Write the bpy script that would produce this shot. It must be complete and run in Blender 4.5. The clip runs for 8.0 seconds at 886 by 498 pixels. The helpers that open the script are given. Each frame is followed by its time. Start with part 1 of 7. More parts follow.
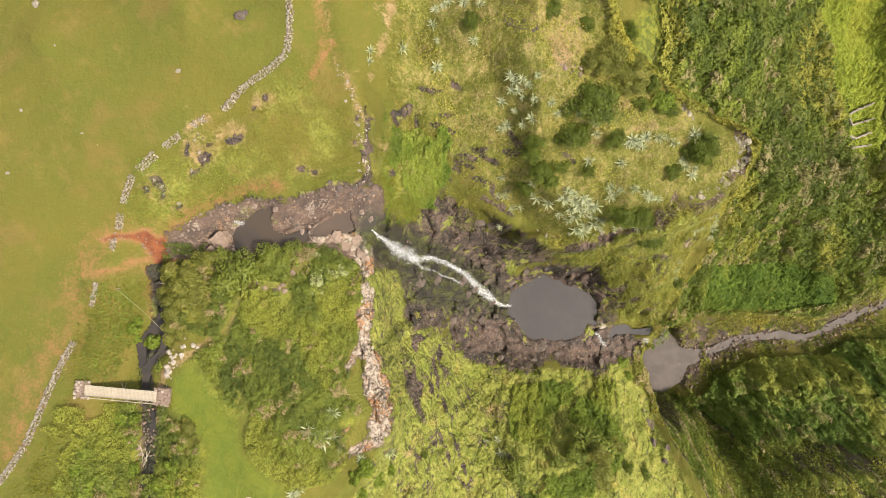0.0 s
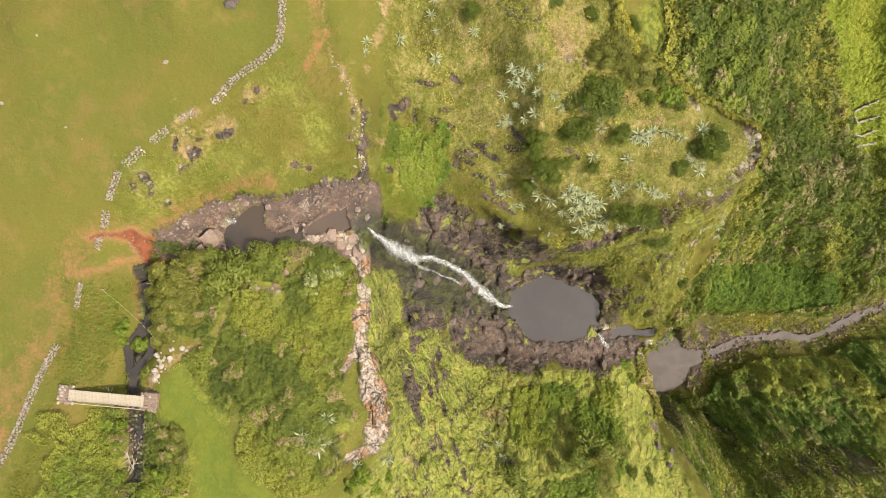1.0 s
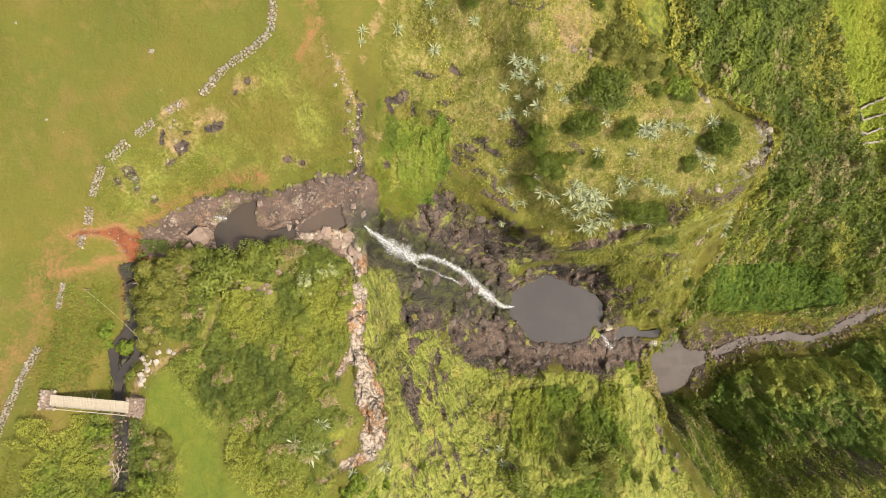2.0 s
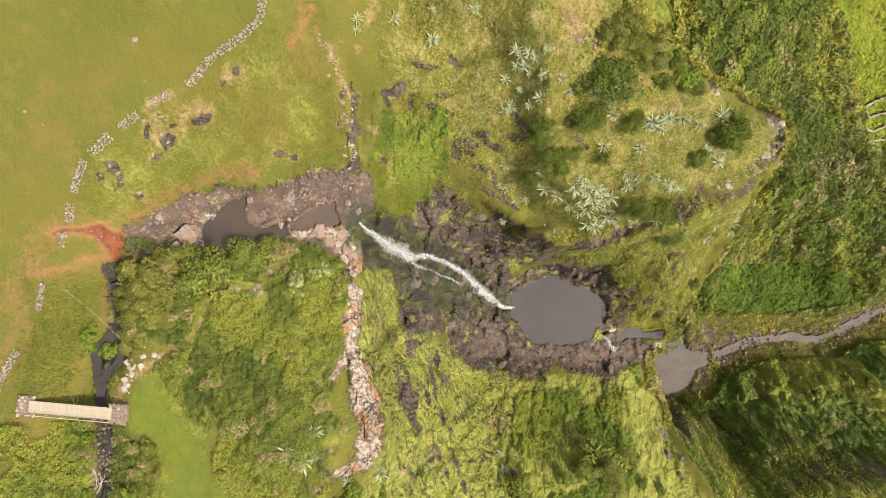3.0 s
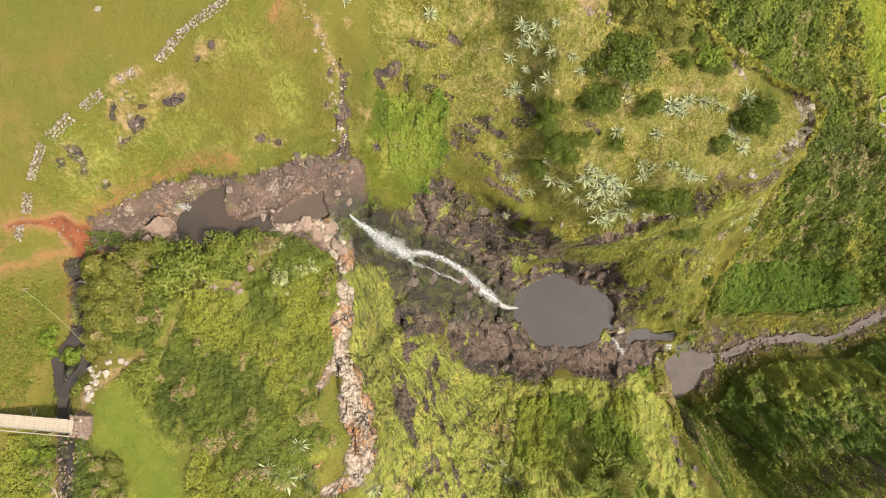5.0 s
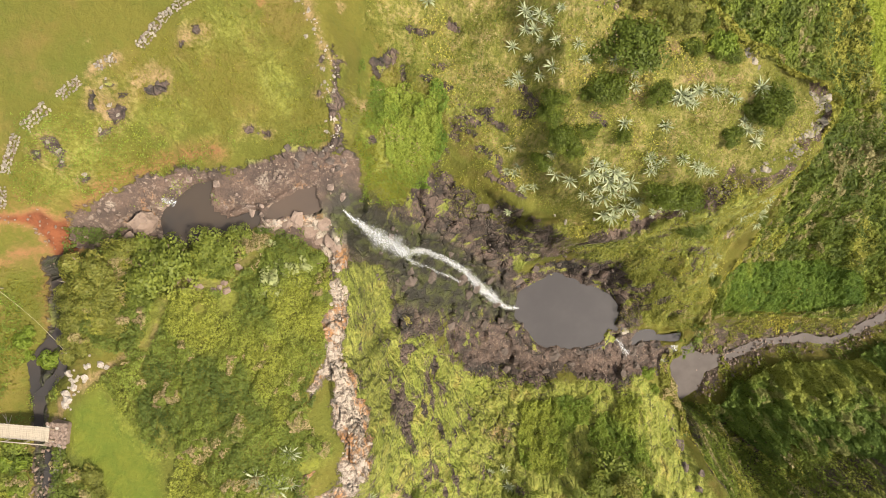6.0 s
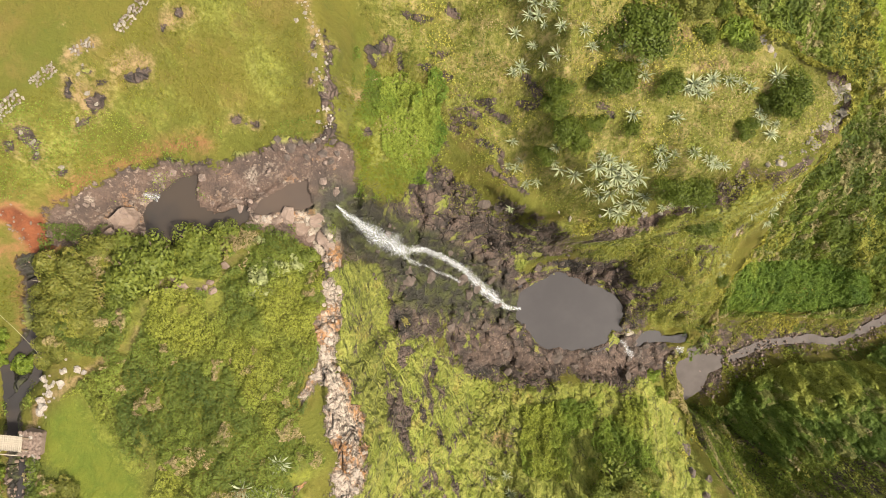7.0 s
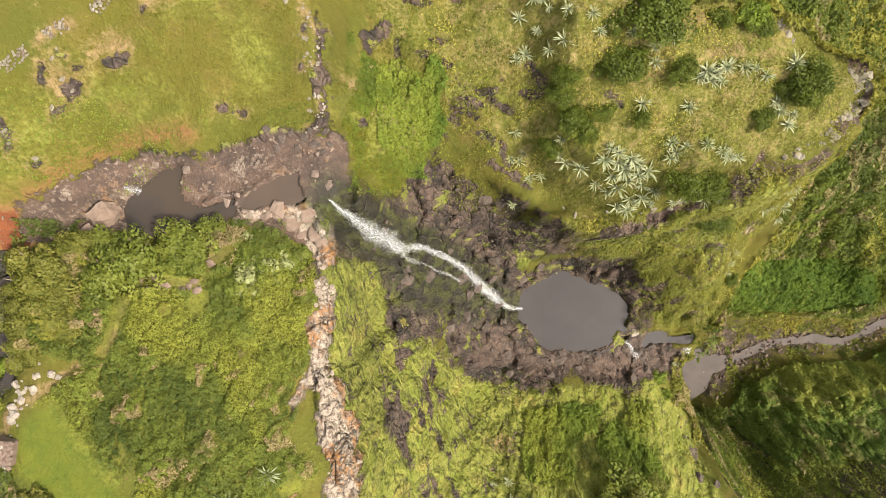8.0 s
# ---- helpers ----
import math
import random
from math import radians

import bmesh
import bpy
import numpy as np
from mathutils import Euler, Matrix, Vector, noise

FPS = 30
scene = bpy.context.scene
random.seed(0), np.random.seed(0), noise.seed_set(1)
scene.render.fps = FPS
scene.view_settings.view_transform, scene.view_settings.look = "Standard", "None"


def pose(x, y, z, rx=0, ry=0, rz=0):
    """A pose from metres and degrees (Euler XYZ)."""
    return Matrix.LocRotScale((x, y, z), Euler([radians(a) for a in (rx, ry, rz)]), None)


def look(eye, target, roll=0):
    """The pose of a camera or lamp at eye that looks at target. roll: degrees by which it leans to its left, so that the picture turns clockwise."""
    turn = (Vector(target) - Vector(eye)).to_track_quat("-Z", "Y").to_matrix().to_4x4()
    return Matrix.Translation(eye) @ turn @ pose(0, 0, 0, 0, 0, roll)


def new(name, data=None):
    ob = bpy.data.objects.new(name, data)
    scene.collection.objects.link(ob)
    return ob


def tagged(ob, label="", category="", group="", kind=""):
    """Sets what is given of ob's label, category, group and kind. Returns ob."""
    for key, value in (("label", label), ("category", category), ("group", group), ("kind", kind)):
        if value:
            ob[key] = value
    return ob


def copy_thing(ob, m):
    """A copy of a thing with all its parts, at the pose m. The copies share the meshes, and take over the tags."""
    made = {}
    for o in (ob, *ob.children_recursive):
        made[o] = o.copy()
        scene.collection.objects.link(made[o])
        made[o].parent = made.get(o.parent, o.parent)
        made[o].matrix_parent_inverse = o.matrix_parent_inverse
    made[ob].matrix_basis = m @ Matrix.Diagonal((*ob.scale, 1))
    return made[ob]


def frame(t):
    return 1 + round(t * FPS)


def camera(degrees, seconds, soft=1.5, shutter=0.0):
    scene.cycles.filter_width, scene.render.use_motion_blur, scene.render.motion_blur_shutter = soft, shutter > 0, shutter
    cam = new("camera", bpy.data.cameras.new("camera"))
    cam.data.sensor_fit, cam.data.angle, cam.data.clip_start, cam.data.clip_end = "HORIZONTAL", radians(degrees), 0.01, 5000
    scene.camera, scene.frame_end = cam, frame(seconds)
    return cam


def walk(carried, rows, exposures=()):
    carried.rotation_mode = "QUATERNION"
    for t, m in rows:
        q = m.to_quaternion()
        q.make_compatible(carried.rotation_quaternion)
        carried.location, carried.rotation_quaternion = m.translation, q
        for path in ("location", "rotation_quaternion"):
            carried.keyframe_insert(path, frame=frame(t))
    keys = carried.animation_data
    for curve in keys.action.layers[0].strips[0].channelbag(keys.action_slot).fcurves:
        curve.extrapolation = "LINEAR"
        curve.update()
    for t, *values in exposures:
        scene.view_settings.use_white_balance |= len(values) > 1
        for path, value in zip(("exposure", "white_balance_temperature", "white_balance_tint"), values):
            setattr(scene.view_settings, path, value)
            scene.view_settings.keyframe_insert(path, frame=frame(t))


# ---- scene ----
cam = camera(70.0, 8.0, soft=0.9)
METRES, EYE, TILT, LEAN, TURN = 27.0, 100.0, -90.0, 0.0, 0.0
ROWS = [
    (0.0, 0.0, 0.0, 0.0, -0.0, -0.0, 0.0),
    (0.5, 0.0009, 0.0517, -0.0027, -0.03, 0.02, 0.01),
    (1.0, 0.0013, 0.1136, -0.0082, -0.05, 0.05, 0.04),
    (1.5, 0.0017, 0.1752, -0.0128, -0.06, 0.05, 0.05),
    (3.0, 0.0061, 0.3608, -0.0236, -0.13, 0.09, 0.1),
    (3.5, 0.0065, 0.4226, -0.03, -0.15, 0.1, 0.12),
    (4.0, 0.0066, 0.4851, -0.0363, -0.16, 0.12, 0.14),
    (4.5, 0.0073, 0.5479, -0.0416, -0.17, 0.12, 0.14),
    (6.0, 0.0133, 0.7385, -0.0556, -0.2, 0.1, 0.17),
    (6.5, 0.0146, 0.8029, -0.0603, -0.21, 0.12, 0.18),
    (7.0, 0.0161, 0.8678, -0.0648, -0.22, 0.12, 0.19),
    (7.5, 0.0178, 0.9323, -0.0696, -0.23, 0.12, 0.2),
    (8.0, 0.0185, 0.9977, -0.0744, -0.23, 0.09, 0.21),
]
walk(cam, [(t, pose(0, 0, EYE, TILT, LEAN, TURN) @ pose(METRES * x, METRES * y, METRES * z, 90 + pitch, roll, yaw)) for t, x, y, z, yaw, pitch, roll in ROWS], [(0.0, 1.5, 7400, 10.2), (8.0, 1.5, 7400, 10.2)])

# ---- sky and sun ----
SUN_HEIGHT, SUN_TURN = 57.0, 110.0
world = bpy.data.worlds.new("sky")
scene.world = world
world.use_nodes = True
sky = world.node_tree.nodes.new("ShaderNodeTexSky")
sky.sky_type = "NISHITA"
sky.sun_disc = False
sky.sun_elevation, sky.sun_rotation = radians(SUN_HEIGHT), radians(SUN_TURN)
sky.air_density, sky.dust_density, sky.ozone_density = 1.0, 3.0, 1.0
haze = world.node_tree.nodes.new("ShaderNodeHueSaturation")
haze.inputs["Saturation"].default_value = 0.4  # thin cloud greys the sky's light
world.node_tree.links.new(sky.outputs[0], haze.inputs["Color"])
world.node_tree.links.new(haze.outputs[0], world.node_tree.nodes["Background"].inputs[0])
world.node_tree.nodes["Background"].inputs[1].default_value = 0.122
sun = new("sun", bpy.data.lights.new("sun", "SUN"))
sun.data.energy, sun.data.angle, sun.data.color = 2.8, radians(7.0), (1.0, 0.93, 0.82)
sun.matrix_world = look((0, 0, 0), (-math.sin(radians(SUN_TURN)) * math.cos(radians(SUN_HEIGHT)), -math.cos(radians(SUN_TURN)) * math.cos(radians(SUN_HEIGHT)), -math.sin(radians(SUN_HEIGHT))))


# ---- materials ----
class Nodes:
    """A node material in short: each call adds a node and gives back its output."""

    def __init__(self, name, rough=0.85):
        self.mat = bpy.data.materials.new(name)
        self.mat.use_nodes = True
        self.tree = self.mat.node_tree
        self.bsdf = self.tree.nodes["Principled BSDF"]
        self.bsdf.inputs["Roughness"].default_value = rough
        self.bsdf.inputs["Specular IOR Level"].default_value = 0.25
        self.co = self.tree.nodes.new("ShaderNodeTexCoord").outputs["Object"]

    def put(self, socket, value):
        if isinstance(value, bpy.types.NodeSocket):
            self.tree.links.new(value, socket)
        elif isinstance(value, tuple) and len(value) == 3 and socket.type == "RGBA":
            socket.default_value = (*value, 1)
        else:
            socket.default_value = value

    def noise(self, scale, detail=4.0, rough=0.6, co=None, warp=0.0):
        n = self.tree.nodes.new("ShaderNodeTexNoise")
        self.put(n.inputs["Vector"], co or self.co)
        n.inputs["Scale"].default_value, n.inputs["Detail"].default_value = scale, detail
        n.inputs["Roughness"].default_value, n.inputs["Distortion"].default_value = rough, warp
        return n.outputs["Fac"]

    def cells(self, scale, feature="DISTANCE_TO_EDGE", out="Distance", co=None):
        n = self.tree.nodes.new("ShaderNodeTexVoronoi")
        n.feature = feature
        self.put(n.inputs["Vector"], co or self.co)
        n.inputs["Scale"].default_value = scale
        return n.outputs[out]

    def stretch(self, sx, sy, sz):
        n = self.tree.nodes.new("ShaderNodeMapping")
        self.put(n.inputs["Vector"], self.co)
        n.inputs["Scale"].default_value = (sx, sy, sz)
        return n.outputs[0]

    def shifted(self, much, scale=(1, 1, 1)):
        """Places pushed about by a noise, so that joints run crooked."""
        v = self.tree.nodes.new("ShaderNodeTexNoise")
        self.put(v.inputs["Vector"], self.co)
        v.inputs["Scale"].default_value = 0.8
        m = self.tree.nodes.new("ShaderNodeVectorMath")
        m.operation = "MULTIPLY_ADD"
        self.put(m.inputs[0], v.outputs["Color"])
        m.inputs[1].default_value = (much * 2, much * 2, much * 2)
        self.put(m.inputs[2], self.stretch(*scale))
        return m.outputs[0]

    def rows(self, across, along, down, much):
        """Places in long rows that run down the slopes, pushed about by a noise."""
        v = self.tree.nodes.new("ShaderNodeTexNoise")
        self.put(v.inputs["Vector"], self.co)
        v.inputs["Scale"].default_value, v.inputs["Detail"].default_value = 0.5, 4.0
        c = self.tree.nodes.new("ShaderNodeCombineXYZ")
        for k, d in enumerate(((0.91 * across, 0.41 * across, 0), (0.41 * along, -0.91 * along, 0), (0, 0, down))):
            p = self.tree.nodes.new("ShaderNodeVectorMath")
            p.operation = "DOT_PRODUCT"
            self.put(p.inputs[0], self.co)
            p.inputs[1].default_value = d
            self.put(c.inputs[k], p.outputs["Value"])
        m = self.tree.nodes.new("ShaderNodeVectorMath")
        m.operation = "MULTIPLY_ADD"
        self.put(m.inputs[0], v.outputs["Color"])
        m.inputs[1].default_value = (much, much, much)
        self.put(m.inputs[2], c.outputs[0])
        return m.outputs[0]

    def sum(self, a, b, op="ADD"):
        n = self.tree.nodes.new("ShaderNodeMath")
        n.operation = op
        self.put(n.inputs[0], a), self.put(n.inputs[1], b)
        return n.outputs[0]

    def span(self, value, low, high, to_low=0.0, to_high=1.0):
        n = self.tree.nodes.new("ShaderNodeMapRange")
        n.interpolation_type = "SMOOTHSTEP"
        self.put(n.inputs[0], value)
        for i, v in enumerate((low, high, to_low, to_high)):
            n.inputs[i + 1].default_value = v
        return n.outputs[0]

    def mix(self, fac, a, b):
        n = self.tree.nodes.new("ShaderNodeMix")
        n.data_type = "RGBA"
        self.put(n.inputs[0], fac), self.put(n.inputs[6], a), self.put(n.inputs[7], b)
        return n.outputs[2]

    def channels(self, name):
        a = self.tree.nodes.new("ShaderNodeAttribute")
        a.attribute_name = name
        s = self.tree.nodes.new("ShaderNodeSeparateColor")
        self.tree.links.new(a.outputs["Color"], s.inputs[0])
        return s.outputs[0], s.outputs[1], s.outputs[2]

    def alpha(self, name):
        a = self.tree.nodes.new("ShaderNodeAttribute")
        a.attribute_name = name
        return a.outputs["Alpha"]

    def island(self):
        return self.tree.nodes.new("ShaderNodeNewGeometry").outputs["Random Per Island"]

    def chance(self):
        return self.tree.nodes.new("ShaderNodeObjectInfo").outputs["Random"]

    def done(self, colour, bump=None, strength=0.5, distance=0.1, rough=None):
        self.put(self.bsdf.inputs["Base Color"], colour)
        if rough is not None:
            self.put(self.bsdf.inputs["Roughness"], rough)
        if bump is not None:
            b = self.tree.nodes.new("ShaderNodeBump")
            b.inputs["Strength"].default_value, b.inputs["Distance"].default_value = strength, distance
            self.put(b.inputs["Height"], bump)
            self.tree.links.new(b.outputs[0], self.bsdf.inputs["Normal"])
        return self.mat


def ground_material():
    n = Nodes("ground", 0.9)
    rock, dirt, lime = n.channels("cover_a")
    under, pale, dry = n.channels("cover_b")
    lawn, wet, ledge = n.channels("cover_c")
    plan = n.stretch(1.0, 1.0, 0.22)  # patterns lie along the slopes, not across them
    broad, mid, fine = n.noise(0.09, 3), n.noise(0.7, 5, 0.65, plan, 0.4), n.noise(3.0, 4, 0.7, plan)
    edge = n.sum(n.sum(mid, fine, "ADD"), 1.0, "SUBTRACT")

    def mask(m, soft=0.16, grip=0.75):
        return n.span(n.sum(m, n.sum(edge, grip, "MULTIPLY")), 0.5 - soft, 0.5 + soft)

    blade = n.noise(8.0, 3, 0.7, plan)
    worn = n.noise(0.28, 5, 0.7, plan)
    grass = n.mix(n.span(broad, 0.35, 0.65), (0.086, 0.080, 0.013), (0.069, 0.076, 0.011))
    grass = n.mix(n.span(worn, 0.50, 0.70, 0.0, 0.6), grass, (0.124, 0.094, 0.026))
    grass = n.mix(n.span(mid, 0.52, 0.75, 0.0, 0.7), grass, (0.066, 0.080, 0.011))
    grass = n.mix(n.span(n.noise(1.3, 5, 0.75), 0.58, 0.68, 0.0, 0.55), grass, (0.048, 0.062, 0.010))
    grass = n.mix(n.span(n.noise(0.10, 4, 0.65), 0.56, 0.68, 0.0, 0.38), grass, (0.140, 0.086, 0.032))
    limed = n.mix(n.span(mid, 0.34, 0.68), (0.118, 0.140, 0.024), (0.192, 0.202, 0.047))
    limed = n.mix(n.span(n.noise(0.22, 4, 0.65), 0.52, 0.68, 0.0, 0.7), limed, (0.110, 0.140, 0.020))
    limed = n.mix(n.span(worn, 0.52, 0.7, 0.0, 0.6), limed, (0.240, 0.185, 0.055))
    limed = n.mix(n.span(fine, 0.5, 0.68, 0.0, 0.3), limed, (0.205, 0.200, 0.055))
    lawned = n.mix(n.span(mid, 0.3, 0.7), (0.062, 0.088, 0.010), (0.090, 0.105, 0.013))
    # dark green floor under scrub, deepened to stand in for shadow between clumps
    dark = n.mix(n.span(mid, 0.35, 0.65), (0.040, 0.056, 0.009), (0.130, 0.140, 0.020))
    tan = n.mix(n.span(mid, 0.35, 0.7), (0.160, 0.110, 0.052), (0.235, 0.165, 0.092))
    red = n.mix(n.span(mid, 0.35, 0.65), (0.150, 0.050, 0.022), (0.085, 0.028, 0.013))
    red = n.mix(n.span(dirt, 0.85, 0.55), red, (0.178, 0.090, 0.042))
    crack = n.cells(0.5, co=n.shifted(0.5, (1.0, 1.0, 0.4)))
    chip = n.cells(1.5, co=n.shifted(0.25, (1.0, 1.0, 0.4)))
    basalt = n.mix(n.span(mid, 0.38, 0.62), (0.040, 0.031, 0.028), (0.102, 0.074, 0.063))
    basalt = n.mix(n.span(worn, 0.5, 0.66), basalt, (0.026, 0.024, 0.022))
    basalt = n.mix(n.span(fine, 0.60, 0.70), basalt, (0.170, 0.130, 0.110))
    slabby = n.span(n.alpha("cover_a"), 0.3, 0.7, 1.0, 0.25)
    basalt = n.mix(n.sum(n.span(crack, 0.0, 0.05, 0.7, 0.0), slabby, "MULTIPLY"), basalt, (0.018, 0.016, 0.014))
    basalt = n.mix(n.span(chip, 0.0, 0.06, 0.45, 0.0), basalt, (0.025, 0.021, 0.019))
    plate = n.mix(n.span(worn, 0.40, 0.62), (0.098, 0.067, 0.054), (0.052, 0.039, 0.034))
    cobble = n.cells(2.6, co=n.shifted(0.4))
    plate = n.mix(n.span(cobble, 0.12, 0.03, 0.0, 0.4), plate, (0.045, 0.034, 0.028))
    plate = n.mix(n.sum(n.span(fine, 0.54, 0.64), n.span(mid, 0.42, 0.56), "MULTIPLY"), plate, (0.235, 0.185, 0.152))
    basalt = n.mix(n.span(n.alpha("cover_a"), 0.3, 0.7), basalt, plate)
    chalk = n.mix(n.span(n.noise(0.22, 5, 0.7), 0.48, 0.58), (0.285, 0.245, 0.205), (0.25, 0.13, 0.06))
    chalk = n.mix(n.span(fine, 0.45, 0.62), chalk, (0.12, 0.092, 0.076))
    chalk = n.mix(n.span(crack, 0.0, 0.05, 0.6, 0.0), chalk, (0.05, 0.04, 0.033))

    colour = n.mix(mask(lawn, 0.3, 0.4), grass, lawned)
    colour = n.mix(mask(lime, 0.3, 0.6), colour, limed)
    colour = n.mix(mask(dry, 0.3, 1.0), colour, tan)
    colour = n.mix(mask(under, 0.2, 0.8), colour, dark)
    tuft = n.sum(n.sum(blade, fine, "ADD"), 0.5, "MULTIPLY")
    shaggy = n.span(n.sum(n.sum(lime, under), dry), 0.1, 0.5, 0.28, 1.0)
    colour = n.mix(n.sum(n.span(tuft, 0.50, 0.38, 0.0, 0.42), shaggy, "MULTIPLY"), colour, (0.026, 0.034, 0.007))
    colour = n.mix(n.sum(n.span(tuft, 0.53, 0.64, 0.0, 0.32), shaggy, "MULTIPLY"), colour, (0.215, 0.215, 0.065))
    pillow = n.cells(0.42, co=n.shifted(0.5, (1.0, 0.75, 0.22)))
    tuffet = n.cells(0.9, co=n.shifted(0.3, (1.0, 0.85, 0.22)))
    # gaps between cushions: bare rock and near-black green, crease shade painted in
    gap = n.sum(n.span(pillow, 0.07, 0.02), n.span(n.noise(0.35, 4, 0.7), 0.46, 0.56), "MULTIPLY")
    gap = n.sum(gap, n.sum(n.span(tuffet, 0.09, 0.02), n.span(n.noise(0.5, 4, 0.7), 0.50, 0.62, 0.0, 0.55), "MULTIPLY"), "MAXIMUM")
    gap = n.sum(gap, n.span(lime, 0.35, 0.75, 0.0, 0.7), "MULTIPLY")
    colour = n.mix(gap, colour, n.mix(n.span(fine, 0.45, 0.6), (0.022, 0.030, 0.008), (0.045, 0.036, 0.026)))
    colour = n.mix(mask(dirt, 0.3, 0.9), colour, red)
    seam = n.cells(1.0, co=n.rows(0.55, 0.17, 0.10, 1.1))
    seamed = n.sum(n.span(n.sum(seam, n.sum(edge, 0.10, "MULTIPLY")), 0.085, 0.045), n.span(n.noise(0.17, 4, 0.7), 0.53, 0.62), "MULTIPLY")
    bare = n.sum(mask(rock, 0.06, 0.9), n.sum(seamed, n.span(ledge, 0.2, 0.6), "MULTIPLY"), "MAXIMUM")
    moss = n.span(n.noise(0.3, 5, 0.7), 0.55, 0.60, 0.0, 0.85)
    moss = n.sum(moss, n.span(n.alpha("cover_a"), 0.2, 0.5, 1.0, 0.0), "MULTIPLY")
    colour = n.mix(bare, colour, n.mix(moss, basalt, limed))
    chalky = mask(pale, 0.08, 0.9)
    colour = n.mix(chalky, colour, chalk)
    # wet rock; its near-black also paints the shade under the gorge cliffs
    colour = n.mix(n.span(wet, 0.3, 0.8, 0.0, 0.9), colour, n.mix(n.span(mid, 0.45, 0.6), (0.020, 0.020, 0.016), (0.040, 0.048, 0.016)))
    stony = n.sum(n.sum(bare, chalky, "MAXIMUM"), slabby, "MULTIPLY")
    relief = n.sum(n.sum(fine, 0.5, "MULTIPLY"), n.sum(mid, 1.2, "MULTIPLY"))
    relief = n.sum(relief, n.sum(n.span(seam, 0.0, 0.25, 0.0, 1.6), n.span(ledge, 0.2, 0.6), "MULTIPLY"))
    relief = n.sum(relief, n.sum(blade, 0.2, "MULTIPLY"))
    plump = n.sum(n.span(pillow, 0.0, 0.3, 0.0, 0.9), n.span(tuffet, 0.0, 0.25, 0.0, 0.6))
    relief = n.sum(relief, n.sum(plump, n.span(lime, 0.35, 0.75), "MULTIPLY"))
    relief = n.sum(relief, n.sum(n.span(crack, 0.0, 0.10, 0.0, 0.7), stony, "MULTIPLY"))
    relief = n.sum(relief, n.sum(n.span(chip, 0.0, 0.14, 0.0, 0.25), stony, "MULTIPLY"))
    return n.done(colour, relief, 0.9, 0.3, n.span(wet, 0.3, 0.8, 0.9, 0.65))


def rock_material(name, a, b, spot, spotted=0.55):
    n = Nodes(name, 0.85)
    mid, fine = n.noise(1.3, 5, 0.65), n.noise(7.0, 5, 0.7)
    colour = n.mix(n.span(mid, 0.35, 0.65), a, b)
    colour = n.mix(n.span(fine, spotted, spotted + 0.12), colour, spot)
    colour = n.mix(n.sum(n.chance(), 0.35, "MULTIPLY"), colour, b)
    return n.done(colour, n.sum(mid, fine), 0.8, 0.12)


def leaf_material(name, a, b, tip, rough=0.55, spread=0.7):
    n = Nodes(name, rough)
    colour = n.mix(n.span(n.island(), 0.0, 1.0, 0.5 - spread / 2, 0.5 + spread / 2), a, b)
    colour = n.mix(n.span(n.noise(0.16, 4, 0.75), 0.48, 0.62, 0.0, 0.85), colour, tip)
    colour = n.mix(n.span(n.noise(0.75, 3, 0.7), 0.52, 0.40, 0.0, 0.55), colour, tuple(v * 0.6 for v in a))
    colour = n.mix(n.sum(n.chance(), 0.3, "MULTIPLY"), colour, a)
    n.put(n.bsdf.inputs["Subsurface Weight"], 0.0)
    soft = n.tree.nodes.new("ShaderNodeBsdfTranslucent")
    both = n.tree.nodes.new("ShaderNodeMixShader")
    both.inputs[0].default_value = 0.35
    n.put(soft.inputs[0], colour)
    n.tree.links.new(n.bsdf.outputs[0], both.inputs[1])
    n.tree.links.new(soft.outputs[0], both.inputs[2])
    n.tree.links.new(both.outputs[0], n.tree.nodes["Material Output"].inputs[0])
    return n.done(colour)


def agave_material():
    """Waxy grey green, paler towards some blades, with dull streaks along them."""
    n = Nodes("agave_leaf", 0.45)
    colour = n.mix(n.chance(), (0.19, 0.225, 0.125), (0.285, 0.31, 0.20))
    colour = n.mix(n.span(n.noise(5.0, 4, 0.7), 0.55, 0.7, 0.0, 0.5), colour, (0.13, 0.165, 0.07))
    return n.done(colour, n.noise(9.0, 3), 0.3, 0.02)


def foliage_material(name, dark, light, warm, dry, rough=0.65):
    """Leaves of close growth: each clump has its own green, and stretches turn yellower or dry."""
    n = Nodes(name, rough)
    clump, broad, leaf = n.channels("tint")
    colour = n.mix(clump, dark, light)
    colour = n.mix(n.span(broad, 0.45, 0.22, 0.0, 0.4), colour, tuple(v * 0.8 for v in dark))
    colour = n.mix(n.span(broad, 0.55, 0.80), colour, warm)
    colour = n.mix(n.span(n.sum(clump, n.sum(broad, 0.5, "MULTIPLY"), "SUBTRACT"), 0.52, 0.60, 0.0, 0.9), colour, dry)
    colour = n.mix(n.span(leaf, 0.3, 1.0, 0.0, 0.5), colour, tuple(v * 0.5 for v in dark))
    soft = n.tree.nodes.new("ShaderNodeBsdfTranslucent")
    both = n.tree.nodes.new("ShaderNodeMixShader")
    both.inputs[0].default_value = 0.3
    n.put(soft.inputs[0], colour)
    n.tree.links.new(n.bsdf.outputs[0], both.inputs[1])
    n.tree.links.new(soft.outputs[0], both.inputs[2])
    n.tree.links.new(both.outputs[0], n.tree.nodes["Material Output"].inputs[0])
    return n.done(colour)


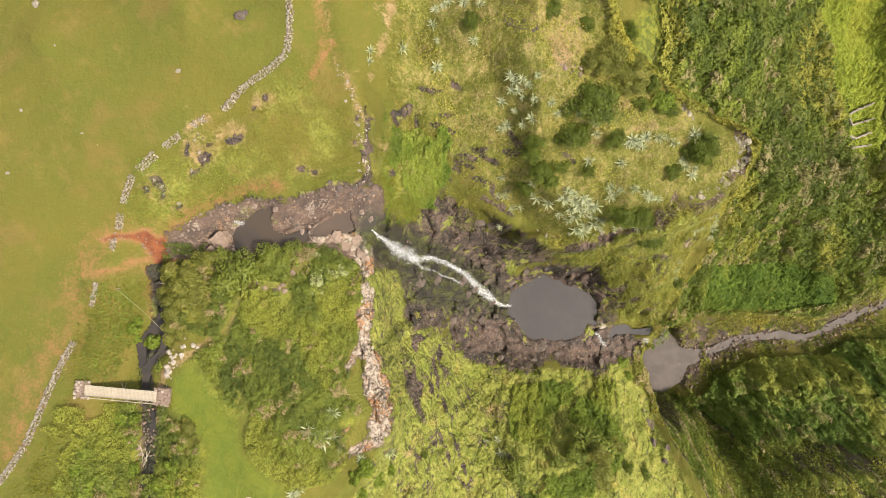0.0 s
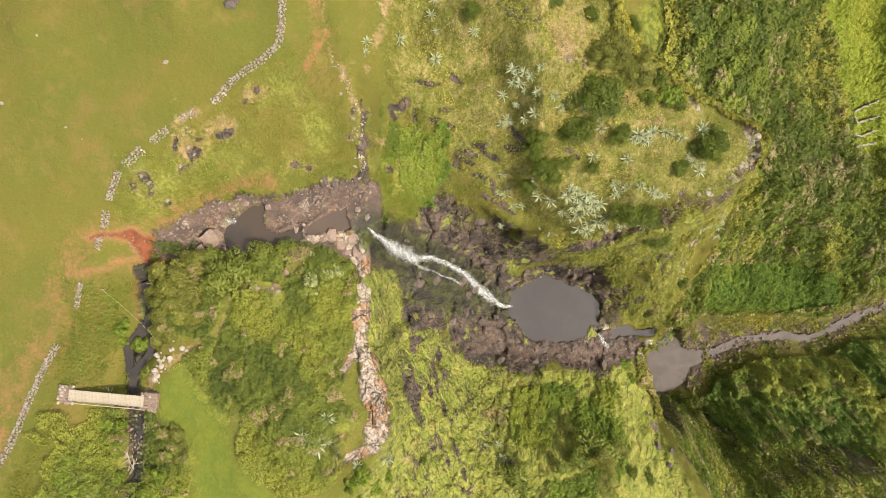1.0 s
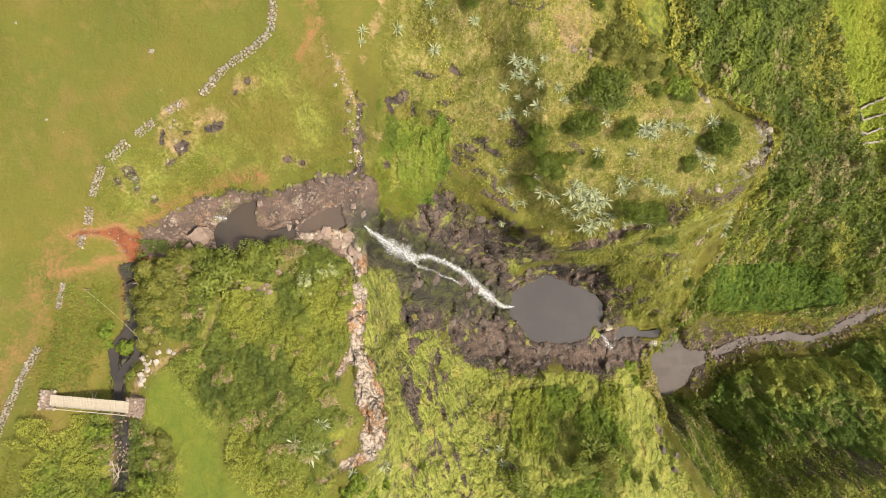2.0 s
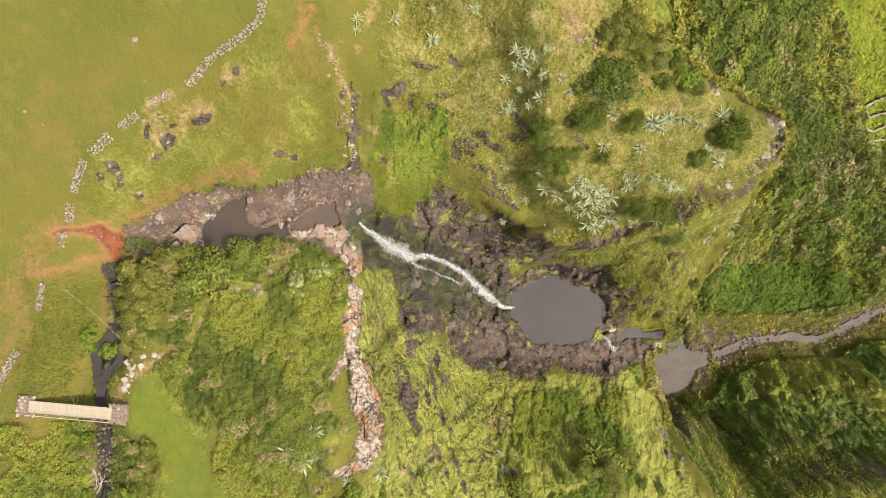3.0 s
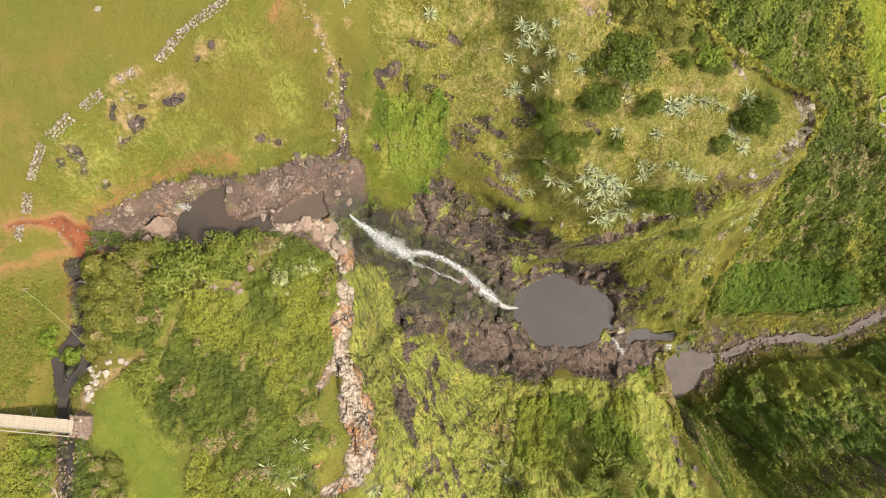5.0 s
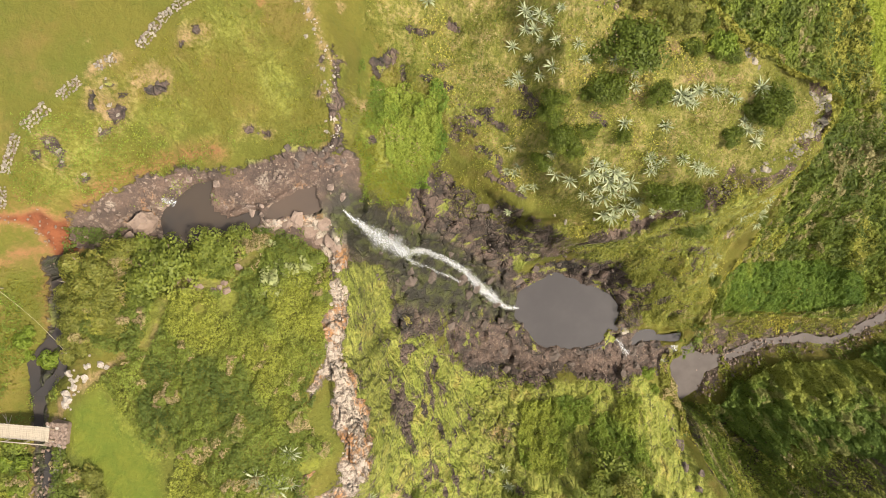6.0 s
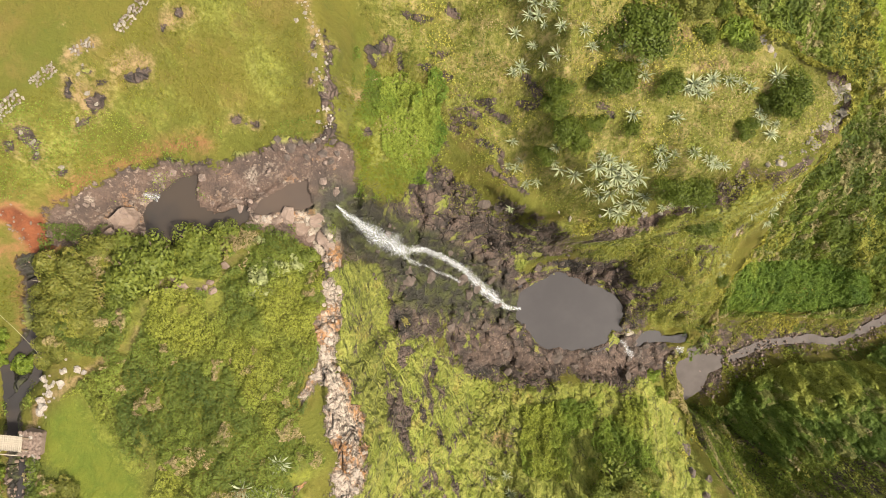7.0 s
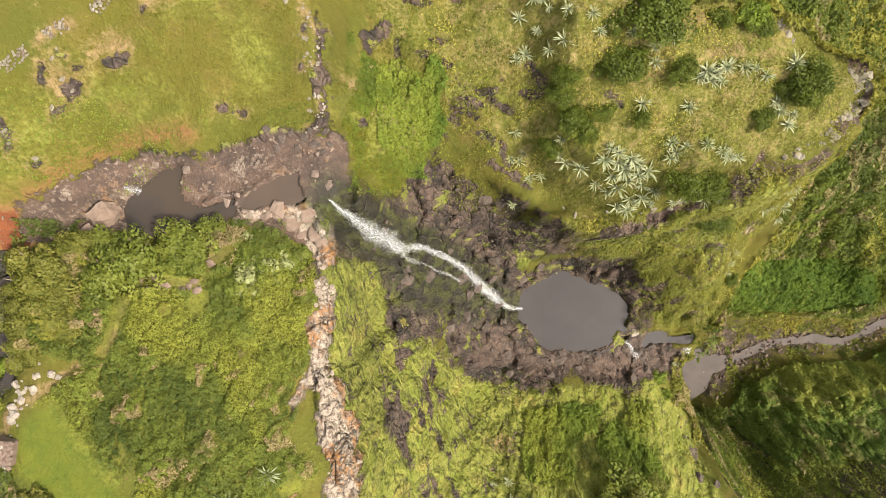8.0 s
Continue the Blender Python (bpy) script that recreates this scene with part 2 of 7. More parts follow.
def water_material(name, colour, other, rough=0.06):
    n = Nodes(name, rough)
    n.bsdf.inputs["IOR"].default_value = 1.33
    n.bsdf.inputs["Specular IOR Level"].default_value = 0.3 if rough < 0.3 else 0.15
    tone = n.mix(n.span(n.noise(0.16, 3), 0.35, 0.7), colour, other)
    return n.done(tone, n.noise(2.2, 3, 0.5), 0.12, 0.03)


def spray_material():
    """Falling water: white streaks with gaps between them, thinning out towards the sheet's sides."""
    n = Nodes("spray", 0.5)
    across, down, layer = n.channels("flow")
    at = n.tree.nodes.new("ShaderNodeCombineXYZ")
    n.put(at.inputs[0], n.sum(across, 9.0, "MULTIPLY")), n.put(at.inputs[1], n.sum(down, 7.0, "MULTIPLY")), n.put(at.inputs[2], n.sum(layer, 9.0, "MULTIPLY"))
    streak = n.noise(1.5, 4, 0.6, at.outputs[0])
    side = n.sum(n.sum(across, 0.5, "SUBTRACT"), n.sum(across, 0.5, "SUBTRACT"), "MULTIPLY")
    dense = n.sum(streak, n.sum(side, 1.1, "MULTIPLY"), "SUBTRACT")
    clear = n.tree.nodes.new("ShaderNodeBsdfTransparent")
    both = n.tree.nodes.new("ShaderNodeMixShader")
    n.put(both.inputs[0], n.span(dense, 0.24, 0.95, 0.0, 0.8))
    n.tree.links.new(clear.outputs[0], both.inputs[1])
    n.tree.links.new(n.bsdf.outputs[0], both.inputs[2])
    n.tree.links.new(both.outputs[0], n.tree.nodes["Material Output"].inputs[0])
    return n.done((0.50, 0.53, 0.57))


def wood_material(name, a, b):
    n = Nodes(name, 0.75)
    grain = n.noise(3.0, 5, 0.6, n.stretch(0.6, 9.0, 9.0))
    colour = n.mix(n.span(grain, 0.35, 0.65), a, b)
    colour = n.mix(n.sum(n.chance(), 0.45, "MULTIPLY"), colour, b)
    return n.done(colour, grain, 0.5, 0.02)


GROUND = ground_material()
BASALT = rock_material("basalt", (0.10, 0.078, 0.066), (0.19, 0.145, 0.125), (0.30, 0.25, 0.22), 0.57)
DARK_BASALT = rock_material("dark_basalt", (0.045, 0.038, 0.034), (0.095, 0.075, 0.066), (0.16, 0.13, 0.115), 0.62)
PALE_STONE = rock_material("pale_stone", (0.21, 0.185, 0.16), (0.32, 0.29, 0.255), (0.085, 0.072, 0.062), 0.52)
PINK_STONE = rock_material("pink_stone", (0.130, 0.092, 0.074), (0.195, 0.150, 0.125), (0.11, 0.080, 0.066), 0.52)
CRAG_STONE = rock_material("crag_stone", (0.142, 0.128, 0.106), (0.235, 0.213, 0.180), (0.075, 0.063, 0.054), 0.54)
LICHEN_STONE = rock_material("lichen_stone", (0.215, 0.180, 0.15), (0.29, 0.26, 0.225), (0.25, 0.125, 0.055), 0.55)
BARK = wood_material("bark", (0.10, 0.075, 0.05), (0.17, 0.13, 0.095))
GREY_WOOD = wood_material("grey_wood", (0.185, 0.162, 0.125), (0.265, 0.235, 0.190))
DARK_LEAF = leaf_material("dark_leaf", (0.066, 0.096, 0.013), (0.128, 0.166, 0.022), (0.170, 0.195, 0.028))
SCRUB_LEAF = leaf_material("scrub_leaf", (0.100, 0.132, 0.024), (0.190, 0.220, 0.040), (0.240, 0.245, 0.048))
OLIVE_LEAF = leaf_material("olive_leaf", (0.110, 0.128, 0.024), (0.200, 0.195, 0.042), (0.280, 0.250, 0.070))
BRIGHT_LEAF = leaf_material("bright_leaf", (0.110, 0.165, 0.022), (0.200, 0.262, 0.036), (0.250, 0.280, 0.042))
GREY_LEAF = leaf_material("grey_leaf", (0.230, 0.265, 0.110), (0.370, 0.400, 0.190), (0.310, 0.340, 0.140))
AGAVE_LEAF = agave_material()
VALLEY_GROWTH = foliage_material("valley_growth", (0.066, 0.100, 0.016), (0.200, 0.250, 0.040), (0.270, 0.270, 0.055), (0.280, 0.240, 0.125))
TREE_GROWTH = foliage_material("tree_growth", (0.040, 0.066, 0.012), (0.105, 0.140, 0.024), (0.150, 0.170, 0.034), (0.170, 0.165, 0.070))
SHADE_GROWTH = foliage_material("shade_growth", (0.070, 0.122, 0.026), (0.190, 0.262, 0.052), (0.290, 0.310, 0.070), (0.240, 0.245, 0.090))
BRAMBLE_GROWTH = foliage_material("bramble_growth", (0.060, 0.115, 0.016), (0.150, 0.225, 0.032), (0.200, 0.250, 0.040), (0.120, 0.190, 0.030))
CROP_GROWTH = foliage_material("crop_growth", (0.190, 0.245, 0.030), (0.310, 0.360, 0.052), (0.320, 0.350, 0.055), (0.230, 0.290, 0.040))
SCRUB_GROWTH = foliage_material("scrub_growth", (0.052, 0.078, 0.014), (0.170, 0.212, 0.034), (0.205, 0.225, 0.036), (0.270, 0.205, 0.115))
OLIVE_GROWTH = foliage_material("olive_growth", (0.095, 0.108, 0.017), (0.225, 0.225, 0.038), (0.300, 0.280, 0.052), (0.280, 0.225, 0.115))
LEAFY_GROWTH = foliage_material("leafy_growth", (0.065, 0.108, 0.015), (0.165, 0.230, 0.032), (0.215, 0.250, 0.040), (0.150, 0.200, 0.030))
GRASS_BLADE = leaf_material("grass_blade", (0.115, 0.128, 0.014), (0.200, 0.194, 0.026), (0.165, 0.142, 0.026))
POOL_WATER = water_material("pool_water", (0.045, 0.043, 0.046), (0.053, 0.050, 0.053))
SHALLOW_WATER = water_material("shallow_water", (0.066, 0.050, 0.041), (0.050, 0.041, 0.037))
BROOK_WATER = water_material("brook_water", (0.030, 0.028, 0.028), (0.046, 0.037, 0.031))
RIVER_WATER = water_material("river_water", (0.058, 0.050, 0.049), (0.074, 0.064, 0.063), 0.5)
SPRAY = spray_material()
ROPE = Nodes("rope").done((0.30, 0.29, 0.20))


# ---- lie of the land: break lines, and the slopes that span between them ----
LINES = []


def line(name, *nodes, broad=0):
    LINES.append((nodes, broad))


line("meadow west", (-95, 80, 28), (-95, 30, 26), (-92, 0, 24), (-90, -40, 24), (-90, -110, 24))
line("meadow middle", (-47.5, 25, 26.5), (-42.6, 16.2, 24.8), (-45.3, 7.6, 23.6), (-47.9, -0.6, 22.8), (-51.7, -10.9, 23.2))
line("meadow north", (-31.3, 32.4, 27.5), (-29.9, 25.1, 26.2), (-24.3, 22.8, 25.2))
line("wall foot", (-18.1, 31.1, 26), (-18.4, 25.5, 25), (-19.2, 22.4, 24.2), (-25.7, 17.7, 23.6), (-29.5, 15.7, 23.6), (-36.5, 10.2, 23.4), (-39.8, 3.2, 22.2), (-40.8, 0.1, 21.8), (-43, -5.5, 22.3), (-45.2, -11, 22.6), (-48.8, -19.2, 23), (-53.1, -27.4, 23.2))
line("upper stream", (-37.1, -36.1, 22.2), (-36.7, -30.7, 21.8), (-36.5, -23.8, 21.3), (-38.8, -17.6, 20.8), (-39.2, -14.1, 20.5), (-35.7, -8.5, 20), (-37, -3.5, 19.3), (-35.3, -0.1, 18.4), (-30.8, 1.2, 16.6), (-26.6, 2.3, 15.9), (-19.9, 2.2, 15.8), (-13.9, 3.6, 15.7), (-10.1, 2.8, 15.3))
line("terrace", (-26.4, 13.8, 20.6), (-32.3, 7.9, 20.3), (-35.3, 4.4, 20), (-29.6, 6.7, 18), (-22.2, 6.7, 17), (-16.6, 7.9, 16.8))
line("terrace lawn", (-15.3, 26, 23.5), (-15.7, 18.3, 21.6), (-20.3, 13.6, 20), (-13.4, 12.4, 18.6))
line("terrace rim", (-13.7, 33.1, 23), (-13.5, 26.5, 22), (-12.1, 21.2, 21.2), (-9.7, 15.2, 20.4), (-10.2, 10.4, 17.8), (-9.1, 7.2, 16.6), (-8, 3.7, 15.2), (-9.4, 2.6, 15), broad=1)
line("terrace rim foot", (-6.8, 34.6, 19.5), (-7.9, 27.7, 18.6), (-8.1, 22.5, 16.4), (-7.5, 17.7, 10.5), (-8.5, 10.6, 9), (-7.2, 5.2, 4), (-8.2, 2.6, 0))
line("south bank", (-42.4, -11, 22.6), (-43.7, -17.2, 22.8), (-45.7, -24.7, 23), (-47.5, -31.4, 23.4))
line("south plateau", (-33.1, -2.1, 20.2), (-31.7, -8.3, 21.8), (-31.2, -12.3, 22.4), (-33.5, -17.9, 22.6), (-31.9, -23.7, 23), (-31.1, -31.4, 23.3))
line("south plateau top", (-24, -2.8, 19.5), (-23, -9.6, 20.4), (-23.8, -18, 22.4), (-18, -19.1, 22.6), (-24.2, -28, 23.4), (-18, -32.7, 23.6))
line("south plateau east", (-16.6, 0.8, 16.8), (-14.8, -4.7, 17.6), (-14.8, -13.1, 18.8), (-13.9, -20.6, 20), (-14.9, -27.3, 21.5), (-19.5, -33.6, 23))
line("south rim", (-13.8, 1.7, 16), (-11, 0.1, 14.6), (-10.1, -4.5, 15.4), (-9.5, -8.9, 16.6), (-10.6, -13.2, 17.4), (-8.8, -17.6, 17.4), (-7.3, -22.3, 18), (-9.8, -26.2, 18.2), (-13.2, -30.3, 19.4), (-17.2, -34.5, 21), broad=1)
line("headwall", (-9.2, 0.1, 8), (-9.1, -5.2, 2), (-8.6, -10.2, 4), (-8.6, -15, 6), (-6.8, -20.2, 9), (-5.8, -25.6, 10), (-9.2, -32.9, 10), (-13.7, -38.4, 12))
line("headwall foot", (-8.7, -1.3, -4), (-8.4, -5.7, -9), (-7.7, -11.6, -9), (-7.1, -17.6, -4), (-5, -24.2, -4), (-3.8, -32.6, -1), (-4.1, -40.2, 3))
line("lime slope", (-4.5, -2.1, -10), (-4, -8.2, -16), (-2.5, -16.3, -16), (-0.9, -24.8, -13), (-0.1, -32.6, -9), (2.4, -42.0, -8))
line("lime slope lower", (1.8, -7.8, -27), (2.8, -13.7, -29), (4.9, -21.4, -31), (5, -26.6, -27), (10.5, -32.9, -25), (11.4, -37.4, -20), (11.7, -44.3, -13))
line("cascade", (-4.5, -2.1, -10.5), (-0.4, -2.3, -19), (5.4, -5.7, -31), (10.1, -10.4, -39), (14.5, -12.7, -42.3))
line("gorge floor south", (8.1, -18.2, -37), (14.4, -22.8, -39), (23.1, -23, -42), (32.7, -23.5, -43), (40, -25.6, -44))
line("gorge slope south", (13.2, -25.7, -34), (23.9, -33.6, -34), (33.6, -34.7, -35), (40.9, -29.4, -42.5))
line("buttress top", (18.4, -40.6, -17), (24, -40.3, -19), (32.3, -42.4, -22), (35.5, -45.7, -22), (28.3, -50.2, -15))
line("buttress edge", (43.8, -26.6, -46), (48, -32.4, -48.5), (49.4, -39.4, -46), (49.7, -43.6, -38), (52.4, -48.9, -34), (55.8, -55.6, -30), broad=1)
line("buttress foot", (56, -27, -125), (58, -36, -122), (61, -45, -116), (68, -55, -106), (78, -66, -92), (85, -90, -70))
line("pool bed", (16.8, -13.3, -43.5), (22.6, -8.9, -43.8), (31.6, -9.5, -43.8), (33.5, -15.3, -43.8), (26.5, -19.1, -43.8), (18.7, -17.2, -43.5))
line("pool shore", (15.4, -12.6, -42.2), (15.3, -8.1, -41.6), (22.9, -5.9, -41.5), (33.6, -9, -41.5), (34.9, -13.8, -41.6), (33.4, -18.2, -41.8), (26.1, -20.6, -41.6), (19.1, -20.1, -41.6), (15.7, -15.7, -41.6))
line("pool bank north", (11.7, -5.7, -36), (16, -4.5, -37), (22.8, -3.5, -37), (32.2, -6.3, -38), (37.1, -12.4, -40.5))
line("outlet", (35, -19.3, -43), (37.4, -21.1, -44), (42.2, -20.6, -45), (48.2, -22.5, -47.5), broad=1)
line("gorge wall north", (-6.1, 6.1, 1), (-2.7, 3.4, -5), (1.5, 4.9, -7), (6.6, 5.1, -8), (10.9, 2.6, -13), (15.5, 2.6, -16))
line("gorge wall north foot", (-2.7, 0.1, -11), (1.6, 0.1, -15), (7.2, -1.6, -26), (11.2, -4, -31), (14.5, -1.8, -28), (23.6, -2.7, -36))
line("bowl", (-6.2, 19.0, 11.0), (-4.1, 16.6, 8.0), (-2.9, 10.6, 5.5), (0.3, 14.3, 6.5), (3.2, 13, 6.5), (6.7, 9.3, 2))
line("bowl top", (-4, 27.6, 11.6), (-0.9, 25, 13.2), (1.3, 21.1, 9.5), (5.6, 25.7, 13.2), (8.7, 17.6, 9))
line("bowl head", (-4.5, 35.8, 15), (-0.9, 30.8, 16), (3.7, 29.7, 18), (12.1, 28.7, 20), (12.3, 33.5, 22))
line("spur crest", (10.3, 25.5, 17.4), (14.8, 23.7, 17), (20.3, 21.5, 14.5), (23.8, 15.6, 12.8), (29.2, 15.5, 12.4), (32.6, 18.4, 12.6), (36.2, 13.6, 11.4), (43.4, 14.5, 9.6))
line("spur tip", (42.9, 15.5, 9.6), (44.2, 15.0, 9.4), (44.8, 13.7, 8.4), broad=1)
line("spur middle", (12.6, 19, 16.6), (12.7, 13.1, 9.0), (17.8, 7.8, 6.0), (25.4, 11.4, 9.6), (27.7, 6.6, 8.5), (34.6, 9.4, 8.4))
line("spur south rim", (8.8, 7.5, -2), (12.5, 4.6, -5), (16.5, 2.0, -4.5), (20.5, 0.8, -3.4), (25.8, 1.2, -1.6), (30.2, 3.4, 3.2), (34.2, 5.0, 7.0), (39.0, 7.8, 7.8), (42.8, 10.6, 8.2), (45.4, 13.7, 7.6), broad=1)
line("spur north rim", (44.5, 16, 8), (45.1, 18.9, 3.5), (36.6, 19.6, 10.6), (29.0, 23.4, 14), (23.7, 28.5, 14), (21.8, 36.1, 16))
line("spur south face", (20.3, -0.8, -24), (25.6, -1.2, -26), (33.6, 0.1, -19), (41.6, 0.4, -22), (45.4, 3.5, -16), (52.3, 4.7, -20))
line("nose", (30.6, -3.7, -34), (35.9, -7.1, -33), (40.4, -3.6, -27.5), (44, -6.7, -27), (49.7, -0.7, -29))
line("nose edge", (37.9, -13.7, -41), (45.1, -18.4, -46), (50.7, -18.8, -47), (51.6, -14.7, -43), (50.2, -7.1, -35), (53.7, -0.5, -30.5), (53.8, 4.2, -21.5), (49.5, 8.9, -9), (46.1, 11.9, 4), broad=1)
line("nose foot", (57, -21, -125), (62, -15, -118), (65, -6, -108), (68, 4, -98), (66, 14, -86), (60, 24, -74), (50, 33, -60), (42, 45, -52), (36, 62, -46), (30, 110, -20))
line("valley north", (48.2, 58.5, -52), (59.8, 57.6, -62), (63.2, 50.8, -62), (81.1, 64.5, -77), (88.3, 53.2, -82), (100.7, 55, -93), (117.1, 72.2, -98), (137, 70.1, -107))
line("valley north lower", (98.7, 19.5, -97), (103, 16.2, -101), (122.5, 25.3, -116), (129.9, 55.4, -113), (142.7, 43.6, -121), (164, 48.4, -125))
line("valley flank", (109, -6.4, -146), (113.1, 2.3, -132), (125.3, 6.2, -130), (137.9, -6.5, -142), (150.1, 7.9, -138), (172, 4.5, -142))
line("river", (78, -46.2, -160), (90.6, -41.5, -159.5), (97.6, -46.1, -159.5), (108.4, -42.1, -160.5), (120.5, -37.1, -161.5), (139.1, -35.5, -163), (157, -34.7, -164), (173.3, -27.2, -165), (204.1, -17.6, -167))
line("river bank north", (97.8, -27, -154), (108.8, -27.2, -156), (125.8, -26.3, -158), (147.7, -27.6, -160), (161.6, -24.2, -160), (186.3, -13.8, -162))
line("river bank south", (90.9, -59.4, -157), (104.7, -52.6, -157), (117.3, -42.6, -159.5), (134.3, -39.9, -161), (155.3, -40.6, -161), (187, -28, -163))
line("valley south", (100.7, -62.3, -150), (111, -56, -151), (128.9, -54.5, -145), (153.4, -47.3, -150), (175.3, -45, -153))
line("valley south upper", (98.1, -72.5, -126), (108.6, -69.5, -118), (128.7, -69.5, -127), (145.8, -69, -128), (167.6, -69.6, -130))
line("valley south head", (95.7, -82, -100), (122.4, -74.9, -107), (142.8, -75.3, -106), (150.8, -79.9, -95))
line("east border", (330, 150, -40), (330, 60, -110), (330, -25, -180), (330, -110, -120), (330, -170, -60))
line("north border", (-100, 150, 34), (-20, 150, 28), (20, 150, 20), (60, 150, -20), (150, 150, -40), (330, 150, -40))
line("south border", (-100, -140, 25), (-20, -140, 20), (30, -140, 0), (90, -140, -30), (200, -140, -50), (330, -140, -80))

WEST, EAST, SOUTH, NORTH = -110.0, 340.0, -150.0, 160.0


def sample(g, u, v):
    """Bilinear look-up in a grid."""
    i, j = np.clip(u.astype(int), 0, g.shape[1] - 2), np.clip(v.astype(int), 0, g.shape[0] - 2)
    a, b = np.clip(u - i, 0, 1), np.clip(v - j, 0, 1)
    return (g[j, i] * (1 - a) + g[j, i + 1] * a) * (1 - b) + (g[j + 1, i] * (1 - a) + g[j + 1, i + 1] * a) * b


def slopes():
    """Spans the break lines with even slopes, from a coarse grid down to one of 1 m."""
    z, last = None, 0
    for h, rounds in ((16, 400), (8, 300), (4, 200), (2, 150), (1, 120)):
        nx, ny = int((EAST - WEST) / h) + 1, int((NORTH - SOUTH) / h) + 1
        total, count = np.zeros((ny, nx)), np.zeros((ny, nx))
        for nodes, broad in LINES:
            reach = (0,) if not broad or h > 1 else range(-broad, broad + 1)
            for (ax, ay, az), (bx, by, bz) in zip(nodes, nodes[1:]):
                s = np.linspace(0, 1, max(2, int(math.hypot(bx - ax, by - ay) / (h * 0.5)) + 2))
                i, j = np.round((ax + (bx - ax) * s - WEST) / h).astype(int), np.round((ay + (by - ay) * s - SOUTH) / h).astype(int)
                for di in reach:
                    for dj in reach:
                        at = (np.clip(j + dj, 0, ny - 1), np.clip(i + di, 0, nx - 1))
                        np.add.at(total, at, az + (bz - az) * s), np.add.at(count, at, 1)
        held = count > 0
        value = total / np.maximum(count, 1)
        if z is None:
            z = np.full((ny, nx), value[held].mean())
        else:
            u, v = np.meshgrid(np.arange(nx) * h / last, np.arange(ny) * h / last)
            z = sample(z, u, v)
        for _ in range(rounds):
            z[held] = value[held]
            p = np.pad(z, 1, mode="edge")
            z = 0.25 * (p[:-2, 1:-1] + p[2:, 1:-1] + p[1:-1, :-2] + p[1:-1, 2:])
        z[held] = value[held]
        last = h
    p = np.pad(z, 1, mode="edge")
    return 0.6 * z + 0.1 * (p[:-2, 1:-1] + p[2:, 1:-1] + p[1:-1, :-2] + p[1:-1, 2:])


LAND = slopes()


# ---- noise, areas and the ground sheet ----
def lattice(i, j, seed):
    """A repeatable random number in 0..1 for each whole-number place."""
    h = (i.astype(np.int64) * 374761393 + j.astype(np.int64) * 668265263 + seed * 982451653) & 0x7FFFFFFF
    h = ((h ^ (h >> 13)) * 1274126177) & 0x7FFFFFFF
    return ((h ^ (h >> 16)) & 0xFFFF) / 65535.0


def grainy(x, y, size, seed=0, octaves=4):
    """Smooth noise about 0, of that size in metres."""
    total, weight = 0.0, 0.5
    for k in range(octaves):
        u, v = x / size, y / size
        i, j = np.floor(u), np.floor(v)
        a, b = u - i, v - j
        a, b = a * a * (3 - 2 * a), b * b * (3 - 2 * b)
        s = seed * 17 + k
        n = (lattice(i, j, s) * (1 - a) + lattice(i + 1, j, s) * a) * (1 - b) + (lattice(i, j + 1, s) * (1 - a) + lattice(i + 1, j + 1, s) * a) * b
        total, weight, size = total + (n - 0.5) * 2 * weight, weight * 0.5, size * 0.5
    return total


def cells(x, y, size, seed=0):
    """Uneven cells of that size: the way to the middle of the nearest, the gap to the next one, and a number for each."""
    u, v = x / size, y / size
    i, j = np.floor(u), np.floor(v)
    first, second, which = np.full(x.shape, 9.0), np.full(x.shape, 9.0), np.zeros(x.shape)
    for di in (-1, 0, 1):
        for dj in (-1, 0, 1):
            a, b = i + di, j + dj
            d = np.hypot(a + lattice(a, b, seed) - u, b + lattice(a, b, seed + 1) - v)
            closer = d < first
            second = np.where(closer, first, np.minimum(second, d))
            which = np.where(closer, lattice(a, b, seed + 2), which)
            first = np.where(closer, d, first)
    return first, second - first, which


def base(x, y):
    return sample(LAND, np.clip(x, WEST, EAST) - WEST, np.clip(y, SOUTH, NORTH) - SOUTH)


def steep(x, y):
    return np.hypot(base(x + 0.8, y) - base(x - 0.8, y), base(x, y + 0.8) - base(x, y - 0.8)) / 1.6


def inside(x, y, outline, soft):
    """How far places lie inside an outline: 1 well inside, 0 well outside, 0.5 on its edge."""
    near, odd = np.full(x.shape, 1e9), np.zeros(x.shape, bool)
    for (ax, ay), (bx, by) in zip(outline, outline[1:] + outline[:1]):
        t = np.clip(((x - ax) * (bx - ax) + (y - ay) * (by - ay)) / ((bx - ax) ** 2 + (by - ay) ** 2 + 1e-9), 0, 1)
        near = np.minimum(near, np.hypot(x - ax - t * (bx - ax), y - ay - t * (by - ay)))
        if ay != by:
            odd ^= ((ay > y) != (by > y)) & (x < (bx - ax) * (y - ay) / (by - ay) + ax)
    return np.clip(0.5 + np.where(odd, near, -near) / (2 * soft), 0, 1)


def along(x, y, course, wide, soft):
    """1 on a course of that half width, 0 away from it."""
    near = np.full(x.shape, 1e9)
    for (ax, ay), (bx, by) in zip(course, course[1:]):
        t = np.clip(((x - ax) * (bx - ax) + (y - ay) * (by - ay)) / ((bx - ax) ** 2 + (by - ay) ** 2 + 1e-9), 0, 1)
        near = np.minimum(near, np.hypot(x - ax - t * (bx - ax), y - ay - t * (by - ay)))
    return np.clip(0.5 + (wide - near) / (2 * soft), 0, 1)


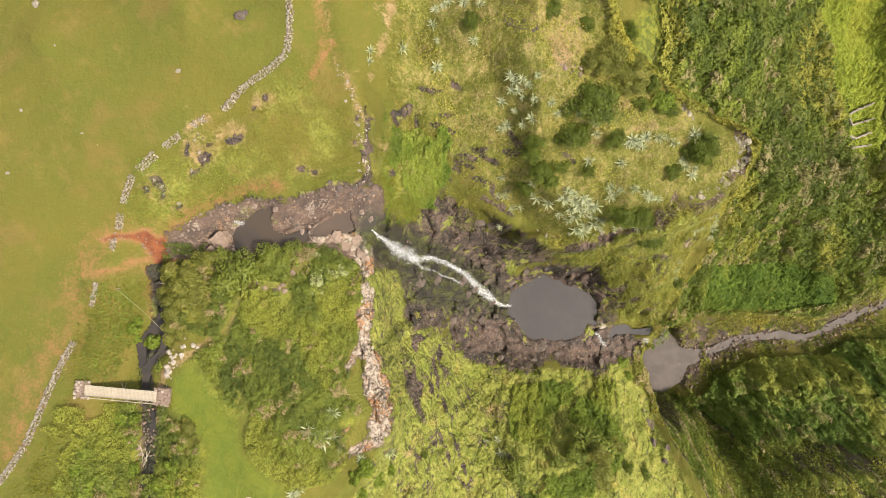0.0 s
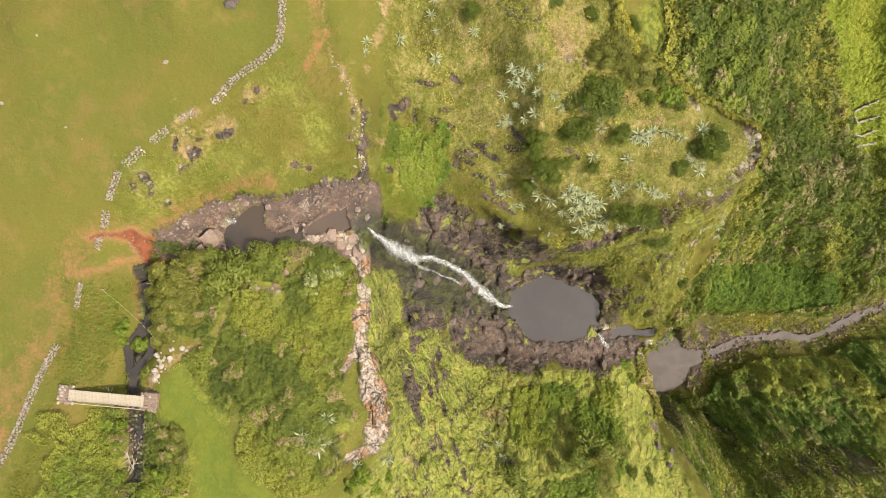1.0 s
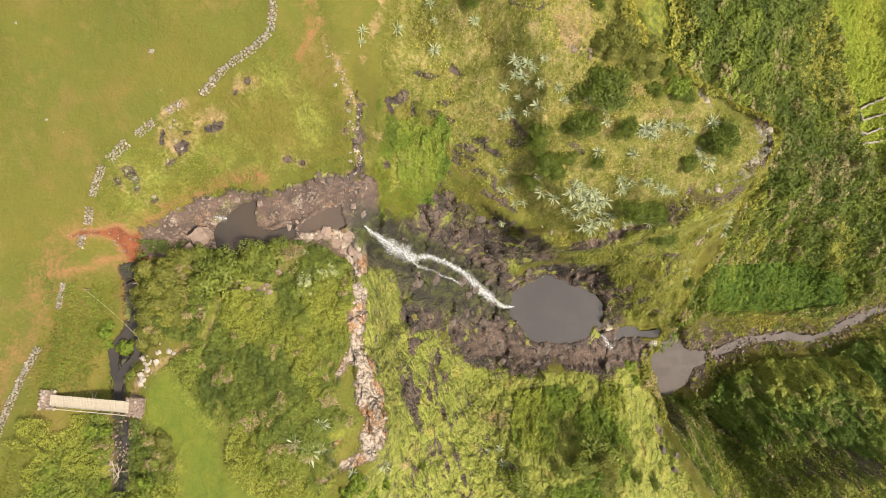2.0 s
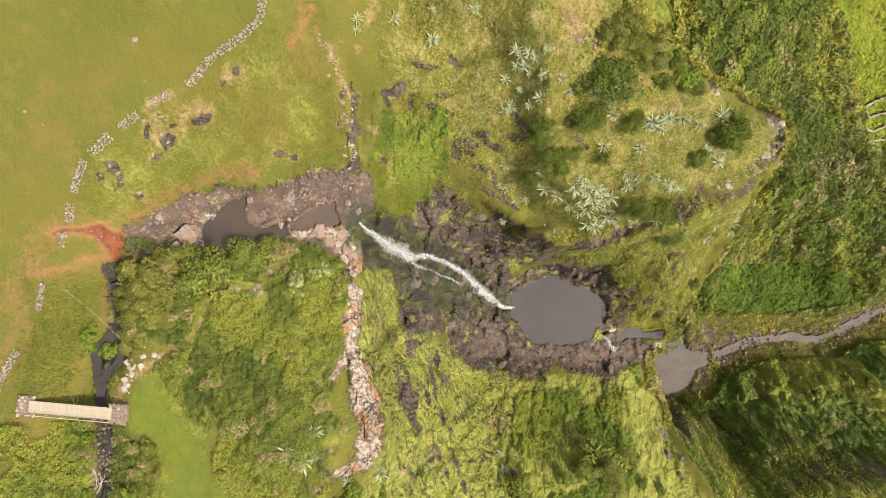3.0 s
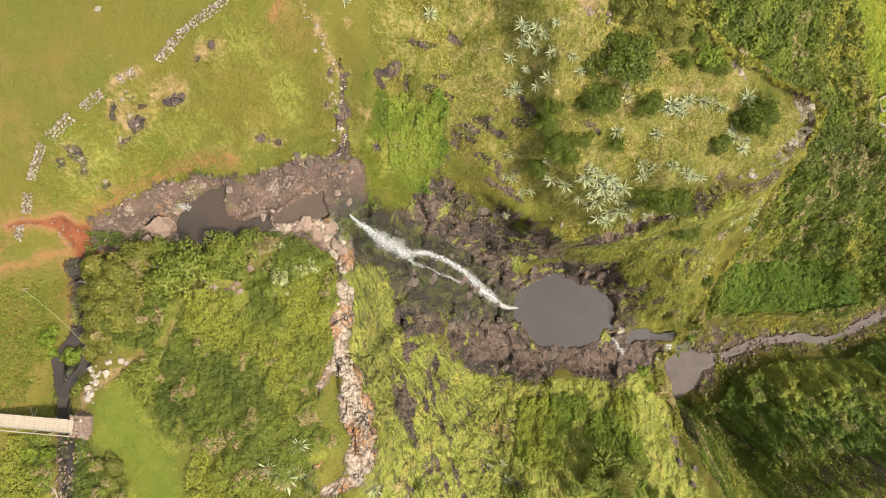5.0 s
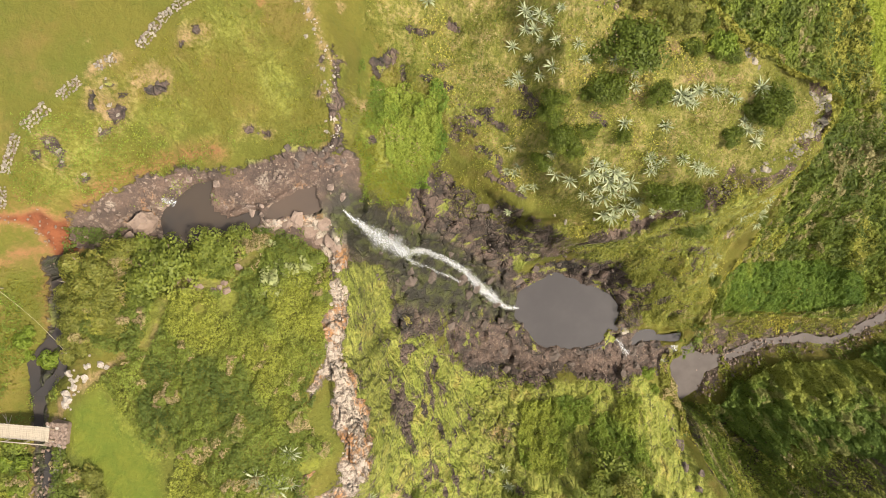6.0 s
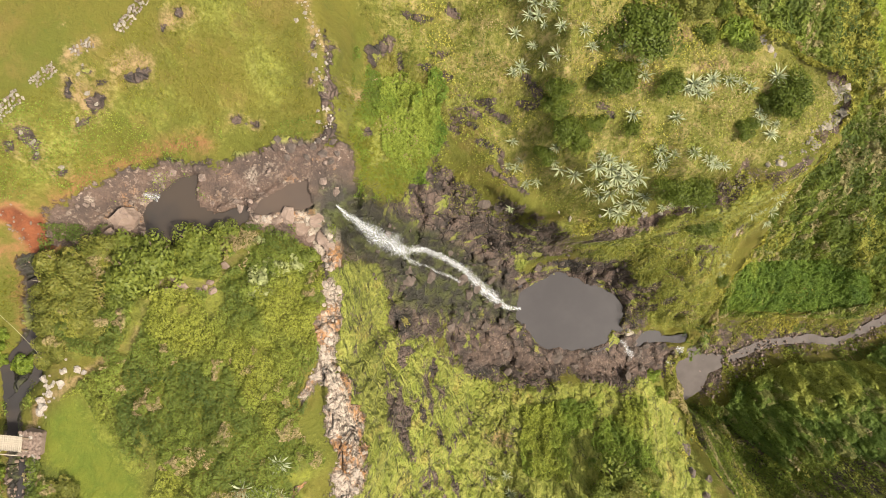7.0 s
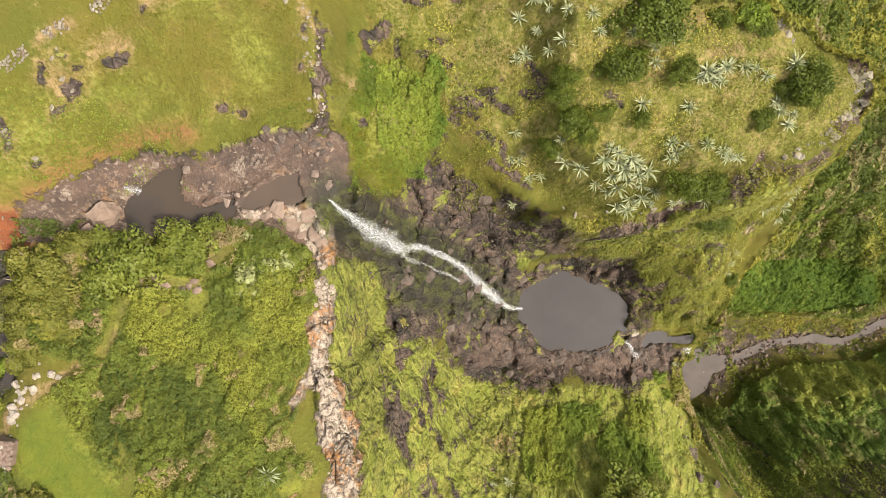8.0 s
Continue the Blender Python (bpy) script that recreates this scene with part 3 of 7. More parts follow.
FORD = [(-42.5, 1.1), (-40.9, 2.0), (-38.8, 2.1), (-37.2, 2.6), (-36.2, 1.6), (-35.2, 1.9), (-35.2, 0.1), (-34.2, -1.2), (-34.9, -2.1), (-35.0, -3.6), (-37.2, -3.8), (-37.0, -2.1), (-37.4, -0.5), (-38.1, 0.7), (-39.9, 1.2), (-42.0, 0.6)]
TRACK = [(-40.1, 2.0), (-42.0, 0.9), (-43.1, -0.5), (-43.9, -2.9), (-45.0, -5.8), (-45.7, -9.4), (-49.8, -16.5), (-52.5, -24.7)]
HILL_PATH = [(-15.4, 31.7), (-15.0, 28.5), (-14.7, 25.8), (-15.1, 22.6)]
TERRACE = [(-39.0, 5.0), (-36.0, 9.6), (-30.0, 14.6), (-23.0, 18.6), (-17.0, 21.0), (-12.0, 14.0), (-11.0, 9.0), (-18.0, 8.0), (-27.0, 7.0), (-36.0, 2.5)]
SLAB = [(-35.4, 2.1), (-30.7, 5.1), (-25.4, 6.4), (-22.5, 5.9), (-16.7, 7.4), (-13.6, 8.2), (-9.4, 8.2), (-8.2, 7.6), (-7.6, 5.4), (-7.8, 3.8), (-8.3, 2.2), (-10.0, 2.5), (-10.9, 1.9), (-13.9, 2.2), (-17.5, 1.3), (-22.7, 0.8), (-23.8, -1.1), (-30.4, -0.5), (-35.2, -1.1)]
BROOK_BED = [(-36.5, -30.7), (-36.2, -24.5), (-36.7, -19.6), (-37.3, -14.1), (-35.6, -8.5), (-36.7, -2.8)]
PALE_RIM = [(-17.2, 1.4), (-15.2, 1.8), (-12.5, 2.1), (-10.7, 1.4), (-10.2, 0.1), (-10.0, -0.9), (-9.5, -3.0), (-10.0, -4.0), (-9.8, -4.9), (-9.1, -6.5), (-9.4, -7.1), (-9.3, -9.0), (-9.9, -9.2), (-9.4, -10.7), (-9.3, -12.7), (-9.1, -14.5), (-8.2, -17.5), (-7.5, -19.4), (-6.7, -21.1), (-6.5, -22.9), (-7.0, -23.7), (-8.1, -24.6), (-9.4, -25.8), (-11.3, -26.4), (-12.1, -26.6), (-11.9, -25.9), (-10.4, -25.6), (-9.3, -24.6), (-9.7, -23.0), (-9.3, -20.1), (-10.1, -18.7), (-10.6, -16.5), (-10.1, -14.6), (-11.4, -14.1), (-12.5, -16.3), (-12.6, -14.8), (-12.0, -13.3), (-11.2, -12.4), (-10.7, -10.9), (-11.1, -9.6), (-11.5, -8.6), (-10.8, -7.4), (-11.0, -5.8), (-10.5, -3.8), (-11.6, -1.6), (-12.4, -0.6), (-12.7, 0.4), (-14.1, 1.0), (-15.7, 0.7)]
GORGE_ROCK = [(-7.4, 1.5), (-5.5, 4.2), (-1.3, 6.6), (4.3, 6.6), (9.3, 4.4), (16.2, 1.7), (17.3, 0.5), (12.3, -3.4), (15.0, -6.3), (22.2, -2.5), (31.9, -4.9), (38.4, -9.7), (37.4, -15.0), (36.0, -18.0), (47.3, -20.9), (45.5, -25.6), (38.0, -25.5), (33.5, -27.1), (24.4, -25.8), (14.2, -24.3), (4.3, -21.6), (3.0, -17.2), (0.7, -13.8), (-2.5, -14.6), (-6.2, -11.0), (-8.1, -6.6), (-8.2, -2.5)]
SEAMS = [[(-8.3, -11.8), (-7.1, -16.5), (-6.2, -19.3), (-5.1, -21.4), (-4.3, -25.1), (-3.7, -27.3), (-2.8, -29.1)], [(-2.1, -19.9), (-1.1, -23.2), (-0.4, -26.1), (0.5, -28.4), (1.9, -30.7)], [(-1.0, -31.3), (0.0, -33.5), (0.9, -36.1), (1.7, -38.7)], [(1.5, -32.7), (2.5, -35.3), (3.6, -37.9), (4.0, -39.4)], [(-4.5, -31.7), (-3.4, -34.5)], [(-6.0, -28.3), (-5.2, -30.8)],
         [(-8.6, -14.5), (-7.6, -16.4), (-6.7, -18.6)], [(-3.0, -22.3), (-1.7, -24.7), (-0.7, -26.2)], [(-6.6, -16.4), (-5.3, -18.8), (-4.5, -21.1)]]
BOWL_SEAMS = [[(1.5, 12.3), (3.1, 11.5), (5.1, 10.6), (6.5, 9.7), (8.4, 8.6), (9.6, 7.2)], [(4.5, 11.1), (6.1, 10.5), (8.1, 9.6)], [(5.8, 14.0), (6.6, 13.4), (8.3, 12.6)], [(6.5, 8.2), (8.3, 7.2), (10.0, 6.6)], [(1.3, 23.5), (2.2, 23.0), (2.9, 22.4)], [(17.4, 13.5), (18.2, 12.9), (18.8, 12.4)], [(-1.3, 17.8), (0.1, 17.2), (1.6, 16.8)], [(8.3, 6.6), (10.4, 6.0), (11.7, 5.5)], [(9.2, 14.4), (10.5, 13.8), (11.4, 14.1)], [(9.4, 16.7), (10.3, 15.6), (11.0, 14.7)]]
WORN_EDGES = [[(-14.7, 30.5), (-14.2, 27.9), (-13.7, 25.6), (-13.5, 23.9), (-13.1, 22.2)], [(-12.3, 22.0), (-11.7, 20.7), (-11.2, 19.6), (-10.9, 18.2), (-10.2, 16.7), (-9.6, 16.3), (-9.7, 15.0), (-9.9, 13.9), (-10.7, 13.5)], [(-10.1, 11.6), (-9.8, 10.6), (-10.3, 8.9), (-11.3, 8.5)], [(-9.3, 22.0), (-8.7, 23.6), (-8.2, 25.3), (-7.7, 27.2), (-6.3, 32.2)], [(-10.2, 7.2), (-11.4, 7.0)], [(-31.0, 14.4), (-29.8, 15.4), (-28.7, 15.9)], [(-38.4, 9.1), (-38.9, 7.7)], [(-28.8, -11.1), (-31.5, -13.0), (-34.3, -15.1), (-34.8, -17.3)], [(-17.7, -2.0), (-19.3, -3.2), (-20.8, -4.8), (-23.1, -4.5), (-25.0, -4.6), (-26.0, -6.7), (-26.3, -8.6), (-26.9, -10.3)]]
HEADWALL = [(-8.9, -4.8), (-8.6, -10.2), (-8.2, -14.7), (-6.8, -20.0), (-6.0, -25.8), (-9.0, -32.9), (-13.3, -38.1)]
BRINK = [(-17.8, 0.7), (-15.7, 1.7), (-13.1, 2.5), (-10.2, 1.6), (-9.7, -1.7), (-10.8, -2.2), (-13.1, -1.0), (-15.9, -0.1)]
# rock south of the cascade, darkened for deep shade as well as damp
DAMP_SHADE = [(-7.6, 0.9), (-4.3, -3.1), (1.8, -6.6), (9.3, -12.7), (6.7, -16.0), (-0.4, -12.9), (-6.4, -10.3), (-8.2, -5.4)]
EDGE_ROCK = [(-9.8, 17.8), (-9.6, 15.5), (-9.6, 13.0), (-9.7, 10.4), (-9.0, 8.1)]
RUST_PATH = [(-21.4, 8.3), (-24.0, 8.1), (-26.5, 7.4), (-29.4, 6.2), (-32.1, 4.8), (-33.5, 3.7), (-34.9, 2.2)]
FOOT = [(54, -26), (66, -34), (95, -58), (112, -75), (120, -100), (80, -105), (62, -70), (52, -40)]
GREEN_LIP = [(-9.4, 21.0), (-6.6, 20.2), (-6.2, 16.9), (-6.0, 10.8), (-4.1, 6.3), (-6.0, 3.6), (-7.5, 5.0), (-8.0, 7.6), (-8.9, 9.5), (-9.2, 15.2)]
GORGE_BROWN = [(4.8, -18.5), (10.6, -16.5), (15.2, -17.7), (18.4, -20.8), (32.7, -21.0), (35.3, -18.4), (46.7, -20.6), (47.2, -26.1), (33.5, -27.0), (24.4, -26.0), (14.2, -24.3), (5.3, -22.0)]
CROP = [(113.6, 76.1), (122.0, 65.7), (126.8, 57.3), (132.8, 49.8), (136.4, 44.9), (138.0, 33.9), (150.2, 31.0), (156.2, 39.4), (136.7, 78.4)]
BOWL_ROCK = [(-4.1, 17.8), (1.3, 15.8), (7.2, 14.4), (8.2, 12.1), (11.0, 8.7), (16.5, 3.7), (13.9, 3.9), (7.0, 8.4), (1.3, 12.6)]
BOWL_LEDGE = [(-7.3, 19.4), (-4.2, 20.5), (-5.1, 18.8), (-7.2, 17.9)]
SPUR_BROW = [(18.4, 0.4), (21.7, 0.2), (25.1, 0.6), (26.6, 2.1), (28.9, 3.0), (31.3, 3.3), (32.5, 4.5), (33.9, 6.2), (35.8, 6.2), (37.9, 6.0), (40.0, 7.7), (41.3, 9.4), (42.4, 11.2), (44.3, 13.2), (44.1, 15.1), (42.6, 16.5)]
SPUR_TOP = [(-6.2, 34.5), (32.8, 58.1), (22.2, 28.4), (28.5, 23.8), (36.6, 19.1), (43.8, 15.3), (42.6, 10.6), (31.1, 4.3), (16.6, 2.9), (6.7, 8.9), (-2.0, 13.5), (-7.2, 22.2)]
LEDGED_BOWL = [(-7.4, 19.7), (-2.0, 18.5), (6.3, 15.4), (10.3, 9.9), (16.6, 2.9), (9.4, 4.0), (0.5, 7.4), (-7.2, 3.9), (-9.2, 8.3)]
DRY_PATCH = [(8.5, 33.2), (19.1, 35.0), (21.8, 28.3), (22.7, 26.9), (18.6, 23.5), (14.6, 24.6), (9.9, 28.4)]
DRY_CREST = [(21.2, 19.3), (29.4, 21.2), (37.3, 19.7), (37.5, 16.2), (32.0, 11.4), (27.2, 10.6), (23.4, 14.3)]
LIME_SOUTH = [(-8.4, -7.1), (-2.5, -14.6), (4.3, -21.6), (24.3, -26.6), (39.3, -25.6), (46.9, -33.0), (48.9, -43.8), (51.6, -49.5), (64.3, -75.6), (-7.9, -43.7), (-7.0, -24.4), (-6.5, -20.7), (-7.8, -15.1)]
LIME_NOSE = [(15.5, 1.6), (20.0, 2.2), (26.9, 2.4), (32.0, 4.0), (42.1, 7.4), (51.6, 4.2), (49.0, -7.1), (50.9, -17.4), (38.8, -15.1), (33.1, -5.9)]
LIME_LIP = [(-9.8, 11.1), (-6.8, 18.6), (-2.0, 17.4), (1.4, 12.0), (-1.3, 6.5), (-6.6, 3.2), (-8.0, 4.7)]
LIME_PATCH = [(8.9, -0.3), (14.1, 1.3), (17.8, 0.5), (14.9, -6.0), (11.4, -4.9)]
SCRUB_SOUTH = [(-35.6, -2.8), (-28.3, -0.7), (-16.7, 0.8), (-10.9, -3.0), (-10.7, -11.8), (-12.7, -17.4), (-9.8, -20.5), (-13.3, -28.4), (-18.3, -29.4), (-23.7, -24.7), (-25.2, -21.4), (-28.7, -18.0), (-30.5, -14.5), (-29.0, -11.5), (-34.3, -8.4)]
LAWN = [(-33.6, -15.8), (-30.5, -13.8), (-25.2, -20.3), (-24.2, -24.7), (-19.2, -29.0), (-20.7, -37.9), (-29.6, -37.1), (-29.1, -24.1), (-33.5, -20.0)]
BANK_SCRUB = [(-48.5, -36.2), (-46.4, -24.7), (-42.9, -21.8), (-40.3, -19.2), (-33.5, -19.0), (-31.4, -20.7), (-28.9, -24.1), (-29.6, -37.1)]
LEAFY_PATCH = [(17.4, -29.7), (29.3, -28.4), (36.2, -34.1), (38.4, -41.1), (31.7, -45.9), (20.4, -45.7), (15.7, -38.6), (13.0, -33.5)]
BOWL_LEAF = [(-5.9, 16.9), (-2.8, 17.8), (0.5, 12.7), (1.4, 10.5), (-3.5, 6.4), (-5.7, 10.9)]
RIVER_SHORE = [(86.7, -30.4), (100.7, -25.7), (125.9, -26.3), (152.7, -27.7), (181.9, -13.7), (184.4, -28.0), (153.7, -42.5), (126.3, -42.6), (109.3, -50.3), (102.8, -58.4), (81.4, -58.0), (49.5, -36.7)]

UPPER_POOL = [(-27.5, 2.5), (-26.2, 3.8), (-24.4, 5.1), (-22.6, 5.6), (-22.8, 3.6), (-22.5, 2.5), (-20.9, 1.7), (-19.6, 2.3), (-18.1, 2.5), (-18.0, 1.7), (-18.8, 0.4), (-20.2, 0.8), (-21.8, 0.2), (-23.4, -0.6), (-24.7, -1.5), (-26.2, -1.0), (-27.9, -0.2), (-27.7, 1.4)]
LIP_POOL = [(-17.6, 1.9), (-17.0, 2.8), (-15.7, 3.6), (-14.1, 4.5), (-12.2, 4.8), (-12.0, 3.6), (-11.9, 2.6), (-13.2, 2.2), (-15.1, 2.1), (-16.7, 1.5)]
PLUNGE_POOL = [(15.0, -12.8), (15.5, -9.8), (17.0, -8.7), (19.1, -7.5), (20.5, -6.9), (22.8, -6.0), (24.0, -6.9), (26.3, -7.2), (27.7, -8.4), (29.8, -8.8), (31.6, -9.4), (33.7, -10.5), (34.6, -12.2), (34.5, -14.0), (33.9, -16.0), (34.4, -16.9), (32.5, -16.7), (31.6, -19.2), (29.8, -19.9), (26.9, -20.1), (25.1, -20.7), (22.8, -20.0), (20.5, -20.4), (18.1, -19.2), (16.4, -16.3), (14.6, -14.5)]
OUTLET_POOL = [(38.0, -19.0), (38.8, -17.5), (40.6, -17.0), (42.4, -17.3), (43.0, -18.5), (46.0, -18.2), (47.8, -17.9), (47.5, -19.4), (45.4, -19.7), (43.0, -19.3), (40.0, -19.6), (38.4, -20.4)]
LOWER_POOL = [(68.0, -38.0), (80.0, -30.0), (91.5, -29.5), (95.7, -36.5), (97.5, -40.5), (106.0, -41.0), (105.5, -45.4), (100.0, -47.4), (98.0, -54.5), (91.0, -59.0), (80.0, -60.5), (68.0, -52.0)]
BROOK = [(-36.4, -4.2), (-35.1, -7.4), (-35.8, -9.6), (-37.3, -11.0), (-38.1, -12.2), (-37.7, -13.7), (-37.1, -15.6), (-36.9, -18.6)]
BROOK_ARM = [(-35.8, -9.5), (-34.7, -11.1), (-35.0, -12.7), (-36.4, -14.2), (-37.3, -15.1)]

WET_WALL = [(-8.4, 1.9), (-4.4, 3.5), (1.7, -0.1), (6.6, -6.5), (12.6, -13.1), (5.4, -13.6), (-2.5, -9.2), (-8.0, -5.6)]
SOUTH_HEAD = [(92.5, -63.6), (106.3, -66.7), (126.3, -67.1), (157.4, -71.1), (147.7, -81.1), (89.2, -83.1), (54.8, -51.0)]

PATCHES = {"basalt": [], "outcrop": [], "dry": [], "ledge": [], "rust": []}


def patch(kind, *outline):
    PATCHES[kind].append(list(outline))


patch("basalt", (-7.3, 19.2), (-6.5, 19.6), (-5.4, 19.6), (-4.6, 19.9), (-5.4, 18.9), (-5.9, 18.3), (-6.3, 17.6), (-6.9, 17.3), (-7.0, 18.0), (-7.3, 18.6))
patch("basalt", (-4.0, 22.5), (-2.9, 22.6), (-1.9, 22.3), (-0.5, 22.3), (0.1, 22.6), (-0.5, 22.0), (-1.6, 21.7), (-2.6, 22.0), (-3.6, 22.2))
patch("basalt", (-1.4, 19.2), (-0.6, 19.4), (0.5, 19.5), (1.4, 19.3), (0.7, 18.9), (-0.6, 19.1))
patch("basalt", (-2.0, 18.0), (-0.9, 18.2), (-0.2, 18.1), (-0.6, 17.4), (-1.3, 17.5))
patch("basalt", (-3.0, 16.2), (-2.4, 15.7), (-1.7, 15.7), (-0.6, 15.8), (0.5, 15.2), (-0.6, 14.8), (-1.7, 14.7), (-2.4, 15.1))
patch("basalt", (0.7, 15.2), (1.6, 15.1), (2.5, 14.1), (1.7, 13.9), (0.9, 14.3))
patch("basalt", (2.0, 15.1), (2.9, 14.8), (3.8, 14.0), (5.0, 13.4), (5.5, 12.9), (4.4, 12.8), (3.1, 13.6))
patch("basalt", (1.3, 13.5), (2.7, 13.0), (4.2, 12.5), (5.2, 12.3), (4.4, 11.9), (2.7, 12.5), (1.6, 13.0))
patch("basalt", (3.4, 15.2), (4.9, 14.8), (6.3, 14.9), (6.7, 14.5), (5.8, 14.0), (4.5, 14.2))
patch("basalt", (-4.0, 19.2), (-3.4, 19.2), (-3.3, 17.6), (-3.7, 16.9), (-4.1, 17.9))
patch("basalt", (-10.7, 13.3), (-10.0, 13.5), (-9.8, 11.9), (-10.1, 11.2), (-10.5, 11.6))
patch("basalt", (-10.1, 9.8), (-9.3, 9.8), (-9.4, 8.8), (-10.7, 8.2), (-11.5, 8.0), (-10.9, 8.7))
patch("basalt", (-15.2, 8.6), (-14.5, 8.4), (-13.9, 7.7), (-12.7, 7.8), (-12.0, 7.4), (-12.7, 6.8), (-14.0, 7.1), (-15.0, 7.3))
patch("basalt", (-9.5, 8.3), (-8.9, 8.6), (-8.3, 7.9), (-8.1, 6.7), (-7.9, 5.4), (-8.7, 5.2), (-9.2, 6.5), (-10.2, 7.2))
patch("basalt", (-7.6, 11.3), (-7.0, 11.7), (-6.8, 10.8), (-7.5, 10.4))
patch("basalt", (-6.4, -17.1), (-5.4, -18.0), (-4.5, -20.5), (-3.6, -22.7), (-3.7, -24.6), (-4.0, -25.7), (-2.8, -28.8), (-3.4, -28.7), (-4.4, -26.4), (-5.0, -24.1), (-5.9, -20.5), (-6.2, -18.7))
patch("basalt", (-5.7, -14.9), (-4.0, -15.2), (-3.1, -16.3), (-3.9, -16.6), (-4.5, -17.9), (-5.2, -16.6))
patch("basalt", (-1.8, -17.5), (-0.7, -17.6), (-0.3, -19.7), (-1.1, -20.4), (-1.6, -19.2))
patch("basalt", (-1.1, -20.4), (1.0, -22.2), (1.7, -23.8), (0.0, -23.3))
patch("basalt", (4.0, -28.5), (5.0, -28.5), (5.2, -29.4), (4.2, -29.3))
patch("basalt", (-8.3, -11.0), (-8.0, -12.1), (-8.1, -12.5))
patch("basalt", (-7.3, -13.6), (-6.7, -13.6), (-6.4, -14.7), (-6.9, -14.6))
patch("basalt", (-4.9, -12.9), (-4.2, -12.6), (-4.0, -14.0), (-4.8, -13.8))
patch("basalt", (-9.5, -14.8), (-8.7, -14.8), (-8.0, -16.3), (-8.4, -17.1), (-9.2, -16.9))
patch("outcrop", (-36.0, 8.8), (-34.9, 9.0), (-34.4, 7.8), (-34.7, 6.4), (-35.2, 5.9), (-34.9, 7.2), (-35.7, 7.9))
patch("outcrop", (-36.7, 7.7), (-35.9, 7.7), (-36.1, 6.9), (-36.5, 6.8))
patch("outcrop", (-34.1, 5.3), (-33.1, 5.9), (-33.1, 5.3), (-33.8, 5.0))
patch("outcrop", (-31.4, 13.0), (-31.1, 12.8), (-31.6, 11.4), (-31.9, 11.4))
patch("outcrop", (-29.9, 14.0), (-29.5, 13.7), (-29.8, 13.4), (-30.2, 13.6))
patch("outcrop", (-30.6, 11.5), (-29.6, 12.3), (-28.9, 11.8), (-29.2, 11.1), (-30.0, 10.7), (-30.6, 9.8), (-32.0, 8.9), (-31.6, 9.7), (-30.3, 10.3))
patch("outcrop", (-29.5, 13.1), (-28.3, 13.2), (-28.7, 12.8), (-29.4, 12.6))
patch("outcrop", (-27.1, 13.6), (-26.2, 13.9), (-24.9, 14.3), (-25.1, 13.6), (-26.1, 13.2), (-27.0, 13.0))
patch("outcrop", (-23.2, 17.2), (-22.7, 17.4), (-22.8, 16.9), (-23.2, 16.8))
patch("outcrop", (-21.9, 18.6), (-21.3, 18.9), (-21.3, 18.2), (-22.0, 17.8))
patch("outcrop", (-18.9, 10.5), (-17.9, 10.7), (-17.9, 10.2), (-18.6, 9.9))
patch("outcrop", (-17.1, 10.2), (-16.2, 10.2), (-16.4, 9.5), (-17.0, 9.8))
patch("outcrop", (-11.0, 16.8), (-10.6, 16.9), (-10.5, 16.1), (-11.0, 16.1))
patch("outcrop", (-11.4, 13.8), (-10.9, 13.8), (-11.0, 13.4), (-11.4, 13.4))
patch("outcrop", (-9.7, 16.5), (-9.3, 16.5), (-9.5, 16.1), (-9.8, 16.1))
patch("dry", (13.0, 28.1), (17.1, 29.1), (17.8, 24.0), (14.9, 23.7), (13.6, 25.5))
patch("dry", (23.6, 20.9), (26.3, 20.6), (25.9, 18.3), (23.0, 18.7))
patch("dry", (25.9, 17.3), (29.5, 18.2), (30.1, 16.4), (26.3, 15.9))
patch("dry", (19.3, 15.4), (22.7, 15.7), (22.9, 14.3), (19.8, 14.0))
patch("dry", (30.6, 17.0), (33.1, 17.6), (33.2, 15.9), (31.3, 15.7))
patch("dry", (10.1, 12.5), (11.4, 12.1), (12.1, 10.9), (10.6, 11.4))
patch("dry", (-23.2, 18.2), (-20.9, 19.1), (-20.4, 18.3), (-22.2, 17.3), (-23.3, 16.5))
patch("dry", (-28.5, 13.5), (-27.2, 14.9), (-25.6, 15.7), (-24.3, 15.3), (-24.7, 14.2), (-26.6, 13.8))
patch("dry", (-31.0, 13.1), (-28.7, 12.9), (-28.8, 11.3), (-30.6, 9.8), (-31.6, 11.4))
patch("dry", (4.4, 18.9), (7.2, 18.5), (8.6, 18.1), (7.3, 17.5), (5.1, 17.7))
patch("dry", (7.0, -31.0), (11.9, -31.0), (12.1, -33.3), (9.0, -33.2))
patch("dry", (-6.5, -29.8), (-4.3, -31.8), (-4.0, -33.2), (-6.0, -32.0))
patch("dry", (-8.8, 14.1), (-6.9, 16.0), (-6.3, 13.6), (-8.1, 12.8))
patch("dry", (16.5, 2.6), (20.5, 1.2), (26.5, 0.5), (28.3, 1.1), (26.2, 1.9), (24.5, 1.6), (19.1, 2.0))
patch("dry", (-25.6, -4.7), (-24.3, -3.7), (-22.7, -4.3), (-22.3, -5.2), (-24.1, -5.6))
patch("dry", (-21.9, -4.9), (-20.5, -4.2), (-19.9, -5.0), (-20.6, -5.9), (-21.7, -5.5))
patch("dry", (-20.4, -2.5), (-18.3, -1.5), (-17.7, -2.2), (-19.4, -3.7))
patch("basalt", (36.5, -8.0), (38.5, -7.2), (39.0, -8.6), (37.4, -9.6))
patch("basalt", (40.5, -10.5), (42.2, -9.6), (42.8, -11.0), (41.0, -11.8))
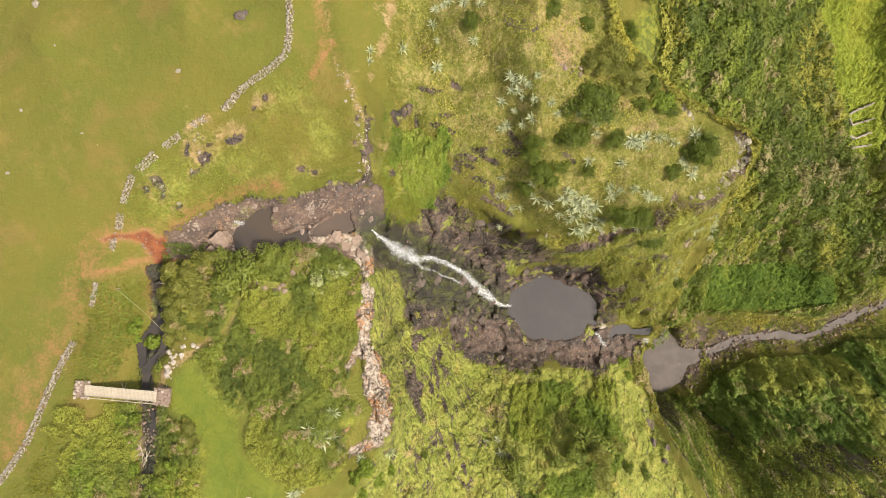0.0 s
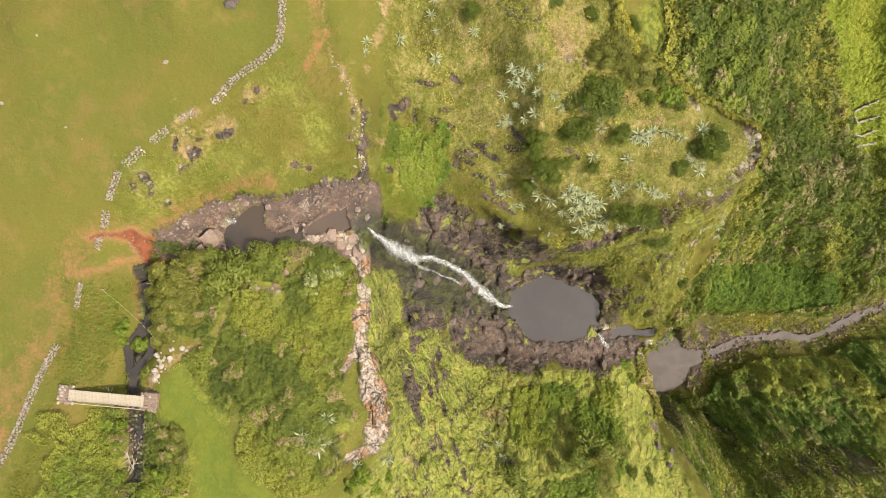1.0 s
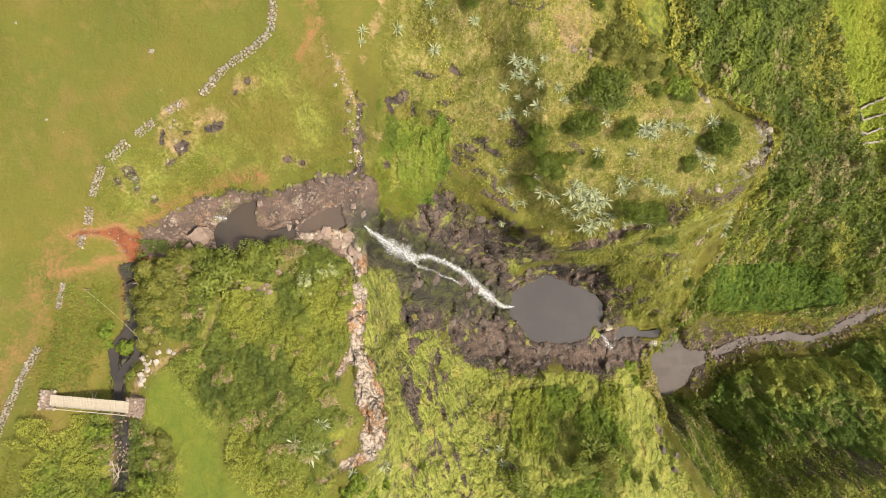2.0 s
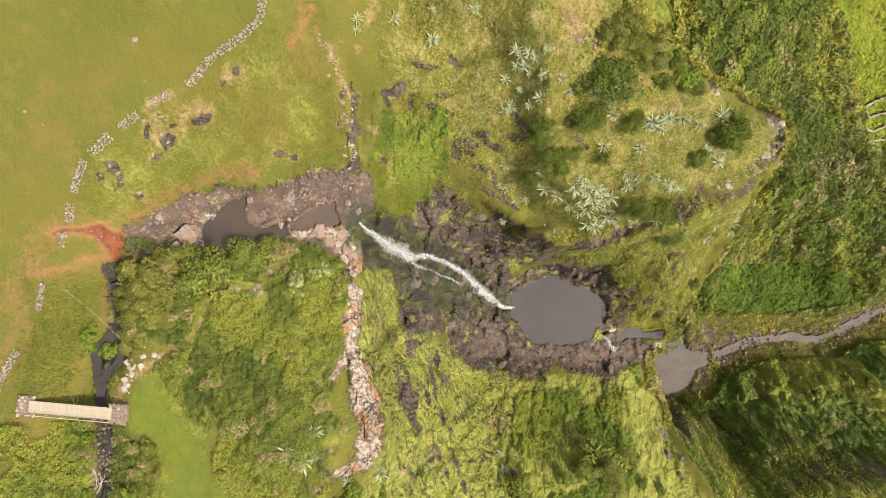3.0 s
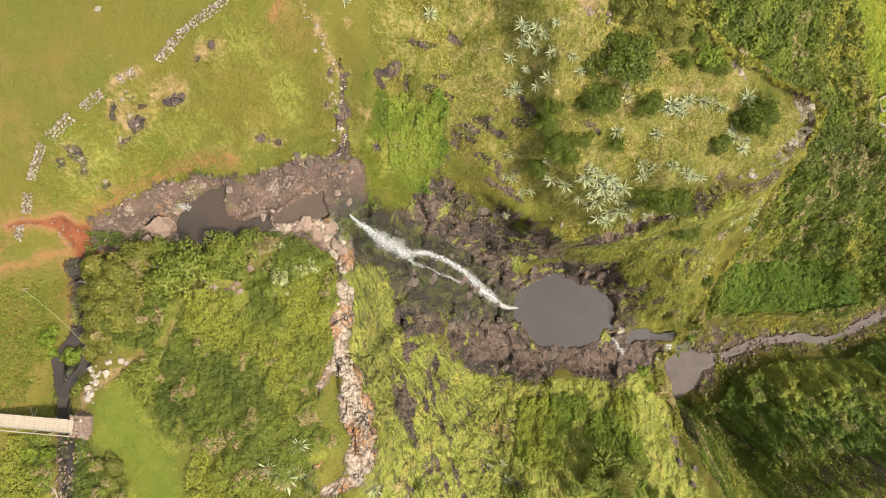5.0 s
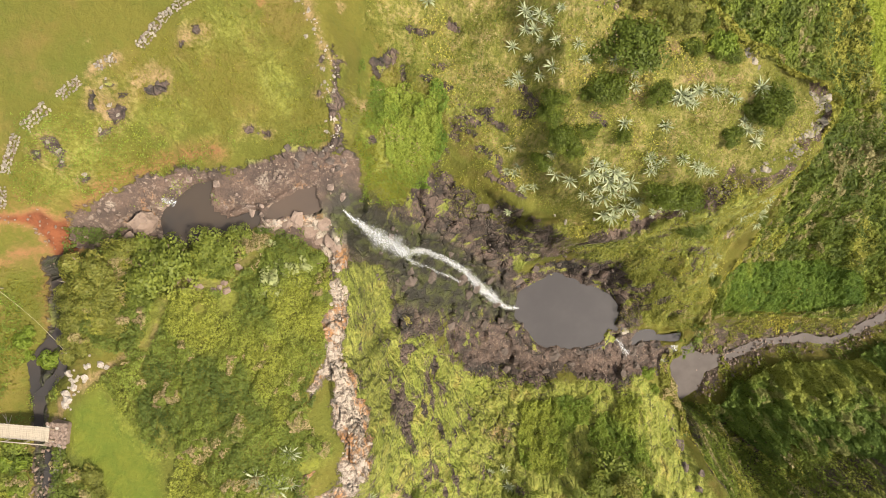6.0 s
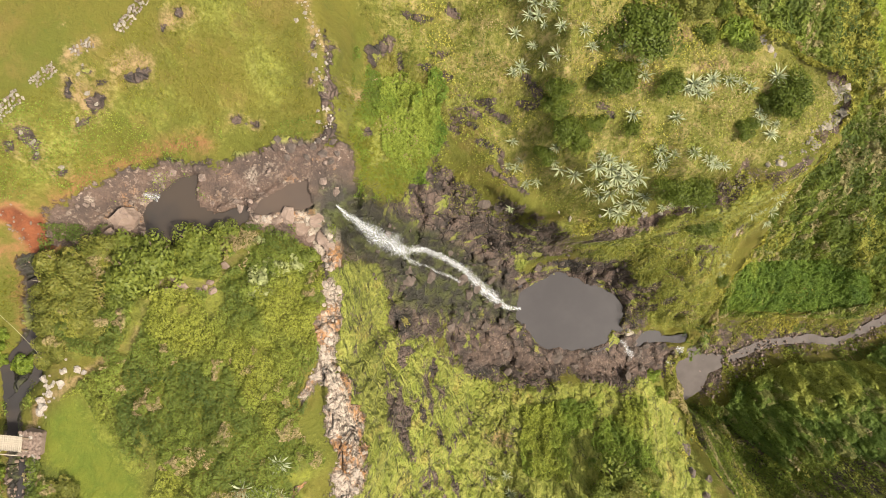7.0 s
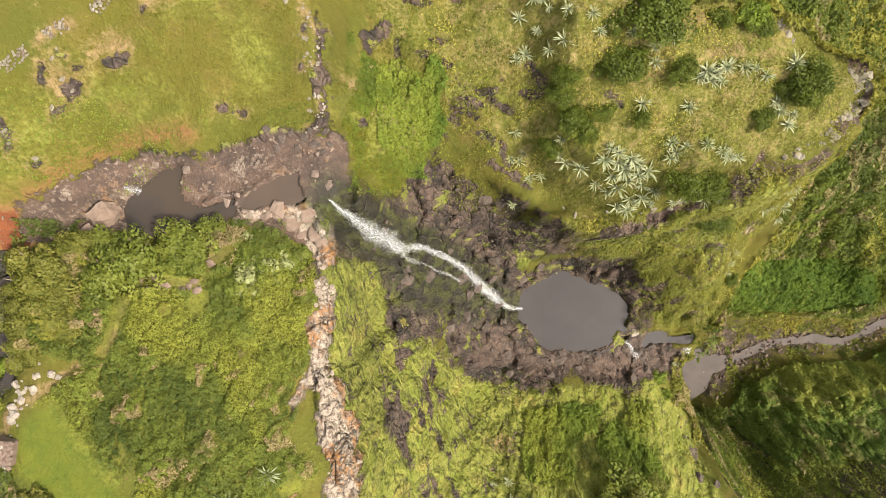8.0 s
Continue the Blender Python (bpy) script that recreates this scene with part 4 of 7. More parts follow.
patch("basalt", (44.0, -13.5), (45.8, -12.8), (46.0, -14.2), (44.6, -14.8))
patch("basalt", (38.6, -12.0), (39.8, -11.4), (40.2, -13.0), (39.0, -13.4))
patch("ledge", (46.8, 1.0), (48.6, 1.8), (49.4, 0.6), (47.6, 0.0))
patch("ledge", (-11.6, -22.7), (-12.3, -23.5), (-13.0, -23.7), (-12.6, -24.7), (-12.5, -26.4), (-12.8, -27.6), (-13.4, -27.6), (-14.7, -27.6), (-14.1, -26.6), (-13.4, -27.1), (-13.4, -25.1), (-13.1, -23.0))
patch("rust", (-43.4, -3.0), (-41.1, -2.7), (-39.9, -2.5))
patch("rust", (-39.7, -1.8), (-38.3, -1.6), (-37.2, -1.3))
patch("rust", (-13.5, 25.6), (-15.1, 22.9), (-16.1, 21.2))


def stamped(gx, gy, x, y, outlines, soft):
    """The greatest of inside() over many small outlines."""
    out = np.zeros(x.shape)
    for o in outlines:
        i, j = [np.searchsorted(g, (min(p[k] for p in o) - 2 * soft, max(p[k] for p in o) + 2 * soft)) for k, g in enumerate((gx, gy))]
        at = (slice(*j), slice(*i))
        if out[at].size:
            out[at] = np.maximum(out[at], inside(x[at], y[at], o, soft))
    return out


def mesh_rows(fine, coarse, low, high, far):
    """Rows of a sheet: fine in the middle, coarser outside, and growing out to the horizon."""
    rows = list(np.arange(fine[0], fine[1], fine[2]))
    rows = list(np.arange(low, fine[0], coarse)) + rows + list(np.arange(fine[1], high, coarse))
    step = coarse
    while rows[-1] < far:
        step *= 1.45
        rows.append(rows[-1] + step), rows.insert(0, rows[0] - step)
    return np.array(rows)


def build_ground():
    gx = mesh_rows((-60, 60, 0.33), 1.0, -80, 205, 3500)
    gy = mesh_rows((-48, 42, 0.33), 1.0, -112, 104, 3500)
    x, y = np.meshgrid(gx, gy)
    s = steep(x, y)
    z = base(x, y)
    rock = np.clip(np.maximum.reduce([
        np.where(inside(x, y, SLAB, 2.5) > 0, inside(x, y, SLAB, 1.2) + grainy(x, y, 2.5, 50) * 0.45, 0), np.where(inside(x, y, GORGE_ROCK, 4.5) > 0, inside(x, y, GORGE_ROCK, 2.4) + 0.08 + grainy(x, y, 6.0, 51, 5) * 0.75, 0), np.where(inside(x, y, BOWL_ROCK, 3.0) > 0, inside(x, y, BOWL_ROCK, 1.6) * 0.35 + grainy(x * 0.7 + y * 0.7, (x - y) * 0.25, 1.6, 45) * 0.7 - 0.05, 0), inside(x, y, BOWL_LEDGE, 0.8), inside(x, y, BRINK, 0.7),
        *[along(x, y, c, 0.22, 0.4) * 0.95 + np.where(along(x, y, c, 0.9, 0.4) > 0, grainy(x, y, 1.2, 57) * 0.55, 0) for c in SEAMS], *[along(x, y, c, 0.3, 0.45) * 0.95 + np.where(along(x, y, c, 1.0, 0.4) > 0, grainy(x, y, 1.4, 58) * 0.6, 0) for c in BOWL_SEAMS], along(x, y, BROOK_BED, 1.1, 0.8) * 0.9,
        np.where(along(x, y, SPUR_BROW, 3.2, 1.0) > 0, along(x, y, SPUR_BROW, 0.9, 0.9) * 0.75 + grainy(x, y, 2.0, 52) * 0.85 - 0.04, 0), np.clip((s - 2.2) / 3, 0, 0.62) * (z > -60) * (1 - 0.7 * inside(x, y, LIME_SOUTH, 1.5)) * (1 - 0.85 * inside(x, y, LIME_NOSE, 1.5))]), 0, 1)
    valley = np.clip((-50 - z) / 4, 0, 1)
    rock = np.where(valley > 0.5, np.clip((s - 1.6) / 2.5, 0, 0.55), rock)
    shore = inside(x, y, RIVER_SHORE, 6.0)
    # ledges of basalt that come out along the steep grass slopes
    band = grainy(z * 1.1 + grainy(x, y, 5.0, 40) * 3.0, (x + y) * 0.22, 2.2, 41, 3)
    ledged = np.maximum.reduce([inside(x, y, LIME_SOUTH, 2.0) * 0.3, inside(x, y, LEDGED_BOWL, 2.0) * 0.3, inside(x, y, LIME_NOSE, 2.0) * 0.6, inside(x, y, SPUR_TOP, 2.0) * 0.2])
    rock = np.maximum(rock, np.clip((band - 0.14) * 3.6, 0, 0.85) * np.where(inside(x, y, SPUR_TOP, 1.0) > 0.5, ledged * 0.4, ledged) * (s > 0.35))
    rock = rock * (1 - 0.7 * inside(x, y, GREEN_LIP, 1.0)) * (1 - 0.7 * along(x, y, HEADWALL, 2.0, 1.0))
    rock = np.maximum(rock, np.where(along(x, y, EDGE_ROCK, 1.5, 0.5) > 0, along(x, y, EDGE_ROCK, 0.22, 0.45) * 0.85 + grainy(x, y, 1.5, 44) * 0.6, 0))
    crop_out = stamped(gx, gy, x, y, PATCHES["outcrop"], 0.4)
    rock = np.maximum.reduce([rock, stamped(gx, gy, x, y, PATCHES["basalt"], 0.5) * 1.05, crop_out])
    rock = np.maximum(rock, shore * valley * 0.62)
    dirt = np.maximum.reduce([inside(x, y, FORD, 0.8) * 1.05, along(x, y, TRACK, 2.0, 3.2) * 0.56, along(x, y, HILL_PATH, 0.8, 1.6) * 0.62, along(x, y, RUST_PATH, 0.7, 1.3) * 0.74, *[along(x, y, c, 0.4, 0.7) * 0.8 for c in PATCHES["rust"]], along(x, y, BROOK_BED[-2:], 1.5, 1.0) * 0.7, along(x, y, BROOK_BED[:3], 1.6, 1.2) * 0.62])
    dirt = np.maximum(dirt, shore * valley * 0.35)
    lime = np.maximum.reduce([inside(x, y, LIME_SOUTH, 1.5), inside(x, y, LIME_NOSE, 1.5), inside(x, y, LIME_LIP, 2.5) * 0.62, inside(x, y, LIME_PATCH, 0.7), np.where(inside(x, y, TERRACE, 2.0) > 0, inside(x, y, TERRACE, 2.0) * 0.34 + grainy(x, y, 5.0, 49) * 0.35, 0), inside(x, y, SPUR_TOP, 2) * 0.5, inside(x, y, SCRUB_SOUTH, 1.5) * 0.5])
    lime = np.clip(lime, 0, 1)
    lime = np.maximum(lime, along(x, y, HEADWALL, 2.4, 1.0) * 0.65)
    # where growth covers the ground, its shade goes into the colour
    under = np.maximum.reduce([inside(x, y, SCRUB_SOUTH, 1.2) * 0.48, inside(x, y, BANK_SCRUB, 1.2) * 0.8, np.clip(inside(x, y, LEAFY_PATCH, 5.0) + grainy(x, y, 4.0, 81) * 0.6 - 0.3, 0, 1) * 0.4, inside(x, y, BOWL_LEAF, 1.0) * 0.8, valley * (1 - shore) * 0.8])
    pale = np.maximum(np.maximum(np.where(inside(x, y, PALE_RIM, 1.5) > 0, inside(x, y, PALE_RIM, 0.8) + 0.12 + grainy(x, y, 2.6, 55) * 0.6, 0), inside(x, y, SLAB, 1.0) * 0.4), stamped(gx, gy, x, y, PATCHES["ledge"], 0.4))
    pale = pale * np.clip((9 - s) / 3, 0.2, 1)
    dry = np.maximum.reduce([*[np.where(along(x, y, c, 1.6, 0.6) > 0, along(x, y, c, 0.35, 0.6) * 0.85 + grainy(x, y, 2.2, 46) * 0.7 - 0.08, 0) for c in WORN_EDGES], stamped(gx, gy, x, y, PATCHES["dry"], 0.9) * 0.72, stamped(gx, gy, x, y, PATCHES["outcrop"], 1.1) * 0.9, inside(x, y, DRY_PATCH, 3) * 0.5, inside(x, y, DRY_CREST, 3) * 0.22, inside(x, y, SPUR_TOP, 2) * 0.36])
    lawn = inside(x, y, LAWN, 1.8)
    # wet rock by the fall, widened to darken the cliff's shaded foot too
    fall = along(x, y, [(-9.1, 2.2), (-7.1, 0.1), (-4.5, -2.0), (0.1, -2.6), (5.6, -6.0), (10.4, -10.6), (14.7, -12.7)], 3.2, 3.0)
    fall = np.maximum(fall, np.maximum(inside(x, y, WET_WALL, 2.0) * 0.8, inside(x, y, DAMP_SHADE, 2.0) * 0.75))
    pale = pale * (1 - np.clip(fall * 1.5, 0, 1) * (x > -9.5))
    wet = np.maximum(fall, along(x, y, BROOK_BED, 0.9, 0.6))
    outcrop = np.clip(grainy(y + 0.5 * x + grainy(x, y, 9.0, 30) * 2, x * 0.2, 4.5, 29, 3) * 2.4, 0, 0.8) * inside(x, y, SOUTH_HEAD, 6.0)
    rock = np.maximum(rock, outcrop)
    lime = np.maximum(lime, inside(x, y, SOUTH_HEAD, 5.0) * 0.8)
    under = under * (1 - 0.95 * inside(x, y, SOUTH_HEAD, 5.0)) * (1 - inside(x, y, CROP, 3.0))
    lime = np.maximum(lime, np.maximum(inside(x, y, CROP, 3.0), inside(x, y, FOOT, 3.0) * 0.8))
    under = under * (1 - 0.7 * inside(x, y, FOOT, 3.0))
    rock = rock * (1 - inside(x, y, CROP, 3.0))
    # relief: soft swells in grass, cushions on green slopes, blocks and ledges in rock
    open_grass = 1 - np.clip(rock + lime + under + pale, 0, 1)
    near = (np.abs(x) < 80) & (np.abs(y) < 70)
    wx, wy = x + grainy(x, y, 3.0, 22, 3) * 1.6, y + grainy(x, y, 3.0, 23, 3) * 1.6
    _, gap, step = cells(wx, wy, 2.6, 60)
    _, chink, bit = cells(wx + 0.5 * wy, wy, 1.1, 64)
    blocks = step * 1.9 + bit * 0.45 - 1.2 - np.clip(0.14 - gap, 0, 1) * 3.0 - np.clip(0.12 - chink, 0, 1) * 1.2 + grainy(x, y, 7.0, 24, 2) * 0.8
    dome, _, swell = cells(x * 1.15 + grainy(x, y, 2.0, 25) * 0.8, y * 0.8 + grainy(x, y, 2.0, 26) * 0.8, 1.8, 70)
    knob, _, _ = cells(x + grainy(x, y, 1.0, 27) * 0.4, y, 0.95, 74)
    tussock = (1 - dome * dome * 1.3) * (0.5 + 0.8 * swell) + (1 - knob * knob) * 0.22 - 0.75
    z = z + grainy(x, y, 9.0, 1) * 0.35 * open_grass * near + grainy(x, y, 1.2, 2, 3) * 0.06 * open_grass
    z = z + grainy(x, y, 6.5, 80, 3) * 2.4 * np.clip(s, 0.2, 1.2) * np.maximum.reduce([inside(x, y, LIME_NOSE, 3.0), inside(x, y, LIME_SOUTH, 3.0) * 0.7, inside(x, y, SPUR_TOP, 3.0) * 0.45])
    z = z + tussock * lime * np.clip(s, 0.35, 1.0) * 1.15 * (1 - 0.75 * inside(x, y, TERRACE, 2)) * (1 - 0.55 * inside(x, y, SPUR_TOP, 2)) * (1 - 0.7 * inside(x, y, SCRUB_SOUTH, 2))
    z = z + blocks * np.clip(np.maximum(rock, pale), 0, 1) * np.clip(s + 0.35, 0.3, 1.3) * (1 - inside(x, y, SLAB, 1.0) * 0.93) * (1 - np.clip(crop_out, 0, 1) * 0.6)
    gully = np.abs(grainy(x + 0.35 * y, y * 0.32, 20.0, 8, 3))
    shelf = grainy(y + 0.5 * x, x * 0.25, 9.0, 10, 3)
    south = np.clip((-52 - y) / 8, 0, 1)
    z = z + (grainy(x, y, 34.0, 7, 2) * 6.0 + (0.4 - gully) * 18.0 * (1 - south) + shelf * 5.0 * south + grainy(x, y, 5.0, 9) * 1.5) * valley * (1 - shore) * (1 - inside(x, y, CROP, 8.0))
    # beds of the pools and of the brook
    for outline, level, soft in ((UPPER_POOL, 16.3, 0.5), (LIP_POOL, 16.1, 0.5), (PLUNGE_POOL, -42.2, 0.8), (OUTLET_POOL, -45.0, 0.7), (LOWER_POOL, -158.8, 1.6)):
        wx, wy = x + grainy(x, y, 2.0, 47, 4) * 0.45, y + grainy(x, y, 2.0, 48, 4) * 0.45
        m = np.clip(inside(wx, wy, outline, soft) * 1.6 - 0.3, 0, 1)
        z = z * (1 - m) + np.minimum(z, level - 0.7) * m
        edge = np.clip(1 - np.abs(inside(wx, wy, outline, soft * 1.6) - 0.28) * 5, 0, 1)
        z = np.where(edge > 0.2, np.maximum(z, level + (0.25 + 0.3 * grainy(x, y, 1.3, 21)) * np.minimum(edge * 2, 1)), z)
    z = z - np.maximum(along(x, y, BROOK, 0.8, 0.6), along(x, y, BROOK_ARM, 0.6, 0.5)) * 0.75
    far = np.maximum(np.abs(x - 60) - 220, np.abs(y) - 150)
    z = z + np.clip(far, 0, 900) * 0.02 * (1 + grainy(x, y, 400, 11))
    # cliffs lean and jut sideways
    jut = np.clip(s - 0.9, 0, 2.5) * 0.35 * (z > -60)
    px, py = x + grainy(x + z * 0.7, y + z * 0.4, 2.2, 12) * jut, y + grainy(x - z * 0.5, y + z * 0.8, 2.2, 13) * jut
    ny, nx = x.shape
    mesh = bpy.data.meshes.new("ground")
    at = np.arange(ny * nx).reshape(ny, nx)
    quads = np.stack([at[:-1, :-1], at[:-1, 1:], at[1:, 1:], at[1:, :-1]], -1).reshape(-1, 4)
    fill(mesh, np.stack([px, py, z], -1).reshape(-1, 3), quads)
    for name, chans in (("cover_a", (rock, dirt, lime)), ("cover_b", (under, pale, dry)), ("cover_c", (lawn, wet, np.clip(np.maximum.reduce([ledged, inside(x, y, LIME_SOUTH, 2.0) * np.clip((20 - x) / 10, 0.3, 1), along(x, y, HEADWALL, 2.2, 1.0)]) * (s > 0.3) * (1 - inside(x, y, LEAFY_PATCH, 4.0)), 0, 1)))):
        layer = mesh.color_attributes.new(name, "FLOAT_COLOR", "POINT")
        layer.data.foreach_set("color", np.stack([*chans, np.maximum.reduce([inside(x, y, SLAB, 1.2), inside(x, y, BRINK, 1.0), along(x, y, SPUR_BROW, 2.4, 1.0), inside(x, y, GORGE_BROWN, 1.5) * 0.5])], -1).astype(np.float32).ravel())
    mesh.polygons.foreach_set("use_smooth", np.ones(len(quads), bool))
    mesh.materials.append(GROUND)
    ob = tagged(new("ground", mesh), "grassy plateau cut by a deep rocky green gorge", "ground", kind="structure")
    return ob, gx, gy, z, np.maximum(rock, pale)


def fill(mesh, points, faces):
    """Vertices and quads or triangles of one size into a mesh."""
    faces = np.asarray(faces)
    n, k = faces.shape
    mesh.vertices.add(len(points))
    mesh.vertices.foreach_set("co", np.asarray(points, np.float32).ravel())
    mesh.loops.add(n * k)
    mesh.loops.foreach_set("vertex_index", faces.astype(np.int32).ravel())
    mesh.polygons.add(n)
    mesh.polygons.foreach_set("loop_start", np.arange(0, n * k, k, dtype=np.int32))
    mesh.update(calc_edges=True)
    mesh.validate()


ground, GX, GY, GZ, STONY = build_ground()


def height(x, y, GZ=GZ):
    """The ground's height at a place or at many."""
    x, y = np.asarray(x, float), np.asarray(y, float)
    i, j = np.clip(np.searchsorted(GX, x) - 1, 0, len(GX) - 2), np.clip(np.searchsorted(GY, y) - 1, 0, len(GY) - 2)
    a, b = (x - GX[i]) / (GX[i + 1] - GX[i]), (y - GY[j]) / (GY[j + 1] - GY[j])
    return (GZ[j, i] * (1 - a) + GZ[j, i + 1] * a) * (1 - b) + (GZ[j + 1, i] * (1 - a) + GZ[j + 1, i + 1] * a) * b


# ---- shapes ----
def part(name, data, material, parent=None, label=""):
    """One mesh object, from a bmesh or a mesh, under a thing or a part."""
    if isinstance(data, bmesh.types.BMesh):
        mesh = bpy.data.meshes.new(name)
        data.to_mesh(mesh)
        data.free()
    else:
        mesh = data
    if material and not mesh.materials:
        mesh.materials.append(material)
    ob = new(name, mesh)
    if parent:
        ob.parent = parent
    return tagged(ob, label)


def box(sx, sy, sz, bevel=0.0, at=(0, 0, 0)):
    bm = bmesh.new()
    bmesh.ops.create_cube(bm, size=1.0, matrix=Matrix.Translation(at) @ Matrix.Diagonal((sx, sy, sz, 1)))
    if bevel:
        bmesh.ops.bevel(bm, geom=list(bm.edges), offset=bevel, segments=1, affect="EDGES")
    return bm


def stone(seed, points=16, flat=0.75):
    """A broken stone about 1 m across, with flat faces and sharp corners."""
    rng = random.Random(seed)
    bm = bmesh.new()
    for _ in range(points):
        d = Vector((rng.gauss(0, 1), rng.gauss(0, 1), rng.gauss(0, 1))).normalized()
        bm.verts.new(Vector((d.x, d.y, d.z * flat)) * 0.5 * rng.uniform(0.8, 1.0))
    out = bmesh.ops.convex_hull(bm, input=list(bm.verts))
    bmesh.ops.delete(bm, geom=[v for v in out["geom_interior"] if isinstance(v, bmesh.types.BMVert)], context="VERTS")
    bmesh.ops.triangulate(bm, faces=list(bm.faces))
    if points > 18:  # worn and chipped
        bmesh.ops.subdivide_edges(bm, edges=list(bm.edges), cuts=2, use_grid_fill=True)
        for v in bm.verts:
            p = v.co * 3.2 + Vector((seed * 7.3, 0, 0))
            v.co *= 0.94 + 0.13 * noise.noise(p) + 0.08 * noise.noise(p * 2.7) - 0.12 * max(0.0, 0.12 - abs(noise.noise(p * 0.9))) / 0.12
        bmesh.ops.triangulate(bm, faces=list(bm.faces))
    return bm


def tube(path, radii, sides=6):
    """A tapered tube along a path of points."""
    bm = bmesh.new()
    rings = []
    for k, p in enumerate(path):
        d = (Vector(path[min(k + 1, len(path) - 1)]) - Vector(path[max(k - 1, 0)])).normalized()
        u = d.orthogonal().normalized()
        w = d.cross(u)
        rings.append([bm.verts.new(Vector(p) + (u * math.cos(a) + w * math.sin(a)) * radii[k]) for a in [math.tau * i / sides for i in range(sides)]])
    for a, b in zip(rings, rings[1:]):
        for i in range(sides):
            bm.faces.new((a[i], a[(i + 1) % sides], b[(i + 1) % sides], b[i]))
    bm.faces.new(rings[0][::-1]), bm.faces.new(rings[-1])
    return bm


def leaf_mesh(name, centres, normals, size, rng, slim=0.55, droop=0.3):
    """Many small folded leaves: a quad each, bent along its rib."""
    n = len(centres)
    normals = normals / np.maximum(np.linalg.norm(normals, axis=1, keepdims=True), 1e-6)
    r = rng.normal(size=(n, 3))
    u = np.cross(normals, r)
    u /= np.maximum(np.linalg.norm(u, axis=1, keepdims=True), 1e-6)
    w = np.cross(normals, u)
    size = np.broadcast_to(np.asarray(size, float), (n,))[:, None] * rng.uniform(0.65, 1.35, (n, 1))
    a, c = centres - u * size * 0.5, centres + u * size * 0.5 - normals * size * droop
    b, d = centres + w * size * slim * 0.5, centres - w * size * slim * 0.5
    points = np.stack([a, b, c, d], 1).reshape(-1, 3)
    mesh = bpy.data.meshes.new(name)
    fill(mesh, points, np.arange(n * 4).reshape(n, 4))
    return mesh


def lumps(rng, spots, radii, count, squash=0.75):
    """Leaf places and outward directions on the upper sides of many clumps."""
    n = len(spots)
    d = rng.normal(size=(n, count, 3))
    d[..., 2] = np.abs(d[..., 2]) * 0.9 + 0.05 - 0.25 * rng.random((n, count))
    d /= np.linalg.norm(d, axis=2, keepdims=True)
    r = np.asarray(radii)[:, None, None] * rng.uniform(0.72, 1.06, (n, count, 1))
    at = spots[:, None, :] + d * r * np.array([1, 1, squash])
    face = d * 1.0 + rng.normal(size=d.shape) * 0.32
    return at.reshape(-1, 3), face.reshape(-1, 3)


# ---- water ----
def pool(name, outline, level, material, label, grow=1.14):
    bm = bmesh.new()
    for _ in range(3):  # round the corners off
        outline = [(a[0] * (1 - t) + b[0] * t, a[1] * (1 - t) + b[1] * t) for a, b in zip(outline, outline[1:] + outline[:1]) for t in (0.25, 0.75)]
    cx, cy = sum(p[0] for p in outline) / len(outline), sum(p[1] for p in outline) / len(outline)
    ring = [bm.verts.new((cx + (x - cx) * (grow + 0.05 * noise.noise(Vector((x * 0.5, y * 0.5, 0)))), cy + (y - cy) * (grow + 0.05 * noise.noise(Vector((x * 0.5, y * 0.5, 4)))), level)) for x, y in outline]
    bm.faces.new(ring)
    bmesh.ops.recalc_face_normals(bm, faces=list(bm.faces))
    if bm.faces[:][0].normal.z < 0:
        bmesh.ops.reverse_faces(bm, faces=list(bm.faces))
    return tagged(part(name, bm, material), label, "water", kind="structure")


def ribbon(name, course, wide, material, label, lift=0.0, kind="structure"):
    """A strip of running water, level across, down a course of points."""
    pts = []
    for (ax, ay, az), (bx, by, bz) in zip(course, course[1:]):
        for k in range(6):
            pts.append(Vector((ax + (bx - ax) * k / 6, ay + (by - ay) * k / 6, az + (bz - az) * k / 6)))
    pts.append(Vector(course[-1]))
    bm, rows = bmesh.new(), []
    for k, p in enumerate(pts):
        d = pts[min(k + 1, len(pts) - 1)] - pts[max(k - 1, 0)]
        side = Vector((-d.y, d.x, 0)).normalized() * wide * (1 + 0.6 * noise.noise(Vector((k * 0.45, len(pts), 0))))
        rows.append([bm.verts.new(p + side * s + Vector((0, 0, lift))) for s in (-1, -0.33, 0.33, 1)])
    for a, b in zip(rows, rows[1:]):
        for i in range(3):
            bm.faces.new((a[i + 1], a[i], b[i], b[i + 1]))
    return tagged(part(name, bm, material), label, "water", kind=kind)


pool("water_upper_pool", UPPER_POOL, 16.3, BROOK_WATER, "still dark brown pool between basalt slabs")
pool("water_lip_pool", LIP_POOL, 16.1, SHALLOW_WATER, "shallow brown pool above the waterfall's lip")
pool("water_plunge_pool", PLUNGE_POOL, -42.2, POOL_WATER, "flat grey plunge pool ringed by dark rock")
pool("water_outlet_pool", OUTLET_POOL, -45.0, POOL_WATER, "small grey pool on the rocky outlet")
pool("water_lower_pool", LOWER_POOL, -158.8, RIVER_WATER, "muddy grey pool at the foot of the cliff", 1.04)
ribbon("water_brook", [(x, y, float(base(np.array([x]), np.array([y]))[0]) - 0.2) for x, y in BROOK], 0.6, BROOK_WATER, "dark narrow brook between grassy banks")
ribbon("water_brook_arm", [(x, y, float(base(np.array([x]), np.array([y]))[0]) - 0.22) for x, y in BROOK_ARM], 0.45, BROOK_WATER, "dark side arm of the brook round an islet")
